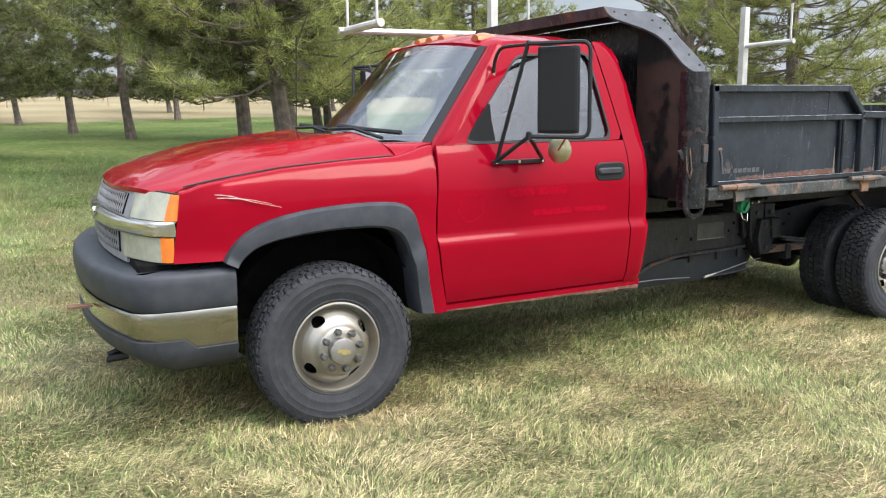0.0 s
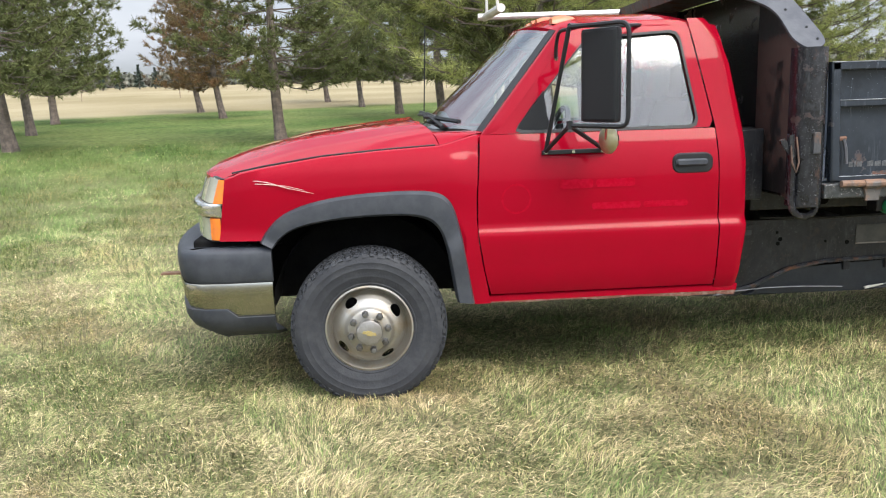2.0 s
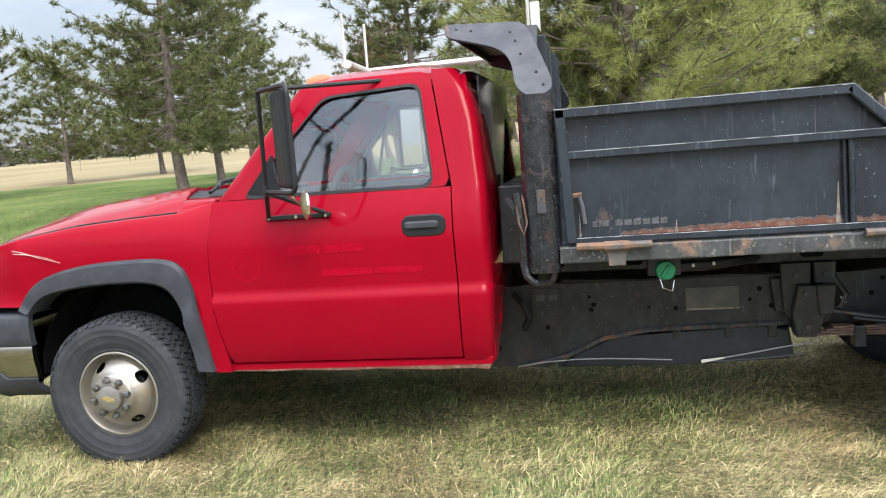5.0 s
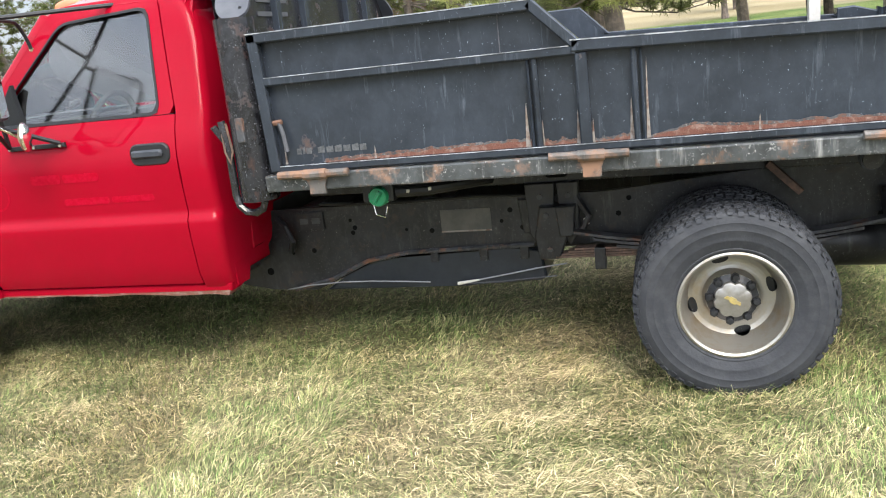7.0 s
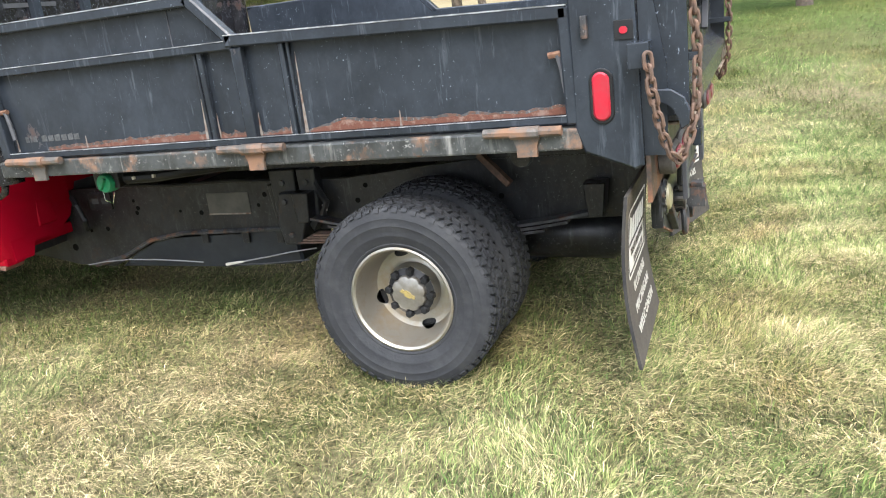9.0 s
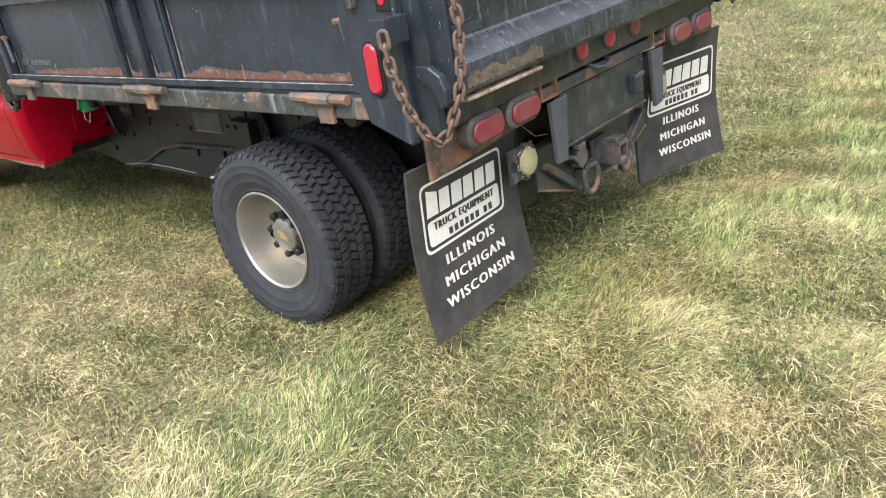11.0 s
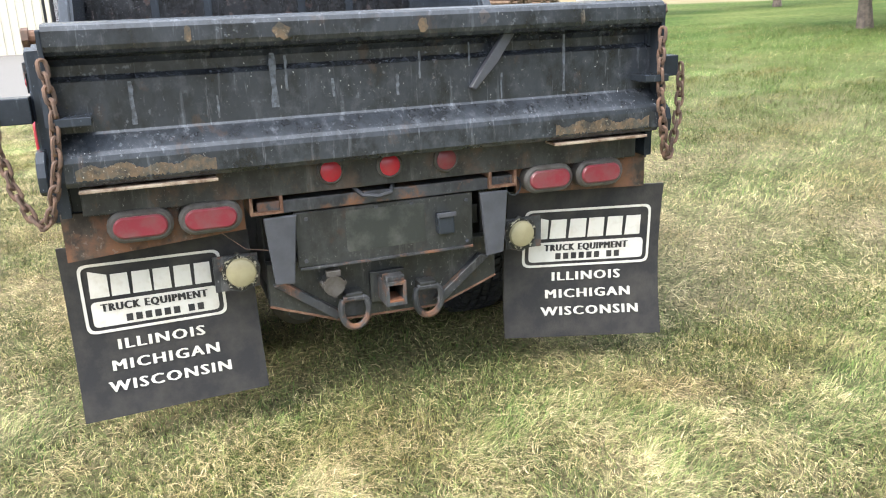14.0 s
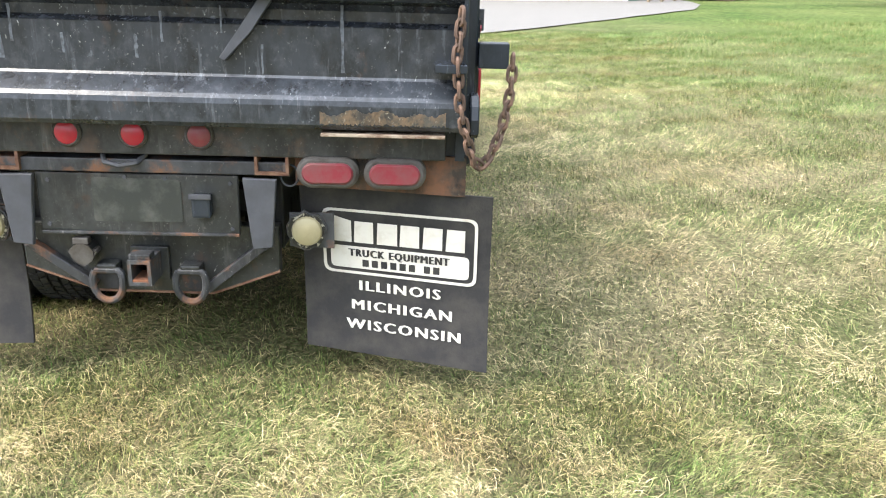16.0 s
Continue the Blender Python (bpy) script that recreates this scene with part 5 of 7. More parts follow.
    for y, z0, z1, w in ((-0.37, 1.19, 1.36, 0.026), (-0.33, 1.24, 1.35, 0.010), (0.04, 1.20, 1.27, 0.012), (-0.18, 1.21, 1.27, 0.009), (0.665, 1.17, 1.37, 0.011), (0.12, 1.25, 1.34, 0.009), (-0.80, 1.17, 1.30, 0.014), (0.42, 1.16, 1.25, 0.008), (-0.55, 1.17, 1.24, 0.007), (0.30, 1.28, 1.36, 0.006)):
        left = [(y - w * rag.uniform(0.25, 0.6), z1 + (z0 - z1) * k / 6) for k in range(7)]
        right = [(y + w * rag.uniform(0.2, 0.6), z0 + (z1 - z0) * k / 6) for k in range(7)]
        part("paint_drip", slab(left + right, "x", 5.1361, 5.1368), DRIP, gate, "white drip down the tailgate")
    for y, w in ((-0.345, 0.035), (0.115, 0.02), (0.70, 0.012), (-0.62, 0.014)):
        spot = [(y + w * rag.uniform(0.6, 1.0) * math.cos(t), 1.428 + 0.03 * rag.uniform(0.6, 1.0) * math.sin(t)) for t in np.linspace(0, 2 * math.pi, 14, endpoint=False)]
        part("rust_spot", slab(spot, "x", 5.2091, 5.2098), SCRAPED, gate, "rust spot on the top bar")
    # rear sill with three round lamps
    sill = part("rear_sill", box(5.06, 5.118, -0.99, 0.99, 0.895, 1.0, 0.006), SILL_RUST, bed, "black rear sill, rust-stained")
    for y in (-0.208, 0.0, 0.208):
        ring = revolve([(0.046, 0.01), (0.046, -0.008), (0.040, -0.014), (0.036, -0.010)], 24)
        bmesh.ops.rotate(ring, verts=ring.verts, cent=(0, 0, 0), matrix=Matrix.Rotation(radians(90), 3, "Z"))
        bmesh.ops.translate(ring, verts=ring.verts, vec=(5.118, y, 0.962))
        lamp = part("round_lamp", ring, LAMP_RING, sill, "round red lamp in a black grommet", smooth=True)
        lens = revolve([(0.038, 0.0), (0.036, -0.012), (0.022, -0.019), (0, -0.021)], 24)
        bmesh.ops.rotate(lens, verts=lens.verts, cent=(0, 0, 0), matrix=Matrix.Rotation(radians(90), 3, "Z"))
        bmesh.ops.translate(lens, verts=lens.verts, vec=(5.118, y, 0.962))
        part("lens", lens, LENS_DULL if y > 0.1 else LENS_RED, lamp, "faded lens" if y > 0.1 else "", smooth=True)
    # lamp panels and tail lamps
    for s in (-1, 1):
        pa, pb = sorted((s * 0.50, s * 1.06))
        panel = part("lamp_panel", slab([(pa, 0.90), (pa, 0.795), (pb, 0.765) if s > 0 else (pb, 0.795), (pb, 0.90)] if s > 0 else [(pa, 0.90), (pa, 0.745), (pb, 0.785), (pb, 0.90)], "x", 5.06, 5.075), RUST_PANEL, bed, "rusty lamp panel")
        for y in (0.612, 0.828):
            z = 0.851
            part("lamp_plate", slab(rounded([(s * y - 0.108, 0.905), (s * y + 0.108, 0.905), (s * y + 0.108, 0.80), (s * y - 0.108, 0.80)], 0.045), "x", 5.074, 5.079), RUST_PANEL, panel, "rust-stained lamp plate")
            housing = part("tail_lamp", slab(oval(s * y, z, 0.202, 0.104), "x", 5.072, 5.135, 0.010), LAMP_RING, bed, "oval red tail lamp in a dull grey surround", smooth=True)
            part("lens", slab(oval(s * y, z, 0.165, 0.070), "x", 5.13, 5.146, 0.006), LENS_DULL, housing, "weathered red lens", smooth=True)
    return bed


def chain(points, name, label, parent, step=0.036):
    """Oval links along a line, each turned a quarter against the last."""
    pts = [Vector(p) for p in points]
    links = []
    carry = 0.0
    path = []
    for a, b in zip(pts, pts[1:]):
        n = max(2, int((b - a).length / 0.004))
        path += [a.lerp(b, k / n) for k in range(n)]
    d = 0.0
    spots = []
    for a, b in zip(path, path[1:]):
        d += (b - a).length
        if d >= step:
            d = 0.0
            spots.append((b, (b - a).normalized()))
    first = None
    holder = None
    for i, (p, way) in enumerate(spots):
        if first is None:
            ring = []
            for k in range(12):
                t = 2 * math.pi * k / 12
                ring.append((0.011 * math.cos(t), 0.0, 0.012 * math.sin(t) + math.copysign(0.010, math.sin(t)) if abs(math.sin(t)) > 1e-6 else 0.0))
            bm = bmesh.new()
            loops = []
            for k in range(12):
                a = Vector(ring[k])
                t = (Vector(ring[(k + 1) % 12]) - Vector(ring[k - 1])).normalized()
                n = Vector((0, 1, 0))
                m = t.cross(n)
                loops.append([a + 0.0052 * (math.cos(q) * n + math.sin(q) * m) for q in np.linspace(0, 2 * math.pi, 6, endpoint=False)])
            loops_to_mesh(loops + [loops[0]], True, False, bm)
            bmesh.ops.remove_doubles(bm, verts=bm.verts, dist=0.0001)
            link = part(name, bm, CHAIN_RUST, parent, label, smooth=True)
            first = link.data
        else:
            link = new(name, first)
            link.parent = parent
        turn = way.to_track_quat("Z", "Y").to_matrix().to_4x4()
        link.matrix_basis = Matrix.Translation(p) @ turn @ pose(0, 0, 0, 0, 0, 90 * (i % 2) + 20)
        link.scale = (1.2, 1.2, 1.2)


def make_rear(bed):
    for s in (-1, 1):
        chain([(5.215, s * 1.025, 1.39), (5.226, s * 1.013, 1.24), (5.222, s * 1.025, 1.10), (5.214, s * 1.045, 1.01), (5.185, s * 1.075, 0.915), (5.165, s * 1.102, 0.892), (5.145, s * 1.13, 0.92), (5.125, s * 1.165, 1.0), (5.105, s * 1.19, 1.13), (5.098, s * 1.192, 1.225)], "chain_link", "rusty chain link", bed, 0.036)
    # hitch: crossmember, plate, brackets, receiver, rings
    beam = part("hitch_beam", box(5.02, 5.10, -0.46, 0.48, 0.83, 0.875, 0.005), RUSTY_BLACK, truck, "rusty crossmember over the hitch")
    for y in (-0.43, 0.43):
        part("channel_end", slab([(y - 0.055, 0.835), (y + 0.055, 0.835), (y + 0.055, 0.895), (y + 0.045, 0.895), (y + 0.045, 0.845), (y - 0.045, 0.845), (y - 0.045, 0.895), (y - 0.055, 0.895)], "x", 4.95, 5.115), RUST, beam)
        part("channel_top", box(4.95, 5.115, y - 0.055, y + 0.055, 0.895, 0.902), RUST, beam)
    part("tow_loop", tube([(5.08, -0.12, 0.885), (5.12, -0.10, 0.868), (5.13, -0.05, 0.86), (5.12, 0.0, 0.868), (5.08, 0.02, 0.885)], 0.009, 6), GREY_PLATE, beam)
    hitch = part("hitch_plate", slab([(-0.339, 0.825), (-0.339, 0.628), (0.313, 0.621), (0.316, 0.825)], "x", 5.075, 5.095, 0.003), HITCH_DUST, truck, "black hitch plate with a worn square")
    part("worn_square", slab(rounded([(-0.162, 0.662), (-0.160, 0.812), (0.128, 0.808), (0.130, 0.664)], 0.012), "x", 5.0952, 5.0968), DUST_PATCH, hitch, "dusty worn square")
    part("plate_lip", box(5.094, 5.104, -0.335, 0.312, 0.618, 0.628, 0.002), RUSTY_BLACK, hitch)
    socket = part("socket_box", box(5.094, 5.135, 0.168, 0.230, 0.690, 0.768, 0.008), BLACK, hitch, "small black connector box")
    part("box_lid", box(5.132, 5.141, 0.163, 0.235, 0.755, 0.772, 0.003), GREY_PLATE, socket)
    for y, z in ((-0.30, 0.80), (-0.05, 0.815), (0.08, 0.812), (0.29, 0.80), (-0.31, 0.65), (0.29, 0.645)):
        part("plate_bolt", tube([(5.093, y, z), (5.101, y, z)], 0.007, 6), GREY_PLATE, hitch)
    lower = part("hitch_tray", slab([(-0.44, 0.635), (-0.44, 0.475), (-0.198, 0.387), (0.195, 0.382), (0.43, 0.469), (0.43, 0.635)], "x", 4.98, 5.03, 0.004), HITCH_DUST, truck, "black hitch tray with rusty edges")
    part("tray_edge", tube([(5.028, -0.44, 0.478), (5.028, -0.198, 0.390), (5.028, 0.195, 0.385), (5.028, 0.43, 0.472)], 0.006, 5), RUST, lower)
    for a, b, w in (((-0.425, 0.560), (-0.212, 0.402), -1), ((0.392, 0.560), (0.190, 0.396), 1)):
        fold = [(a[0], a[1]), (a[0] - w * 0.035, a[1] + 0.012), (b[0] - w * 0.020, b[1] + 0.028), (b[0], b[1])]
        part("brace", slab(fold, "x", 5.03, 5.062, 0.003), RUSTY_BLACK, lower, "folded gusset")
    for s in (-1, 1):
        br = [(s * 0.335, 0.825), (s * 0.445, 0.822), (s * 0.425, 0.59), (s * 0.36, 0.583)]
        b = slab(br, "x", 5.105, 5.125, 0.003)
        part("hitch_bracket", b, BRACKET_GREY, truck, "slanted grey bracket beside the hitch")
    sq = bmesh.new()
    for y0, y1, z0, z1 in ((-0.048, 0.028, 0.535, 0.547), (-0.048, 0.028, 0.459, 0.471), (-0.048, -0.036, 0.471, 0.535), (0.016, 0.028, 0.471, 0.535)):
        box(4.95, 5.16, y0, y1, z0, z1, 0.0, sq)
    part("receiver_tube", sq, RUSTY_BLACK, lower, "square receiver tube, rusty inside")
    part("receiver_inside", box(4.95, 5.05, -0.036, 0.016, 0.471, 0.535), BRIGHT_RUST, lower)
    part("receiver_lip", box(5.06, 5.158, -0.0358, 0.0158, 0.4712, 0.478), BRIGHT_RUST, lower, "bright rust inside the tube")
    part("receiver_bush", box(5.10, 5.15, -0.045, 0.025, 0.547, 0.566, 0.004), RUSTY_BLACK, lower)
    part("receiver_collar", box(5.035, 5.05, -0.075, 0.055, 0.440, 0.560, 0.004), HITCH_DUST, lower)
    for y in (-0.147, 0.134):
        part("ring_lug", box(5.03, 5.086, y - 0.034, y + 0.034, 0.472, 0.506, 0.008), HITCH_DUST, lower)
        dee = [(5.078, y - 0.042, 0.482), (5.084, y - 0.052, 0.455), (5.084, y - 0.050, 0.415), (5.082, y - 0.028, 0.380), (5.080, y, 0.370), (5.082, y + 0.028, 0.380), (5.084, y + 0.050, 0.415), (5.084, y + 0.052, 0.455), (5.078, y + 0.042, 0.482), (5.078, y - 0.042, 0.482)]
        part("tow_ring", tube(bent(dee, 0.02, 3), 0.0125, 8), RUSTY_BLACK, lower, "hanging steel tow ring", smooth=True)
        part("ring_backing", slab(rounded([(y - 0.045, 0.475), (y + 0.045, 0.475), (y + 0.040, 0.40), (y - 0.040, 0.40)], 0.03), "x", 5.03, 5.036), RUSTY_BLACK, lower)
    sock = part("trailer_socket", tube([(5.03, -0.218, 0.548), (5.088, -0.218, 0.545)], 0.034, 14), HITCH_DUST, lower, "round trailer socket with a hinged cap")
    part("socket_cap", tube([(5.088, -0.218, 0.545), (5.098, -0.218, 0.544)], 0.039, 12), LAMP_RING, sock, "grey hinged cap")
    part("socket_hinge", box(5.07, 5.10, -0.244, -0.192, 0.580, 0.602, 0.004), LAMP_RING, sock)
    for y, z in ((-0.255, 0.55), (-0.181, 0.55), (-0.218, 0.508)):
        part("socket_ear", tube([(5.05, y, z), (5.092, y, z)], 0.010, 8), LAMP_RING, sock)
    # round work lamps in jagged cut-outs
    for s in (-1, 1):
        y, z = s * 0.53, 0.630
        holder = part("lamp_holder", slab([(s * 0.47, 0.69), (s * 0.47, 0.57), (s * 0.62, 0.565), (s * 0.62, 0.69)], "x", 5.035, 5.045), RUSTY_BLACK, truck, "ragged metal holder of the reversing lamp")
        random.seed(3)
        rim = []
        for k in range(26):
            t = 2 * math.pi * k / 26
            r = random.uniform(0.062, 0.074)
            rim.append((y + r * math.cos(t), z + r * math.sin(t)))
        part("lamp_rim", slab(rim, "x", 5.046, 5.056), RUSTY_BLACK, holder)
        rim2 = [(y + (a - y) * 0.92, z + (b - z) * 0.92) for a, b in rim]
        part("lamp_gasket", slab(rim2, "x", 5.05, 5.06), RAGGED, holder)
        lens = revolve([(0.052, 0.0), (0.048, -0.01), (0.03, -0.016), (0, -0.018)], 24)
        bmesh.ops.rotate(lens, verts=lens.verts, cent=(0, 0, 0), matrix=Matrix.Rotation(radians(90), 3, "Z"))
        bmesh.ops.translate(lens, verts=lens.verts, vec=(5.06, y, z))
        part("lens", lens, LENS_YELLOW, holder, "yellowed round lens", smooth=True)


# ---- mud flaps ----
def flap_point(c, u, v):
    """Corners c: top inner order TL, TR, BL, BR as seen from behind; u to the right, v down."""
    tl, tr, bl, br = (Vector(p) for p in c)
    p = tl.lerp(tr, u).lerp(bl.lerp(br, u), v)
    sag = math.sin(math.pi * v) * c_sag(c)
    return p + Vector((sag, 0, 0))


def c_sag(c):
    return -0.03


def text_mesh(words, size):
    """The outline of a line of text as flat faces, centred, in (u, v)."""
    cu = bpy.data.curves.new("text", "FONT")
    cu.body, cu.size, cu.align_x, cu.align_y = words, size, "CENTER", "CENTER"
    cu.resolution_u, cu.space_character = 2, 1.22
    ob = bpy.data.objects.new("text", cu)
    scene.collection.objects.link(ob)
    bpy.context.view_layer.update()
    me = bpy.data.meshes.new_from_object(ob.evaluated_get(bpy.context.evaluated_depsgraph_get()))
    bpy.data.objects.remove(ob)
    bpy.data.curves.remove(cu)
    return me


def make_flap(corners, width, height, span_u, span_v, parent_label):
    rows = [[flap_point(corners, u, v) for u in np.linspace(0, 1, 9)] for v in np.linspace(0, 1, 11)]
    flap = part("mudflap", solidify(loops_to_mesh(rows, False, False), (-0.012, 0, 0)), FLAP, truck, parent_label, smooth=True)

    def print_poly(polys, name, mat, lift, label=""):
        bm = bmesh.new()
        for poly in polys:
            bm.faces.new([bm.verts.new(flap_point(corners, u, v) + Vector((lift, 0, 0))) for u, v in poly])
        part(name, bm, mat, flap, label)

    def rect(u0, u1, v0, v1, n=10):
        return [[(u0 + (u1 - u0) * k / n, v0), (u0 + (u1 - u0) * (k + 1) / n, v0), (u0 + (u1 - u0) * (k + 1) / n, v1), (u0 + (u1 - u0) * k / n, v1)] for k in range(n)]

    u0, u1 = span_u
    v0, v1 = span_v
    outer = rounded([(u0, v0), (u1, v0), (u1, v1), (u0, v1)], 0.05)
    inner = rounded([(u0 + 0.016, v0 + 0.016), (u1 - 0.016, v0 + 0.016), (u1 - 0.016, v1 - 0.016), (u0 + 0.016, v1 - 0.016)], 0.042)
    print_poly([[outer[i], outer[(i + 1) % len(outer)], inner[(i + 1) % len(inner)], inner[i]] for i in range(len(outer))], "sign_border", WHITE_PRINT, 0.004, "white printed border")
    panel = rounded([(u0 + 0.04, v0 + 0.222), (u1 - 0.04, v0 + 0.222), (u1 - 0.04, v1 - 0.035), (u0 + 0.04, v1 - 0.035)], 0.03)
    mid = ((u0 + u1) / 2, (v0 + 0.2 + v1) / 2)
    print_poly([[panel[i], panel[(i + 1) % len(panel)], mid] for i in range(len(panel))], "sign_panel", WHITE_PRINT, 0.004, "white printed panel")
    # the maker's mark as plain blocks
    blocks = []
    span = (u1 - u0 - 0.09) / 6
    for k, wide in enumerate((1.12, 0.95, 1.0, 0.95, 0.95, 0.92)):
        a = u0 + 0.045 + span * k
        b, t, m = a + span * 0.9 * min(1.0, wide), v0 + 0.04, v0 + 0.198
        blocks.append([(a + 0.006, t + (0.03 if k else 0.0)), (b, t + 0.03), (b, m), (a, m)])
    for block in blocks:
        print_poly([block], "sign_mark", WHITE_PRINT, 0.0045, "plain white block mark")
    # second small line on the panel as plain bars
    bars = []
    for k in range(8):
        a = u0 + 0.21 + 0.05 * k + (0.03 if k > 5 else 0)
        bars.append([(a, v1 - 0.092), (a + 0.034, v1 - 0.092), (a + 0.034, v1 - 0.050), (a, v1 - 0.050)])
    for small in bars:
        print_poly([small], "small_bar", FLAP, 0.0056)

    def line(words, size, u, v, mat, lift, stretch=1.0):
        flat = text_mesh(words, size)
        verts, faces = [], []
        # passes a hair apart thicken the strokes
        for shift, rise in ((-0.0026, 0.0), (-0.0009, 0.0004), (0.0009, 0.0008), (0.0026, 0.0012)):
            first = len(verts)
            for vert in flat.vertices:
                verts.append(tuple(flap_point(corners, u + (vert.co.x * stretch + shift) / width, v - vert.co.y / height) + Vector((lift + rise, 0, 0))))
            faces += [tuple(first + i for i in p.vertices) for p in flat.polygons]
        me = bpy.data.meshes.new("lettering")
        me.from_pydata(verts, [], faces)
        me.materials.append(mat)
        ob = new("lettering", me)
        ob.parent = flap
        ob["label"] = "printed word " + words.lower()
        return ob

    line("TRUCK EQUIPMENT", 0.042, (u0 + u1) / 2 - 0.004, v0 + 0.262, FLAP, 0.0056, 0.76)
    for k, word in enumerate(("ILLINOIS", "MICHIGAN", "WISCONSIN")):
        line(word, 0.055, (u0 + u1) / 2 + 0.012 * k, 0.59 + 0.118 * k, WHITE_PRINT, 0.004, 1.12)
    return flap


# ---- chassis ----
def make_chassis():
    for s in (-1, 1):
        rail = part("frame_rail", slab([(-0.55, 0.50), (0.6, 0.42), (1.6, 0.36), (1.85, 0.31), (2.1, 0.30), (2.28, 0.375), (2.45, 0.455), (3.3, 0.49), (3.8, 0.50), (4.4, 0.51), (4.95, 0.53), (4.95, 0.80), (4.3, 0.80), (3.6, 0.735), (2.0, 0.735), (0.6, 0.66), (-0.55, 0.66)], "y", s * 0.40, s * 0.435, 0.004), CHASSIS, truck, "black frame rail with rust")
        part("bed_sill", box(2.15, 5.0, s * 0.40, s * 0.47, 0.80, 0.935, 0.005), CHASSIS, truck, "black steel bed sill")
        for x in (2.35, 2.75, 3.2, 3.65, 4.35, 4.75):
            # near-black disc on the rail stands for a hole's shaded inside
            part("rail_hole_shade", tube([(x, s * 0.4362, 0.60 + 0.03 * math.sin(x * 9)), (x, s * 0.438, 0.60 + 0.03 * math.sin(x * 9))], 0.013, 8), LINER_SHADE, rail)
        part("rail_window", box(2.80, 3.05, s * 0.436, s * 0.439, 0.575, 0.688, 0.002), RAIL_PLATE, rail, "faded label plate") if s < 0 else None
        if s < 0:
            part("plate_rim", box(2.80, 3.05, -0.4415, -0.4392, 0.577, 0.584), PALE_RUN, rail, "pale lower rim of the plate")
        for x in (2.55, 2.98, 3.38):
            # near-black oval on the sill paints the shade of an opening
            part("oval_hole_shade", slab(oval(x, 0.845, 0.11, 0.05), "y", s * 0.4705, s * 0.4725), LINER_SHADE, rail)
        for x, w in ((3.30, 0.07), (3.43, 0.05)):
            part("bracket", slab([(x - w, 0.80), (x + w, 0.80), (x + w * 0.8, 0.56), (x, 0.50), (x - w * 0.8, 0.56)], "y", s * 0.44, s * 0.50, 0.004), CHASSIS, rail)
            for dz in (0.0, 0.1):
                part("bolt", tube([(x, s * 0.50, 0.64 + dz), (x, s * 0.512, 0.64 + dz)], 0.014, 6), RUSTY_BLACK, rail)
        # leaf spring with its shackles and U bolts
        spring = None
        for k in range(5):
            half_len = 0.66 - 0.1 * k
            pts = [(4.10 + half_len * t, s * 0.52, 0.50 - 0.018 * k + 0.07 * t * t * (half_len / 0.66) ** 2) for t in np.linspace(-1, 1, 9)]
            bm = bmesh.new()
            loops_to_mesh([[(x, s * 0.485, z), (x, s * 0.555, z), (x, s * 0.555, z + 0.012), (x, s * 0.485, z + 0.012)] for x, _, z in pts], True, True, bm)
            leaf = part("spring_leaf", bm, RUSTY_BLACK, truck if spring is None else spring, "rusty leaf spring")
            spring = spring or leaf
        for x in (3.42, 4.78):
            part("shackle", slab([(x - 0.03, 0.56), (x + 0.03, 0.56), (x + 0.045, 0.70), (x - 0.045, 0.70)], "y", s * 0.475, s * 0.565, 0.004), CHASSIS, spring)
        for x in (4.02, 4.18):
            part("u_bolt", tube([(x, s * 0.475, 0.38), (x, s * 0.475, 0.55), (x, s * 0.565, 0.55), (x, s * 0.565, 0.38)], 0.010, 6), RUSTY_BLACK, spring)
        part("helper_link", tube([(4.29, s * 0.50, 0.83), (4.42, s * 0.52, 0.70)], 0.020, 4), CHAIN_RUST, spring, "rusty slanted link")
        part("shock_absorber", tube([(4.55, s * 0.34, 0.78), (4.22, s * 0.36, 0.42)], [0.028, 0.028], 10), CHASSIS, spring)
    # spring leaves in front of the axle, hangers, plates with holes, hoses and fittings
    for s in (-1, 1):
        for k in range(4):
            lower = part("helper_leaf", box(3.36 + 0.03 * k, 3.95, s * 0.49, s * 0.55, 0.455 + 0.012 * k, 0.464 + 0.012 * k, 0.001), CHAIN_RUST, truck, "rust-brown spring leaf")
        part("leaf_clamp", box(3.54, 3.59, s * 0.48, s * 0.565, 0.40, 0.50, 0.004), CHASSIS, lower)
        hanger = part("spring_hanger", slab([(3.30, 0.70), (3.42, 0.70), (3.44, 0.60), (3.38, 0.45), (3.29, 0.45), (3.27, 0.56)], "y", s * 0.44, s * 0.55, 0.006), CHASSIS, truck, "black cast spring hanger")
        for x, z in ((3.33, 0.66), (3.39, 0.64), (3.34, 0.50)):
            part("bolt", tube([(x, s * 0.55, z), (x, s * 0.562, z)], 0.013, 6), RUSTY_BLACK, hanger)
        plate = part("rail_plate", box(2.04, 2.19, s * 0.436, s * 0.45, 0.62, 0.715, 0.003), CHASSIS, truck, "black plate with two slots")
        for x in (2.085, 2.15):
            part("slot", box(x - 0.022, x + 0.022, s * 0.4505, s * 0.4515, 0.655, 0.685), INTERIOR, plate)
        for x, z, r in ((2.337, 0.597, 0.012), (2.113, 0.513, 0.013), (1.996, 0.503, 0.009), (1.85, 0.409, 0.02), (2.62, 0.60, 0.008), (3.10, 0.62, 0.010), (3.70, 0.70, 0.012), (3.145, 0.672, 0.013), (2.33, 0.662, 0.009)):
            # drilled hole drawn as a near-black disc, its shade in the colour
            part("drilled_hole_shade", tube([(x, s * 0.436, z), (x, s * 0.4375, z)], r, 10), LINER_SHADE, plate)
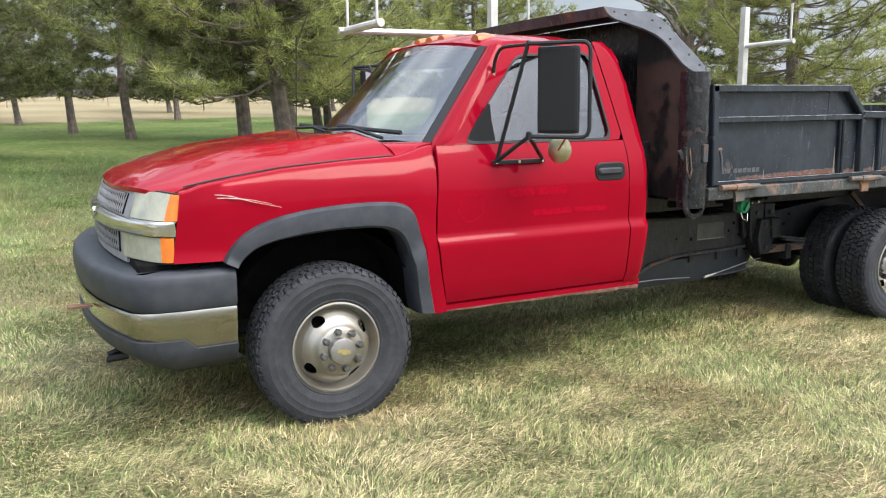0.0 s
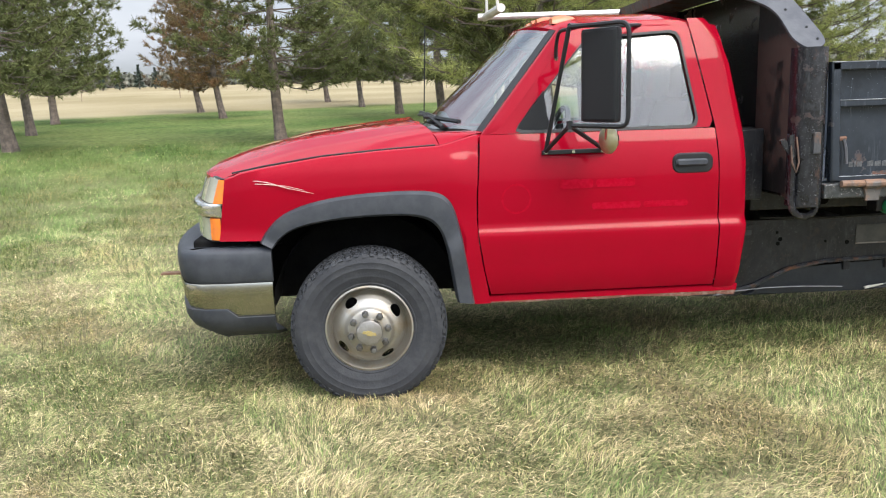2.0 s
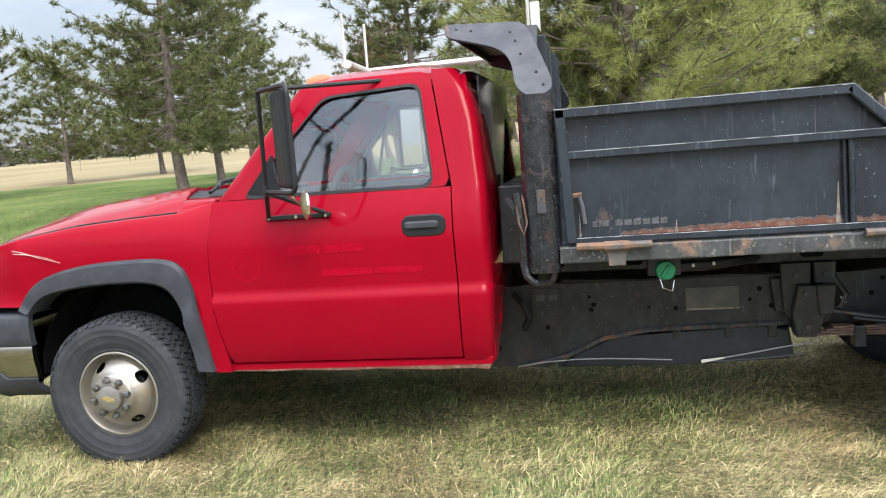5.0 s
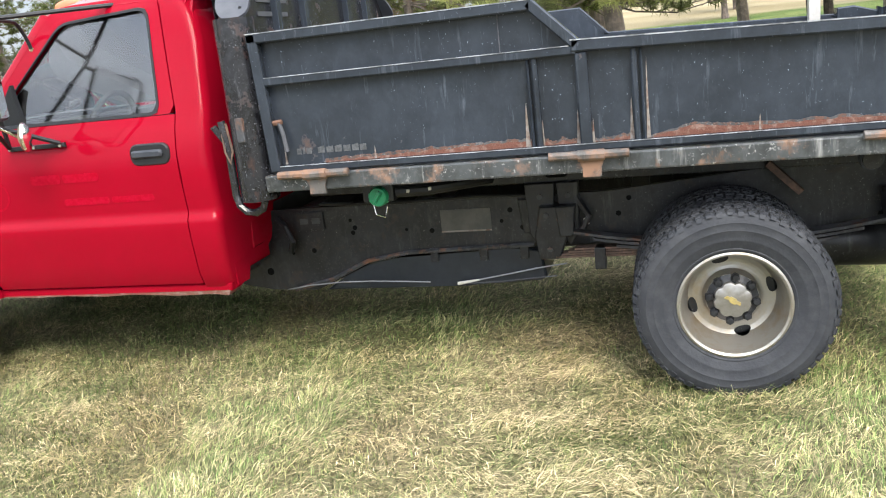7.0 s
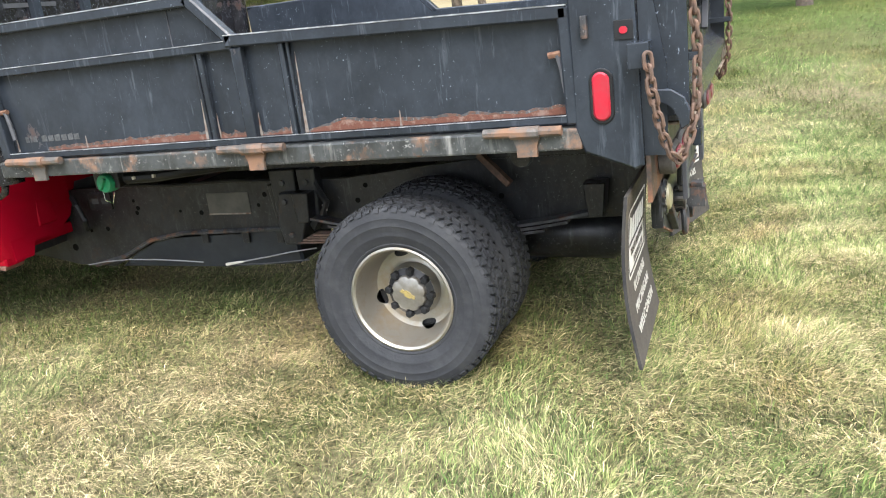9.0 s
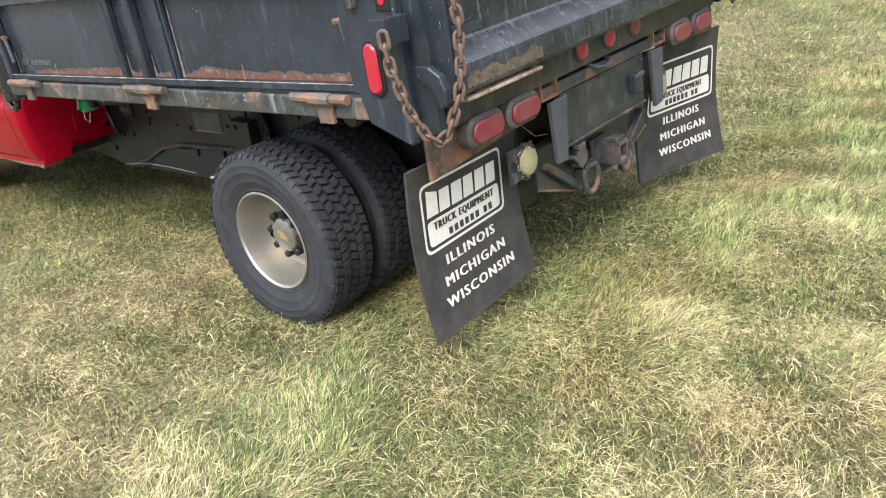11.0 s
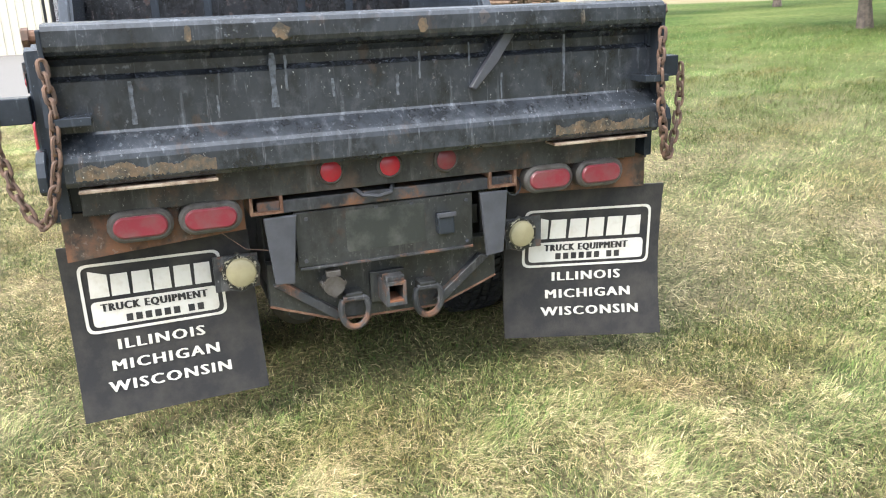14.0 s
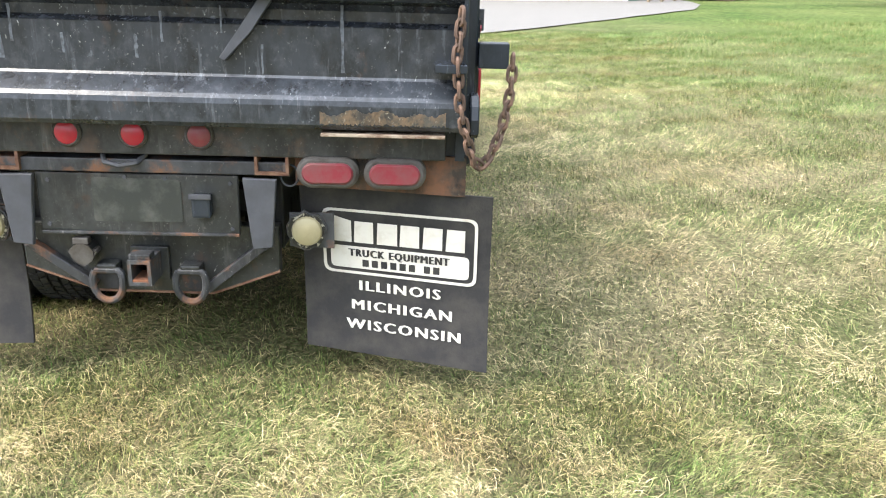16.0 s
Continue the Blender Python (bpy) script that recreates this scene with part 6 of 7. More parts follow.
        upright = part("upright_bracket", slab([(3.19, 0.725), (3.27, 0.725), (3.29, 0.57), (3.21, 0.56)], "y", s * 0.436, s * 0.47, 0.004), CHASSIS, truck)
        part("axle_strap", tube([(3.45, s * 0.47, 0.80), (3.47, s * 0.49, 0.72), (3.52, s * 0.50, 0.64), (3.49, s * 0.50, 0.58)], 0.016, 6), CHASSIS, upright)
        part("air_hose", tube([(1.95, s * 0.47, 0.70), (2.0, s * 0.5, 0.66), (2.03, s * 0.5, 0.58), (2.0, s * 0.47, 0.52)], 0.016, 7), TRIM, upright)
        part("wire_loom", tube([(2.2, s * 0.48, 0.76), (2.6, s * 0.475, 0.745), (3.0, s * 0.48, 0.755), (3.35, s * 0.475, 0.74)], 0.010, 6), TRIM, upright)
        fitting = part("lamp_plug", tube([(4.60, s * 0.86, 0.895), (4.60, s * 0.93, 0.89)], 0.036, 10), CHASSIS, truck, "round black plug under the bed")
        part("plug_collar", tube([(4.60, s * 0.90, 0.893), (4.60, s * 0.915, 0.893)], 0.044, 10), PLASTIC, fitting)
    part("grounding_clip", box(3.495, 3.52, -0.505, -0.50, 0.60, 0.63, 0.002), WHITE_PRINT, truck, "small white cable clip")
    part("wire_coil", tube([(5.09, 0.483 + 0.03 * math.cos(t), 0.83 + 0.036 * math.sin(t)) for t in np.linspace(0, 2 * math.pi, 15)], 0.0035, 5), PLASTIC, truck, "small coil of grey wire")
    part("loose_wire", tube([(5.08, -0.60, 0.80), (5.09, -0.51, 0.72), (5.08, -0.42, 0.70)], 0.0016, 4), CHAIN_RUST, truck, "thin loose lamp wire")
    part("rear_axle", tube([(4.10, -0.75, 0.372), (4.10, -0.2, 0.372), (4.10, -0.14, 0.372), (4.10, 0.14, 0.372), (4.10, 0.2, 0.372), (4.10, 0.75, 0.372)], [0.05, 0.05, 0.15, 0.15, 0.05, 0.05], 14), CHASSIS, truck)
    part("front_axle", tube([(0.0, -0.78, 0.372), (0, 0.78, 0.372)], 0.05, 10), CHASSIS, truck)
    part("driveshaft", tube([(1.6, 0.0, 0.45), (4.0, 0.0, 0.40)], 0.045, 10), CHASSIS, truck)
    part("gearbox", tube([(0.5, 0, 0.55), (1.0, 0, 0.52), (1.7, 0, 0.48)], [0.24, 0.20, 0.12], 12), CHASSIS, truck)
    part("floor_pan", box(0.55, 1.80, -0.80, 0.80, 0.445, 0.50, 0.01), CHASSIS, truck)
    for x in (2.1, 2.7, 3.3, 3.75, 4.5, 4.9):
        part("crossmember", box(x - 0.04, x + 0.04, -0.40, 0.40, 0.66, 0.74, 0.006), CHASSIS, truck)
    for x in np.linspace(2.4, 4.95, 9):
        part("bed_crossmember", box(x - 0.025, x + 0.025, -1.0, 1.0, 0.925, 0.985, 0.003), CHASSIS, truck)
    pump = part("pump_box", box(1.945, 2.075, -0.76, 0.76, 0.90, 1.27, 0.01), CHASSIS, truck, "black box between cab and bed")
    for y in (-0.6, 0.0, 0.6):
        part("box_strap", box(1.941, 2.079, y - 0.02, y + 0.02, 0.898, 1.274, 0.002), TRIM, pump)
    # long black tank shield under the rail
    shield = [(2.15, 0.298), (2.9, 0.30), (3.27, 0.315), (3.30, 0.335), (3.28, 0.47), (3.1, 0.49), (2.50, 0.48), (2.40, 0.44), (2.25, 0.36)]
    tank = part("fuel_tank", slab(shield, "y", -0.435, -0.10, 0.012), TANK, truck, "long black fuel tank")
    part("tank_strap", tube([(1.98, -0.445, 0.31), (2.2, -0.447, 0.36), (2.40, -0.447, 0.45), (2.62, -0.447, 0.485), (3.25, -0.447, 0.50)], 0.012, 6), RUSTY_BLACK, tank)
    for x in (2.75, 3.0, 3.2):
        part("tank_lug", box(x - 0.02, x + 0.02, -0.452, -0.435, 0.43, 0.50, 0.004), CHASSIS, tank)
    part("brake_cable", tube([(1.95, -0.47, 0.318), (2.08, -0.472, 0.338), (2.25, -0.473, 0.350), (2.42, -0.472, 0.350), (2.58, -0.470, 0.343), (2.72, -0.466, 0.334)], 0.0034, 5), GREY_FRAME, tank, "thin pale brake cable")
    part("cable_joiner", tube([(2.86, -0.462, 0.320), (2.89, -0.462, 0.325), (2.97, -0.462, 0.337)], [0.009, 0.008, 0.0045], 8), WHITE_PRINT, tank, "white end of the cable")
    part("upper_cable", tube([(2.96, -0.462, 0.336), (3.12, -0.462, 0.362), (3.25, -0.461, 0.385), (3.40, -0.46, 0.405)], 0.0036, 5), GREY_FRAME, tank, "thin pale brake cable")
    part("lower_cable", tube([(2.86, -0.462, 0.318), (3.1, -0.462, 0.326), (3.35, -0.46, 0.345)], 0.0034, 5), GREY_PLATE, tank, "thin dark cable")
    part("exhaust_box", tube([(4.30, -0.30, 0.43), (4.38, -0.30, 0.43), (4.80, -0.30, 0.42), (4.88, -0.30, 0.42)], [0.07, 0.115, 0.115, 0.07], 20), CHASSIS, truck, "black exhaust silencer", smooth=True)
    neck = part("filler_bracket", box(2.60, 2.74, -0.93, -0.84, 0.84, 0.935, 0.006), CHASSIS, truck)
    part("filler_hose", tube([(2.73, -0.88, 0.872), (2.86, -0.85, 0.868), (3.0, -0.78, 0.872), (3.1, -0.62, 0.86)], 0.026, 10), TRIM, neck, smooth=True)
    # two small white boxes beside the filler hose
    for x, y in ((2.795, -0.893), (2.885, -0.867)):
        part("pale_dot", box(x - 0.006, x + 0.006, y - 0.008, y + 0.006, 0.868, 0.882, 0.002), WHITE_PRINT, neck, "small pale dot")
    cap = revolve([(0.0, -0.03), (0.038, -0.03), (0.044, -0.02), (0.044, 0.03), (0.03, 0.08)], 20)
    bmesh.ops.translate(cap, verts=cap.verts, vec=(2.674, -0.925, 0.866))
    green = part("filler_cap", cap, GREEN, truck, "bright green fuel filler cap", smooth=True)
    bar = box(2.645, 2.703, -0.972, -0.953, 0.858, 0.874, 0.005)
    bmesh.ops.rotate(bar, verts=bar.verts, cent=(2.674, -0.96, 0.866), matrix=Matrix.Rotation(radians(-55), 3, "Y"))
    part("cap_grip", bar, GREEN, green)
    part("cap_wire", tube([(2.65, -0.94, 0.83), (2.66, -0.95, 0.79), (2.70, -0.95, 0.775), (2.71, -0.94, 0.82)], 0.003, 5), CHROME, green)
    part("paint_chip", box(3.40, 3.428, -0.512, -0.508, 0.55, 0.57), WHITE_PRINT, truck, "pale paint chip")


RAIL_PLATE = material("dusty_label_plate", (0.070, 0.068, 0.058), 0.55, noise_scale=11, color2=(0.045, 0.045, 0.040), bump=0.06, bump_scale=70)
GREEN = material("green_plastic", (0.01, 0.24, 0.10), 0.4, noise_scale=40, color2=(0.015, 0.19, 0.085))
bed = make_bed()
make_rear(bed)
make_flap([(5.0, -1.098, 0.775), (4.985, -0.487, 0.765), (5.02, -1.098, 0.155), (5.0, -0.47, 0.165)], 0.60, 0.65, (0.08, 0.83), (0.105, 0.51), "black rubber mud flap with white lettering, bent at the foot")
make_flap([(5.01, 0.50, 0.785), (5.075, 1.155, 0.765), (4.95, 0.505, 0.155), (5.09, 1.16, 0.12)], 0.63, 0.66, (0.11, 0.93), (0.13, 0.52), "black rubber mud flap with white lettering, hanging crooked")
make_chassis()


# ---- pines ----
NEEDLES = material("pine_needles", (0.098, 0.118, 0.046), 0.7, noise_scale=0.9, color2=(0.165, 0.172, 0.070), lo=0.35, hi=0.65, spec=0.2)
DRY_NEEDLES = material("dry_pine_needles", (0.13, 0.115, 0.055), 0.75, noise_scale=1.0, color2=(0.22, 0.125, 0.065), lo=0.35, hi=0.65, spec=0.2)


def vary_by_island(mat, low, high):
    """Lets every tuft differ a little in brightness."""
    n, l = mat.node_tree.nodes, mat.node_tree.links
    b = n["Principled BSDF"]
    source = b.inputs["Base Color"].links[0].from_socket
    geo = n.new("ShaderNodeNewGeometry")
    span = n.new("ShaderNodeMapRange")
    span.inputs["To Min"].default_value, span.inputs["To Max"].default_value = low, high
    hsv = n.new("ShaderNodeHueSaturation")
    l.new(geo.outputs["Random Per Island"], span.inputs["Value"])
    l.new(span.outputs["Result"], hsv.inputs["Value"])
    l.new(source, hsv.inputs["Color"])
    l.new(hsv.outputs["Color"], b.inputs["Base Color"])


LIGHT_NEEDLES = material("young_pine_needles", (0.25, 0.29, 0.095), 0.7, noise_scale=0.9, color2=(0.36, 0.37, 0.14), lo=0.35, hi=0.65, spec=0.2)


vary_by_island(NEEDLES, 0.55, 1.5)
vary_by_island(DRY_NEEDLES, 0.6, 1.4)
vary_by_island(LIGHT_NEEDLES, 0.5, 1.45)
let_light_through(LIGHT_NEEDLES, 0.4)
let_light_through(NEEDLES, 0.4)
let_light_through(DRY_NEEDLES, 0.4)


def sheet_mesh(name, verts, faces, mat):
    me = bpy.data.meshes.new(name)
    me.from_pydata(verts, [], faces)
    me.materials.append(mat)
    return me


def make_pine(seed, height, bare, spread, needles, tufts_per_m=29, blades=10, fine=0.13):
    """A pine at the origin: leaning trunk, whorls of limbs with twigs, and needle tufts."""
    rng = np.random.default_rng(seed)
    tree = empty("pine_tree")
    lean = rng.normal(0, 0.02, 2)
    spine = [Vector((lean[0] * z - 0.12 * min(z, 2.2) + 0.05 * math.sin(z * 0.9 + seed), lean[1] * z + 0.05 * math.cos(z * 0.7 + seed), z)) for z in np.linspace(-0.1, height, 14)]
    radii = [0.165 * (1 - 0.9 * k / 13) + (0.05 if k == 0 else 0) for k in range(14)]
    part("trunk", tube(spine, radii, 10), BARK, tree, "grey-brown furrowed trunk", smooth=True)
    limb_bm = bmesh.new()
    tv, tf = [], []

    def tuft(p, way, size):
        way = way / max(1e-6, np.linalg.norm(way))
        for _ in range(blades):
            d = way * 0.55 + rng.normal(0, 0.6, 3)
            d /= np.linalg.norm(d)
            side = np.cross(d, rng.normal(0, 1, 3))
            side /= max(1e-6, np.linalg.norm(side))
            q = p + d * size * rng.uniform(0.7, 1.2)
            w = size * fine
            i = len(tv)
            tv.extend([tuple(p - side * w * 0.5), tuple(p + side * w * 0.5), tuple(q)])
            tf.append((i, i + 1, i + 2))

    z = bare
    while z < height - 0.25:
        f = (z - bare) / (height - bare)
        reach = spread * (1 - f) ** 0.75 * (0.75 + 0.25 * min(1, f * 6)) + 0.25
        for k in range(int(rng.integers(5, 8))):
            a = rng.uniform(0, 2 * math.pi)
            length = reach * rng.uniform(0.55, 1.1)
            base = Vector((np.interp(z, [s.z for s in spine], [s.x for s in spine]), np.interp(z, [s.z for s in spine], [s.y for s in spine]), z))
            rise = rng.uniform(-0.12, 0.3) + 0.35 * f
            pts = [base + Vector((math.cos(a) * length * t, math.sin(a) * length * t, length * (rise * t - 0.12 * math.sin(math.pi * t)) + 0.12 * length * t * t)) for t in np.linspace(0, 1, 5)]
            r0 = 0.012 + 0.018 * length / max(spread, 0.1)
            tube(pts, [r0 * (1 - 0.8 * t) for t in np.linspace(0, 1, 5)], 4, limb_bm)
            arr = [np.array(p) for p in pts]
            twigs = max(4, int(length * 6.5))
            for j in range(twigs):
                t = rng.uniform(0.18, 1.0)
                seg = min(3, int(t * 4))
                p = arr[seg] + (arr[seg + 1] - arr[seg]) * (t * 4 - seg)
                ta = a + rng.uniform(-1.2, 1.2)
                tl = rng.uniform(0.2, 0.55) * (0.6 + 0.4 * length / spread)
                end = p + np.array([math.cos(ta) * tl, math.sin(ta) * tl, rng.uniform(0.0, 0.6) * tl])
                tube([Vector(p), Vector(end)], [0.008, 0.004], 3, limb_bm, False)
                for m in range(max(2, int(tl * tufts_per_m / 2.6))):
                    s = rng.uniform(0.35, 1.0)
                    tuft(p + (end - p) * s + rng.normal(0, 0.03, 3), end - p + np.array([0, 0, 0.12]), rng.uniform(0.15, 0.25))
        z += rng.uniform(0.22, 0.38)
    part("branchwork", limb_bm, BARK, tree, "bare grey limbs and twigs")
    me = sheet_mesh("crown", tv, tf, needles)
    crown = new("crown", me)
    crown.parent = tree
    crown["label"] = "open crown of long green needle tufts" if needles is not DRY_NEEDLES else "thin crown of browning needle tufts"
    return tree


TREES = [
    (-2.5, 18.2, 0), (2.7, 26.6, 1), (1.2, 32.4, 2), (-0.6, 42.3, 0), (-2.95, 50.0, 1), (7.7, 45.5, 2),
    (-6.7, 33.0, 3), (-9.3, 41.0, 3), (-9.4, 17.5, 1), (-11.7, 24.6, 2), (-13.8, 32.5, 0), (8.6, 23.4, 1),
    (9.05, 23.7, 2), (17.5, 47.0, 0), (-24.2, 27.6, 2), (-27.3, 37.6, 0), (-24.0, 42.1, 1), (3.3, 10.3, 4),
    (22.0, 58.0, 0), (9.4, 58.0, 1), (14.0, 33.0, 2), (6.1, 18.7, 4), (-25.0, 19.5, 1), (16.0, 26.0, 1),
    (12.5, 19.0, 4), (14.3, 8.1, 4), (21.0, 16.0, 1), (2.95, 11.6, 2),
]


def place_trees():
    kinds = [
        (make_pine(11, 8.2, 1.7, 3.5, NEEDLES), "tall pine with an open green crown on the lawn"),
        (make_pine(23, 8.8, 1.65, 3.7, NEEDLES), "broad pine with drooping lower limbs on the lawn"),
        (make_pine(37, 7.6, 1.75, 3.2, NEEDLES), "slim pine with a bare lower trunk on the lawn"),
        (make_pine(41, 6.6, 1.6, 2.9, DRY_NEEDLES), "browning pine with a thin crown"),
        (make_pine(57, 8.4, 1.75, 3.8, LIGHT_NEEDLES, 27, 20, 0.045), "yellow-green pine with wide low limbs on the lawn"),
    ]
    used = set()
    for n, (x, y, k) in enumerate(TREES):
        size = 1.0 + 0.05 * (n % 3)
        m = pose(x, y, float(ground_height(np.array(x), np.array(y))) - 0.03, 0, 0, 11 * (n % 5) - 22) @ Matrix.Scale(size, 4)
        if k in used:
            ob = copy_thing(kinds[k][0], m)
            ob.scale = (size, size, size)
        else:
            ob = kinds[k][0]
            ob.matrix_basis = m
            used.add(k)
        tagged(ob, kinds[k][1], "tree", group="pines on the lawn")


place_trees()


def make_bare_tree(seed, height, x, y, label):
    """A leafless broadleaf: trunk, forking limbs and fine twigs."""
    rng = random.Random(seed)
    tree = empty("bare_tree")
    part("trunk", tube([(0, 0, -0.1), (0.04, 0.02, height * 0.2), (0.0, 0.06, height * 0.42)], [0.26, 0.20, 0.16], 9), BARK, tree, smooth=True)
    limbs = bmesh.new()

    def grow(p, way, length, r, depth):
        mid = p + way * length * 0.5 + Vector([rng.gauss(0, 0.06) * length for _ in range(3)])
        end = p + way * length + Vector([rng.gauss(0, 0.1) * length for _ in range(3)])
        tube([p, mid, end], [r, r * 0.8, r * 0.6], 5 if depth < 2 else 3, limbs, False)
        if depth < 5:
            for _ in range(3 if depth < 3 else 2):
                turn = Vector([rng.gauss(0, 0.55) for _ in range(3)])
                turn.z += 0.12
                grow(mid.lerp(end, rng.uniform(0.3, 1.0)), (way + turn).normalized(), length * rng.uniform(0.6, 0.8), r * 0.6, depth + 1)

    for k in range(4):
        a = k * 1.6 + rng.uniform(-0.4, 0.4)
        grow(Vector((0, 0.05, height * (0.34 + 0.03 * k))), Vector((math.cos(a) * 0.7, math.sin(a) * 0.7, 0.7)).normalized(), height * 0.26, 0.09, 0)
    part("branchwork", limbs, BARK, tree, "bare forking branches")
    tree.location = (x, y, float(ground_height(np.array(x), np.array(y))) - 0.03)
    tagged(tree, label, "tree")


make_bare_tree(3, 8.5, 18.5, 15.8, "leafless broadleaf tree with forking grey limbs")
make_bare_tree(9, 7.5, 24.0, 10.6, "slender leafless tree at the field edge")


# ---- mirrors, rack, inside of the cab ----
def make_mirror(s):
    def p(x, y, z):
        return (x, s * y, z)

    bracket = part("mirror_bracket", slab([(0.868, 1.188), (1.185, 1.190), (1.185, 1.212), (0.868, 1.210)], "y", s * 0.945, s * 0.962, 0.003), TRIM, truck, "black tubular tow mirror bracket")
    for x in (0.885, 1.02, 1.165):
        part("bracket_bolt", tube([p(x, 0.962, 1.20), p(x, 0.970, 1.20)], 0.009, 6), CHROME, bracket)
    part("front_stay", tube([p(0.885, 0.965, 1.205), p(0.962, 1.127, 1.772)], 0.0105, 7), TRIM, bracket)
    part("lower_stay", tube([p(0.885, 0.965, 1.205), p(0.960, 1.142, 1.332)], 0.0105, 7), TRIM, bracket)
    part("rear_stay", tube([p(1.165, 0.962, 1.21), p(0.965, 1.142, 1.328)], 0.0105, 7), TRIM, bracket)
    part("knob", tube([p(0.960, 1.144, 1.315), p(0.960, 1.144, 1.355)], 0.016, 8), TRIM, bracket)
    frame_line = bent([p(0.962, 1.127, 1.772), p(1.175, 1.335, 1.775), p(1.175, 1.335, 1.325), p(0.960, 1.144, 1.332)], 0.05, 5)
    part("mirror_hoop", tube(frame_line, 0.0105, 7), TRIM, bracket)
    part("roof_stay", tube([p(0.962, 1.127, 1.778), p(1.455, 0.690, 1.806)], 0.0105, 7), TRIM, bracket)
    part("stay_foot", tube([p(1.44, 0.70, 1.800), p(1.475, 0.672, 1.802)], 0.016, 6), CHROME, bracket)
    clip = bent([p(1.03, 1.066, 1.778), p(0.975, 0.85, 1.775), p(0.972, 0.80, 1.70), p(0.976, 0.787, 1.648)], 0.04, 4)
    part("pillar_stay", tube(clip, 0.009, 7), TRIM, bracket)
    part("stay_foot", tube([p(0.976, 0.787, 1.655), p(0.978, 0.775, 1.632)], 0.014, 6), CHROME, bracket)
    head_bm = box(-0.105, 0.105, -0.022, 0.022, -0.208, 0.208, 0.016)
    bmesh.ops.transform(head_bm, matrix=Matrix.Translation(p(1.088, 1.205, 1.552)) @ Matrix.Rotation(s * radians(57), 4, "Z"), verts=head_bm.verts)
    head = part("mirror_head", head_bm, TRIM, bracket, "tall black mirror back")
    pane = box(-0.095, 0.095, -0.003, 0.003, -0.195, 0.195)
    n = Matrix.Rotation(s * radians(57), 3, "Z") @ Vector((0, -s * 1, 0))
    n = n if n.x > 0 else -n
    bmesh.ops.transform(pane, matrix=Matrix.Translation(Vector(p(1.088, 1.205, 1.552)) + n * 0.021) @ Matrix.Rotation(s * radians(57), 4, "Z"), verts=pane.verts)
    part("mirror_pane", pane, MIRROR, bracket, "mirror glass")
    dish = revolve([(0.066, 0.0), (0.062, -0.010), (0.04, -0.018), (0.0, -0.022)], 24)
    bmesh.ops.transform(dish, matrix=Matrix.Translation(p(1.142, 1.145, 1.262)) @ Matrix.Rotation(radians(90 - s * 25), 4, "Z"), verts=dish.verts)
    part("convex_mirror", dish, MIRROR, bracket, "round convex mirror", smooth=True)
    back = revolve([(0.067, 0.002), (0.055, 0.012), (0.03, 0.022), (0.0, 0.024)], 24)
    bmesh.ops.transform(back, matrix=Matrix.Translation(p(1.142, 1.145, 1.262)) @ Matrix.Rotation(radians(90 - s * 25), 4, "Z"), verts=back.verts)
    part("convex_back", back, MIRROR_BACK, bracket, "tarnished convex mirror back", smooth=True)
    part("convex_stem", tube([p(1.125, 1.16, 1.262), p(1.10, 1.26, 1.332)], 0.006, 6), CHROME, bracket)


MIRROR_BACK = material("zinc_plated_back", (0.42, 0.40, 0.25), 0.38, metal=0.85, noise_scale=22, color2=(0.5, 0.47, 0.33))
ALUMINIUM = material("aluminium_tube", (0.62, 0.61, 0.58), 0.45, metal=0.55, noise_scale=7, color2=(0.5, 0.48, 0.45), bump=0.05, bump_scale=40)


def make_rack():
    z = 2.02
    pipe = part("ladder_rack", tube([(0.82, 1.02, z), (1.45, 1.005, z + 0.004), (2.06, 0.99, z + 0.01)], 0.024, 10), ALUMINIUM, truck, "pale aluminium ladder rack on the far side", smooth=True)
    for x in (0.87, 2.03, 4.72):
        part("rack_arm", tube([(x, 1.04, z - 0.002), (x + 0.03, 0.47, z + 0.006)], 0.028 if x < 1 else 0.022, 10), ALUMINIUM, pipe, smooth=True)
        for y in (0.49, 1.0):
            part("rack_upright", tube([(x + 0.01, y, z), (x + 0.01, y, z + 0.32)], 0.010, 6), ALUMINIUM, pipe)
    for x, base in ((2.05, 1.02), (4.72, 1.0)):
        part("rack_post", box(x - 0.03, x + 0.03, 0.96, 1.02, base, 2.36, 0.004), ALUMINIUM, pipe)


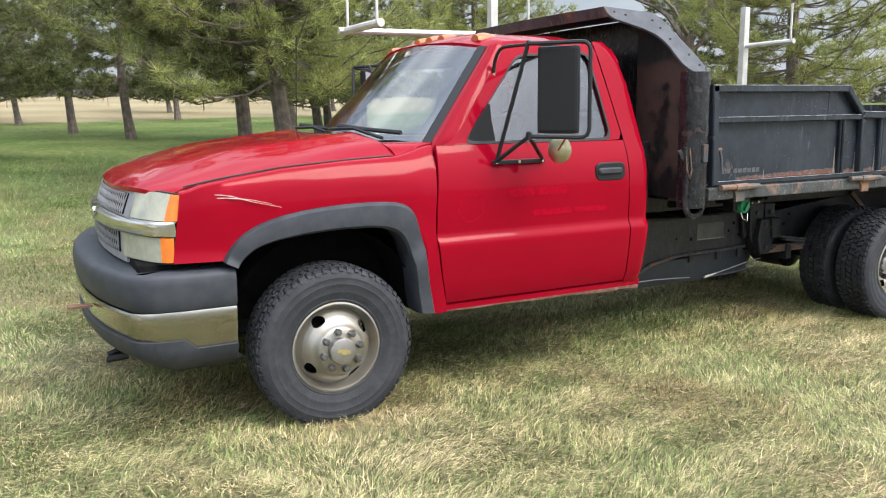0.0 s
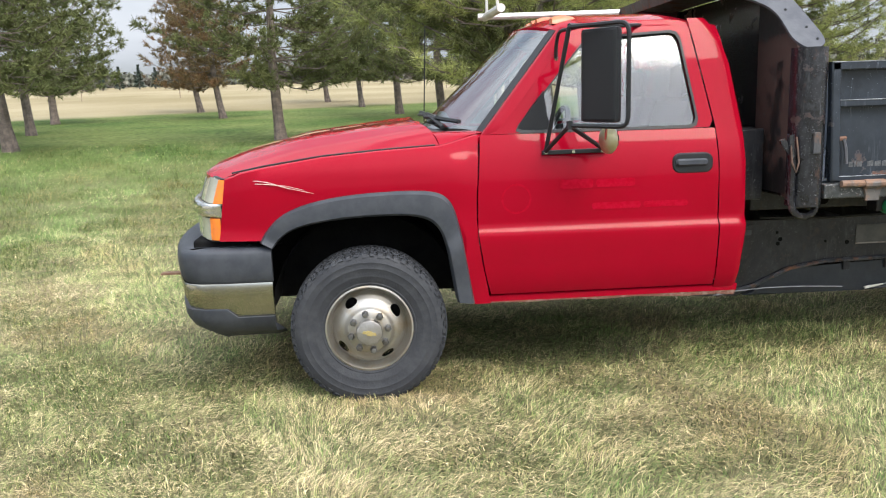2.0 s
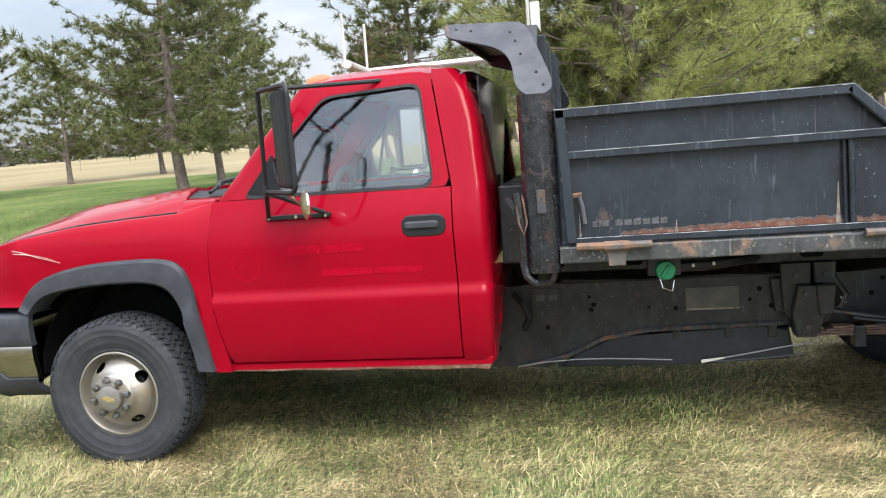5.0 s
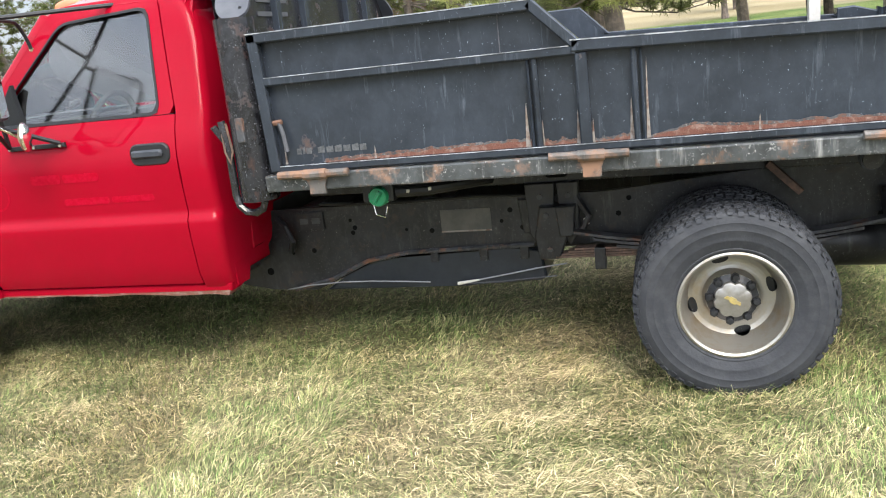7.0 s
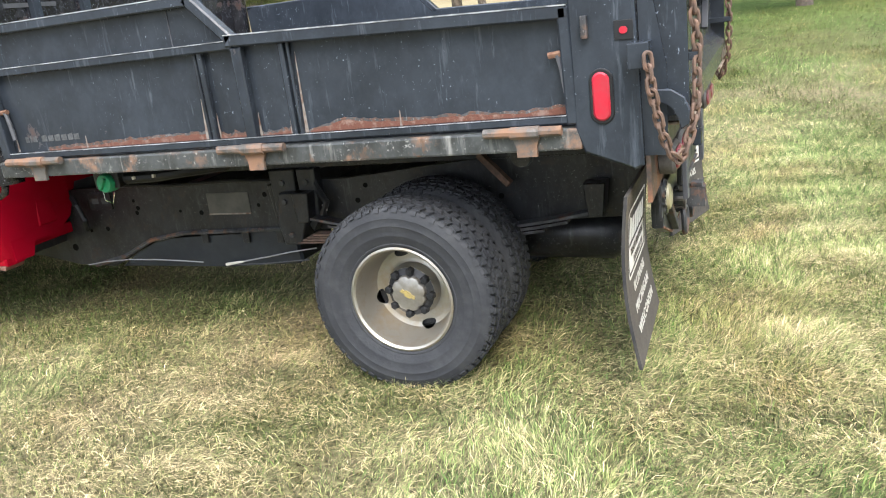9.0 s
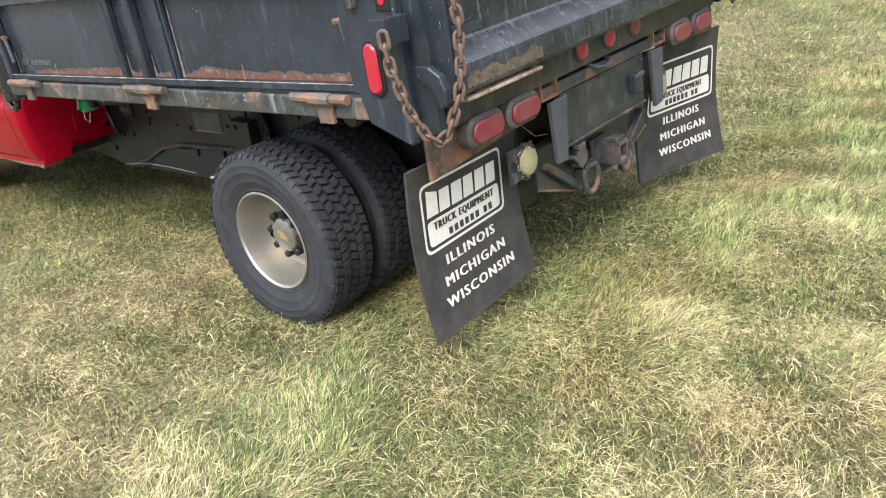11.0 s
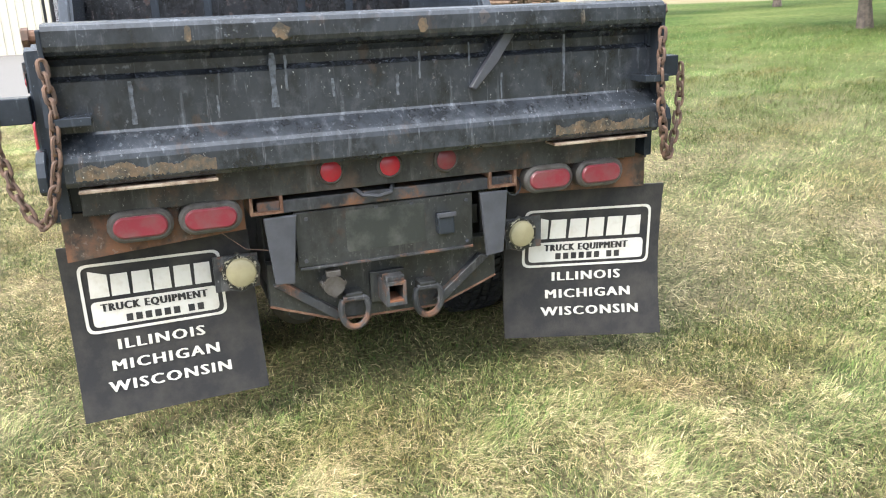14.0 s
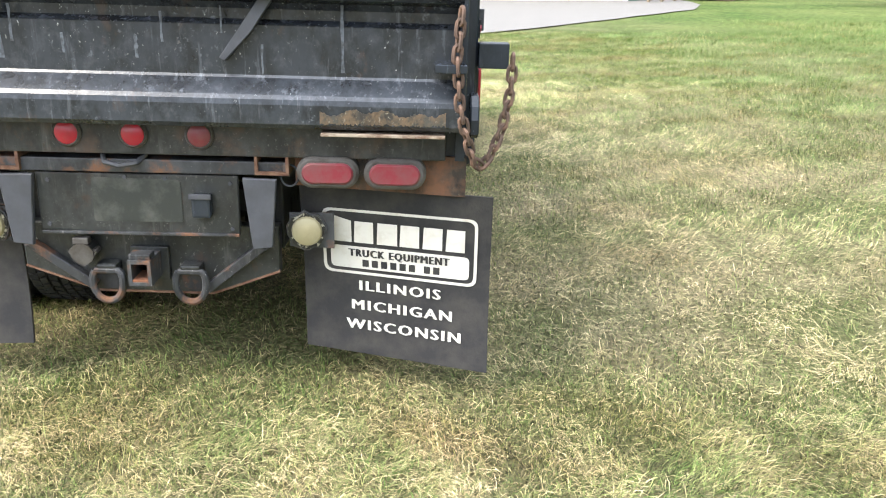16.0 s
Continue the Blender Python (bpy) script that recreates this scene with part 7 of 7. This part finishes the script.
def make_inside():
    dash = part("dashboard", slab([(0.52, 1.02), (0.50, 1.22), (0.60, 1.285), (0.74, 1.275), (0.86, 1.20), (0.88, 1.08), (0.80, 0.95)], "y", -0.82, 0.82, 0.02), INTERIOR, truck, "dark grey dashboard")
    wheel = part("steering_wheel", tube([(1.06 + 0.11 * math.sin(t) * 0.45, -0.40 + 0.185 * math.cos(t), 1.235 + 0.185 * math.sin(t) * 0.9) for t in np.linspace(0, 2 * math.pi, 25)], 0.016, 7), INTERIOR, truck, "dark steering wheel", smooth=True)
    part("wheel_boss", tube([(1.06, -0.40, 1.235), (0.86, -0.40, 1.15)], [0.055, 0.05], 10), INTERIOR, wheel)
    for t in (0.3, 2.84, 4.7):
        part("spoke", tube([(1.06, -0.40, 1.235), (1.06 + 0.05 * math.sin(t), -0.40 + 0.18 * math.cos(t), 1.235 + 0.165 * math.sin(t))], 0.012, 5), INTERIOR, wheel)
    seat = part("bench_seat", slab([(1.22, 0.82), (1.22, 0.97), (1.62, 0.95), (1.78, 0.86), (1.7, 0.80)], "y", -0.74, 0.74, 0.03), INTERIOR, truck, "dark grey bench seat")
    for y in (-0.42, 0.42):
        part("seat_back", slab([(1.58, 0.95), (1.70, 1.42), (1.74, 1.45), (1.80, 1.42), (1.74, 0.95)], "y", y - 0.28, y + 0.28, 0.03), INTERIOR, seat)
        part("head_rest", slab([(1.715, 1.44), (1.73, 1.60), (1.77, 1.62), (1.81, 1.58), (1.80, 1.44)], "y", y - 0.13, y + 0.13, 0.03), INTERIOR, seat)
    for s in (-1, 1):
        part("inner_door", slab([(0.66, 0.60), (0.66, 1.27), (1.74, 1.27), (1.74, 0.60)], "y", s * 0.83, s * 0.868, 0.01), INTERIOR, truck)
        part("inner_frame", side_ring(resample(rounded(DOOR_TOP, 0.04), 72), resample(WINDOW, 72), s, 0.006, -0.038), INTERIOR, truck)
    bm = bmesh.new()
    a = [bm.verts.new((1.862 - max(0, z - 1.3) * 0.16, y, z)) for y, z in resample([(-0.82, 0.60), (-0.84, 1.2), (-0.68, 1.79), (0.68, 1.79), (0.84, 1.2), (0.82, 0.60)], 48)]
    b = [bm.verts.new((1.862 - max(0, z - 1.3) * 0.16, y, z)) for y, z in resample(rounded([(-0.60, 1.22), (-0.60, 1.79), (0.60, 1.79), (0.60, 1.22)], 0.04), 48)]
    for i in range(48):
        bm.faces.new((a[i], a[(i + 1) % 48], b[(i + 1) % 48], b[i]))
    part("rear_lining", solidify(bm, (-0.008, 0, 0)), INTERIOR, truck)
    part("headliner", slab([(1.02, 1.80), (1.30, 1.835), (1.75, 1.82), (1.75, 1.80), (1.05, 1.785)], "y", -0.66, 0.66), INTERIOR, truck)


def door_marks():
    """Faded remains of a painted sign on the driver's door."""
    for x0, x1, z, h in ((0.955, 1.12, 1.02, 0.045), (1.135, 1.33, 1.022, 0.04), (1.115, 1.36, 0.912, 0.034), (1.375, 1.60, 0.914, 0.03)):
        y = -half(z + h / 2) - 0.001
        part("faded_mark", slab(round_rect((x0 + x1) / 2, z + h / 2, x1 - x0, h, 0.014), "y", y, y + 0.002), FADED, truck, "ghost of removed lettering")
    y = -half(0.98) - 0.001
    ring = [(0.74 + 0.075 * math.cos(t), 0.98 + 0.075 * math.sin(t)) for t in np.linspace(0, 2 * math.pi, 28, endpoint=False)]
    hole = [(0.74 + (x - 0.74) * 0.86, 0.98 + (z - 0.98) * 0.86) for x, z in ring]
    part("faded_mark", side_ring(ring, hole, -1, 0.002, 0.001), FADED, truck, "ghost of a removed round mark")


FADED = material("faded_red", (0.30, 0.003, 0.018), 0.55, coat=0.9, spec=0.0, noise_scale=45, color2=(0.262, 0.001, 0.011), lo=0.42, hi=0.58)
make_mirror(-1)
make_mirror(1)
make_rack()
make_inside()
door_marks()


# ---- round the lawn ----
GRAVEL = material("pale_gravel", (0.19, 0.178, 0.166), 0.95, noise_scale=30, color2=(0.12, 0.112, 0.104), lo=0.4, hi=0.65, bump=0.5, bump_scale=60)
GREEN_STEEL = material("green_barn_steel", (0.02, 0.10, 0.075), 0.5, noise_scale=1.5, color2=(0.03, 0.12, 0.09))
CREAM_STEEL = material("cream_steel", (0.62, 0.58, 0.47), 0.55, noise_scale=1.2, color2=(0.55, 0.51, 0.42))
WHITE_TRIM = material("white_trim", (0.75, 0.75, 0.73), 0.5, noise_scale=3, color2=(0.66, 0.66, 0.64))
TIMBER = material("grey_timber", (0.30, 0.24, 0.17), 0.85, noise_scale=5, color2=(0.18, 0.14, 0.10), bump=0.4, bump_scale=30)
LOG_END = material("log_bark", (0.12, 0.075, 0.05), 0.95, noise_scale=9, color2=(0.2, 0.13, 0.09), bump=0.6, bump_scale=20)
WOODS = material("far_woods", (0.075, 0.085, 0.06), 0.95, noise_scale=0.35, color2=(0.13, 0.115, 0.10), lo=0.35, hi=0.65)
SPRUCE = material("dark_spruce", (0.03, 0.05, 0.035), 0.9, noise_scale=1.2, color2=(0.05, 0.07, 0.05))


def height_at(x, y):
    return float(ground_height(np.array(float(x)), np.array(float(y))))


def make_drive():
    outline = [(-6.8, -14.0), (-6.9, -4.0), (-7.2, -1.0), (-9.5, 0.8), (-12.2, 2.6), (-17.0, 6.4), (-22.3, 10.4), (-26.0, 11.8), (-29.0, 12.2), (-60.0, 10.0), (-70.0, -14.0)]
    bm = bmesh.new()
    bm.faces.new([bm.verts.new((x, y, 0)) for x, y in outline])
    bmesh.ops.triangulate(bm, faces=bm.faces)
    bmesh.ops.subdivide_edges(bm, edges=bm.edges, cuts=3, use_grid_fill=True)
    for v in bm.verts:
        v.co.z = height_at(v.co.x, v.co.y) + 0.03
    ob = part("gravel_drive", bm, GRAVEL)
    tagged(ob, "pale gravel drive beside the lawn", "driveway", kind="structure")


def ribbed_wall(x0, y0, x1, y1, z0, z1, mat, name, parent, pitch=0.3):
    """A sheet-metal wall with upright ribs."""
    d = Vector((x1 - x0, y1 - y0, 0))
    length = d.length
    d.normalize()
    n = Vector((d.y, -d.x, 0))
    pts = []
    k = 0.0
    while k < length:
        for f, o in ((0, 0), (0.72, 0), (0.80, 0.03), (0.92, 0.03)):
            t = min(length, k + f * pitch)
            pts.append(Vector((x0, y0, 0)) + d * t + n * o)
        k += pitch
    pts.append(Vector((x1, y1, 0)))
    loops = [[(p.x, p.y, z0) for p in pts], [(p.x, p.y, z1) for p in pts]]
    return part(name, solidify(loops_to_mesh(loops, False, False), tuple(-n * 0.05)), mat, parent)


def make_barn():
    barn = tagged(empty("barn", (-29.5, 0, 0)), "green and cream sheet-metal barn across the gravel drive", "barn")
    barn.matrix_basis = Matrix()
    z0 = 0.15
    ribbed_wall(-29.2, 9.6, -33.5, 16.2, z0, 4.2, GREEN_STEEL, "side_wall", barn)
    ribbed_wall(-29.4, -16.0, -29.2, -2.2, z0 - 0.15, 4.2, CREAM_STEEL, "front_wall", barn)
    ribbed_wall(-29.2, -2.2, -29.2, -1.3, z0 - 0.15, 4.2, GREEN_STEEL, "front_wall", barn)
    ribbed_wall(-29.2, -1.1, -29.2, 9.5, z0 - 0.15, 4.2, CREAM_STEEL, "front_wall", barn)
    part("corner_trim", box(-29.26, -29.10, 9.42, 9.62, 0, 4.2, 0.01), WHITE_TRIM, barn)
    part("door_trim", box(-29.26, -29.10, -1.3, -1.1, 0, 4.2, 0.01), WHITE_TRIM, barn)
    part("roof", slab([(-16.6, 4.15), (-3.3, 6.6), (10.0, 4.15), (10.0, 4.3), (-3.3, 6.8), (-16.6, 4.3)], "x", -45.0, -28.8), GREEN_STEEL, barn)
    part("gable", slab([(-16.0, 4.2), (9.6, 4.2), (-3.3, 6.6)], "x", -29.5, -29.3), CREAM_STEEL, barn)
    return barn


def make_trestle(x, y, turn):
    stand = tagged(empty("timber_stand"), "weathered wooden trestle leaning by the barn wall", "trestle")
    part("top_rail", box(-0.9, 0.9, -0.04, 0.04, 1.5, 1.6, 0.01), TIMBER, stand)
    for u in (-0.85, 0.0, 0.85):
        part("post", box(u - 0.05, u + 0.05, -0.05, 0.05, 0.0, 1.9, 0.01), TIMBER, stand)
    for a, b in (((-0.8, 0.1), (-0.05, 1.45)), ((-0.8, 1.45), (-0.05, 0.1)), ((0.05, 1.45), (0.8, 0.1)), ((0.05, 0.1), (0.8, 1.45))):
        part("brace", tube([(a[0], 0.06, a[1]), (b[0], 0.06, b[1])], 0.035, 4), TIMBER, stand)
    stand.matrix_basis = pose(x, y, height_at(x, y), 0, 0, turn)


def make_log_pile(x, y, turn, rows, length, label, seed, mat):
    rng = random.Random(seed)
    pile = tagged(empty("log_pile"), label, "log pile")
    for r in range(rows):
        for k in range(9 - r // 2):
            u = (k - 4) * 0.26 + rng.uniform(-0.05, 0.05)
            rad = rng.uniform(0.07, 0.13)
            z = 0.11 + r * 0.2
            part("log", tube([(u, -length / 2 + rng.uniform(-0.2, 0.2), z), (u + rng.uniform(-0.08, 0.08), 0, z + rng.uniform(-0.02, 0.03)), (u, length / 2 + rng.uniform(-0.2, 0.2), z)], rad, 7), mat, pile)
    pile.matrix_basis = pose(x, y, height_at(x, y), 0, 0, turn)


def make_fence():
    rng = random.Random(4)
    for n, (x, y) in enumerate(((-24.0, 66.0), (-16.5, 68.0), (-9.0, 70.5), (-1.0, 73.0), (7.0, 75.0), (15.0, 77.0), (23.0, 79.0), (-33.0, 63.0), (-42.0, 60.0))):
        post = part("fence_post", tube([(0, 0, -0.1), (0.01, 0.0, 0.7), (0.02, 0.01, rng.uniform(1.3, 1.6))], [0.045, 0.042, 0.04], 7), TIMBER)
        post.location = (x, y, height_at(x, y))
        tagged(post, "thin weathered fence post in the dry field", "fence post", group="field fence posts")


def clump_cloud(rng, cx, cy, cz, rx, rz, count, size):
    v, f = [], []
    for _ in range(count):
        d = rng.normal(0, 1, 3)
        d /= np.linalg.norm(d)
        r = rng.uniform(0.3, 1.0) ** 0.5
        p = np.array([cx + d[0] * rx * r, cy + d[1] * rx * r, cz + abs(d[2]) * rz * r])
        a, b = rng.normal(0, 1, 3), rng.normal(0, 1, 3)
        a /= np.linalg.norm(a)
        b = np.cross(a, b)
        b /= max(1e-6, np.linalg.norm(b))
        s = size * rng.uniform(0.5, 1.2)
        i = len(v)
        v += [tuple(p - a * s), tuple(p + b * s * 0.6), tuple(p + a * s), tuple(p - b * s * 0.6)]
        f.append((i, i + 1, i + 2, i + 3))
    return v, f


def make_woods():
    """The far tree line at the top of the field, of many small clumps."""
    rng = np.random.default_rng(8)
    v, f = [], []
    for k in range(250):
        t = k / 249
        ang = radians(18 + 127 * t + rng.uniform(-0.5, 0.5))
        d = rng.uniform(128, 150)
        x, y = d * math.cos(ang), d * math.sin(ang)
        base = height_at(x, y)
        tall = rng.uniform(3.0, 5.5) * (1.0 if ang < radians(98) or ang > radians(108) else 0.65)
        cv, cf = clump_cloud(rng, x, y, base - 0.3, rng.uniform(2.0, 4.0), tall, 130, 0.55)
        f += [tuple(i + len(v) for i in q) for q in cf]
        v += cv
    me = sheet_mesh("far_woods", v, f, WOODS)
    vary_by_island(WOODS, 0.6, 1.4)
    tagged(new("far_woods", me), "far line of grey-green woods behind the field", "woods", kind="stuff")


def make_spruce(x, y, h, seed):
    rng = np.random.default_rng(seed)
    tree = empty("spruce_tree")
    part("trunk", tube([(0, 0, -0.1), (0, 0, h)], [0.12, 0.02], 6), BARK, tree)
    v, f = [], []
    for _ in range(700):
        t = rng.uniform(0.02, 1) ** 0.8
        a = rng.uniform(0, 2 * math.pi)
        r = (1 - t) * h * 0.3 * rng.uniform(0.5, 1.05)
        p = np.array([r * math.cos(a), r * math.sin(a), t * h])
        d = np.array([math.cos(a), math.sin(a), -0.25]) * h * 0.06
        sd = np.array([-math.sin(a), math.cos(a), rng.normal(0, 0.3)]) * h * 0.03
        i = len(v)
        v += [tuple(p - d - sd), tuple(p + d), tuple(p - d + sd)]
        f.append((i, i + 1, i + 2))
    me = sheet_mesh("crown", v, f, SPRUCE)
    crown = new("crown", me)
    crown.parent = tree
    tree.location = (x, y, height_at(x, y))
    tagged(tree, "small dark cone-shaped spruce beyond the field", "tree", group="spruces beyond the field")


make_drive()
make_barn()
make_trestle(-28.4, 10.9, -55)
make_log_pile(-31.0, 14.2, -58, 5, 2.2, "stack of sawn grey boards and logs by the barn", 2, TIMBER)
make_log_pile(-40.5, 21.0, -62, 6, 2.6, "heap of rough dark firewood logs", 6, LOG_END)
make_log_pile(-44.5, 25.0, -62, 6, 2.6, "heap of rough dark firewood logs", 7, LOG_END)
make_fence()
make_woods()
for n, (ang, d, h) in enumerate(((106.8, 118, 3.0), (105.6, 120, 3.2), (107.8, 117, 2.2), (109.0, 119, 2.6), (104.6, 121, 2.8))):
    make_spruce(d * math.cos(radians(ang)) + 0.8, d * math.sin(radians(ang)) - 4.8, h, n)


# ---- grass blades ----
def grass_material():
    m = bpy.data.materials.new("grass_blades")
    m.use_nodes = True
    n, l = m.node_tree.nodes, m.node_tree.links
    b = n["Principled BSDF"]
    b.inputs["Roughness"].default_value = 0.6
    b.inputs["Specular IOR Level"].default_value = 0.25
    dry = n.new("ShaderNodeAttribute")
    dry.attribute_name = "dryness"
    ramp = n.new("ShaderNodeValToRGB")
    e = ramp.color_ramp.elements
    e[0].position, e[0].color = 0.0, (0.085, 0.165, 0.035, 1)
    e[1].position, e[1].color = 1.0, (0.70, 0.575, 0.365, 1)
    mid = e.new(0.35)
    mid.color = (0.245, 0.290, 0.105, 1)
    mid = e.new(0.6)
    mid.color = (0.46, 0.385, 0.215, 1)
    l.new(dry.outputs["Fac"], ramp.inputs["Fac"])
    tone = n.new("ShaderNodeAttribute")
    tone.attribute_name = "tone"
    hsv = n.new("ShaderNodeHueSaturation")
    l.new(tone.outputs["Fac"], hsv.inputs["Value"])
    brown = n.new("ShaderNodeAttribute")
    brown.attribute_name = "brown"
    tint = n.new("ShaderNodeMixRGB")
    tint.inputs["Color2"].default_value = (0.30, 0.175, 0.085, 1)
    l.new(brown.outputs["Fac"], tint.inputs["Fac"])
    l.new(ramp.outputs["Color"], tint.inputs["Color1"])
    l.new(tint.outputs["Color"], hsv.inputs["Color"])
    l.new(hsv.outputs["Color"], b.inputs["Base Color"])
    let_light_through(m, 0.18)
    return m


def patch_noise(x, y, rng, scale, octaves=4):
    out = np.zeros_like(x)
    amp = 1.0
    for k in range(octaves):
        for _ in range(5):
            a, ph = rng.uniform(0, 2 * math.pi), rng.uniform(0, 6.28)
            out += amp * np.sin((x * math.cos(a) + y * math.sin(a)) * scale + ph)
        scale *= 2.1
        amp *= 0.62
    return out / 6.0


def make_grass():
    rng = np.random.default_rng(17)
    zones = (  # x0, x1, y0, y1, blades per square metre, size
        (-3.4, 5.0, -3.0, -0.7, 14500, 0.95),
        (5.0, 7.5, -3.1, 3.4, 25000, 0.94),
        (-3.4, 5.0, -0.7, 2.4, 7000, 0.95),
        (7.5, 10.0, -4.0, 5.0, 300, 1.3),
        (-6.0, 7.4, -6.5, -3.0, 300, 1.3),
        (-4.0, 8.5, 2.4, 5.5, 4000, 1.1),
        (-12.0, -3.4, -4.2, 5.5, 3400, 1.4),
        (-12.0, -4.0, 5.5, 9.5, 900, 1.7),
        (-4.0, 13.0, 5.5, 9.5, 1600, 1.6),
        (-16.0, 13.0, 9.5, 18.0, 330, 2.2),
    )
    xs, ys, sz = [], [], []
    for x0, x1, y0, y1, den, size in zones:
        n = int((x1 - x0) * (y1 - y0) * den)
        xs.append(rng.uniform(x0, x1, n)), ys.append(rng.uniform(y0, y1, n)), sz.append(np.full(n, size))
    x, y, size = np.concatenate(xs), np.concatenate(ys), np.concatenate(sz)
    # no hard edges between sparse and dense grass
    x = x + rng.normal(0, 0.28, len(x)) * np.clip(size, 0, 2)
    y = y + rng.normal(0, 0.28, len(y)) * np.clip(size, 0, 2)
    keep = ~((x < -7.0) & (y < 2.6 - (x + 12.2) * 0.78))
    x, y, size = x[keep], y[keep], size[keep]
    n = len(x)
    prng = np.random.default_rng(2988)
    patch = patch_noise(x, y, prng, 1.9, 4)
    tall = patch_noise(x, y, prng, 3.0, 3)
    green_side = np.clip((y - 1.5 - 0.12 * x) / 6.0, 0, 1)
    clump = patch_noise(x, y, prng, 14.0, 3)
    wisps = patch_noise(x, y, np.random.default_rng(5), 80.0, 3)
    dryness = np.clip(0.49 + 0.19 * patch + 0.20 * clump + 0.14 * wisps - 0.36 * green_side - 0.07 * np.clip((1.5 - x) / 2, 0, 1) - 0.19 * np.clip((x - 5.0) / 1.5, 0, 1) * np.clip((y + 0.4) / 1.3, 0, 1) - 0.12 * np.clip(1.4 - np.abs(y), 0, 1) * np.clip((x + 0.8) * 2, 0, 1) * np.clip((5.6 - x) * 2, 0, 1) + rng.normal(0, 0.27, n), 0, 1)
    straw = dryness > 0.5
    long = size * np.where(straw, rng.uniform(0.045, 0.125, n), rng.uniform(0.032, 0.080, n)) * np.clip(1.0 + 0.3 * tall, 0.6, 1.5)
    w = size**0.8 * rng.uniform(0.0006, 0.0013, n) * np.where(rng.uniform(0, 1, n) < 0.10, 1.5, 1.0)
    # blades lie in combed tufts, with some strays
    comb = patch_noise(x, y, prng, 2.6, 4) * 3.4
    a = np.where(rng.uniform(0, 1, n) < 0.72, comb + rng.normal(0, 0.55, n), rng.uniform(0, 2 * math.pi, n))
    # straw lies flat, green blades stand up
    pitch = np.radians(np.where(straw, rng.uniform(3, 25, n), rng.uniform(16, 58, n)))
    z = ground_height(x, y) + rng.uniform(-0.006, 0.014, n) * size + 0.014 * clump * np.clip(size, 0, 1)
    px, py = -np.sin(a), np.cos(a)
    turn = rng.normal(0, 0.22, n)
    up, out = long * np.sin(pitch), long * np.cos(pitch)
    mx, my, mz = x + np.cos(a) * out * 0.45, y + np.sin(a) * out * 0.45, z + up * 0.72
    tx, ty, tz = mx + np.cos(a + turn) * out * 0.55, my + np.sin(a + turn) * out * 0.55, z + up * np.where(straw, 0.75, 1.0)
    root = np.stack([x, y, z - 0.006], -1)
    left, right = np.stack([mx - px * w, my - py * w, mz], -1), np.stack([mx + px * w, my + py * w, mz], -1)
    tip = np.stack([tx, ty, tz], -1)
    near = size < 1.2
    # near blades bend in the middle; far ones are single slivers
    co = np.concatenate([np.stack([root, left, right, tip], 1)[near].reshape(-1, 3), np.stack([root - (right - left) * 0.5, root + (right - left) * 0.5, tip], 1)[~near].reshape(-1, 3)])
    m, k = int(near.sum()), int((~near).sum())
    i4 = np.arange(m)[:, None] * 4
    faces = np.concatenate([(i4 + np.array([0, 2, 1])), (i4 + np.array([1, 2, 3])), m * 4 + np.arange(k * 3).reshape(-1, 3)])
    me = bpy.data.meshes.new("grass")
    me.vertices.add(len(co))
    me.vertices.foreach_set("co", co.ravel().astype(np.float32))
    me.loops.add(len(faces) * 3)
    me.loops.foreach_set("vertex_index", faces.ravel().astype(np.int32))
    me.polygons.add(len(faces))
    me.polygons.foreach_set("loop_start", np.arange(0, len(faces) * 3, 3, dtype=np.int32))
    me.update()

    def per_blade(name, value):
        at = me.attributes.new(name, "FLOAT", "POINT")
        at.data.foreach_set("value", np.concatenate([np.repeat(value[near], 4), np.repeat(value[~near], 3)]).astype(np.float32))

    per_blade("dryness", dryness)
    per_blade("brown", np.clip(0.95 * patch_noise(x, y, prng, 3.3, 4) + 0.02, 0, 0.75) * rng.uniform(0.2, 1.0, n))
    # tone paints in light under the truck and on paler grass before its nose
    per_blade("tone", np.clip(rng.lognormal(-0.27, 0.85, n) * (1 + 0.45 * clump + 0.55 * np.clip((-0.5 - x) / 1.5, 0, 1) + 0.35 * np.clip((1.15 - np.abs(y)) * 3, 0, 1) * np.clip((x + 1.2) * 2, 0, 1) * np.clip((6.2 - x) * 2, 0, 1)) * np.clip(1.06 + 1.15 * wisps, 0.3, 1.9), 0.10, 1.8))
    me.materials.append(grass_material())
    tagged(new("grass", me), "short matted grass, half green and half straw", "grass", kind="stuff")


make_grass()
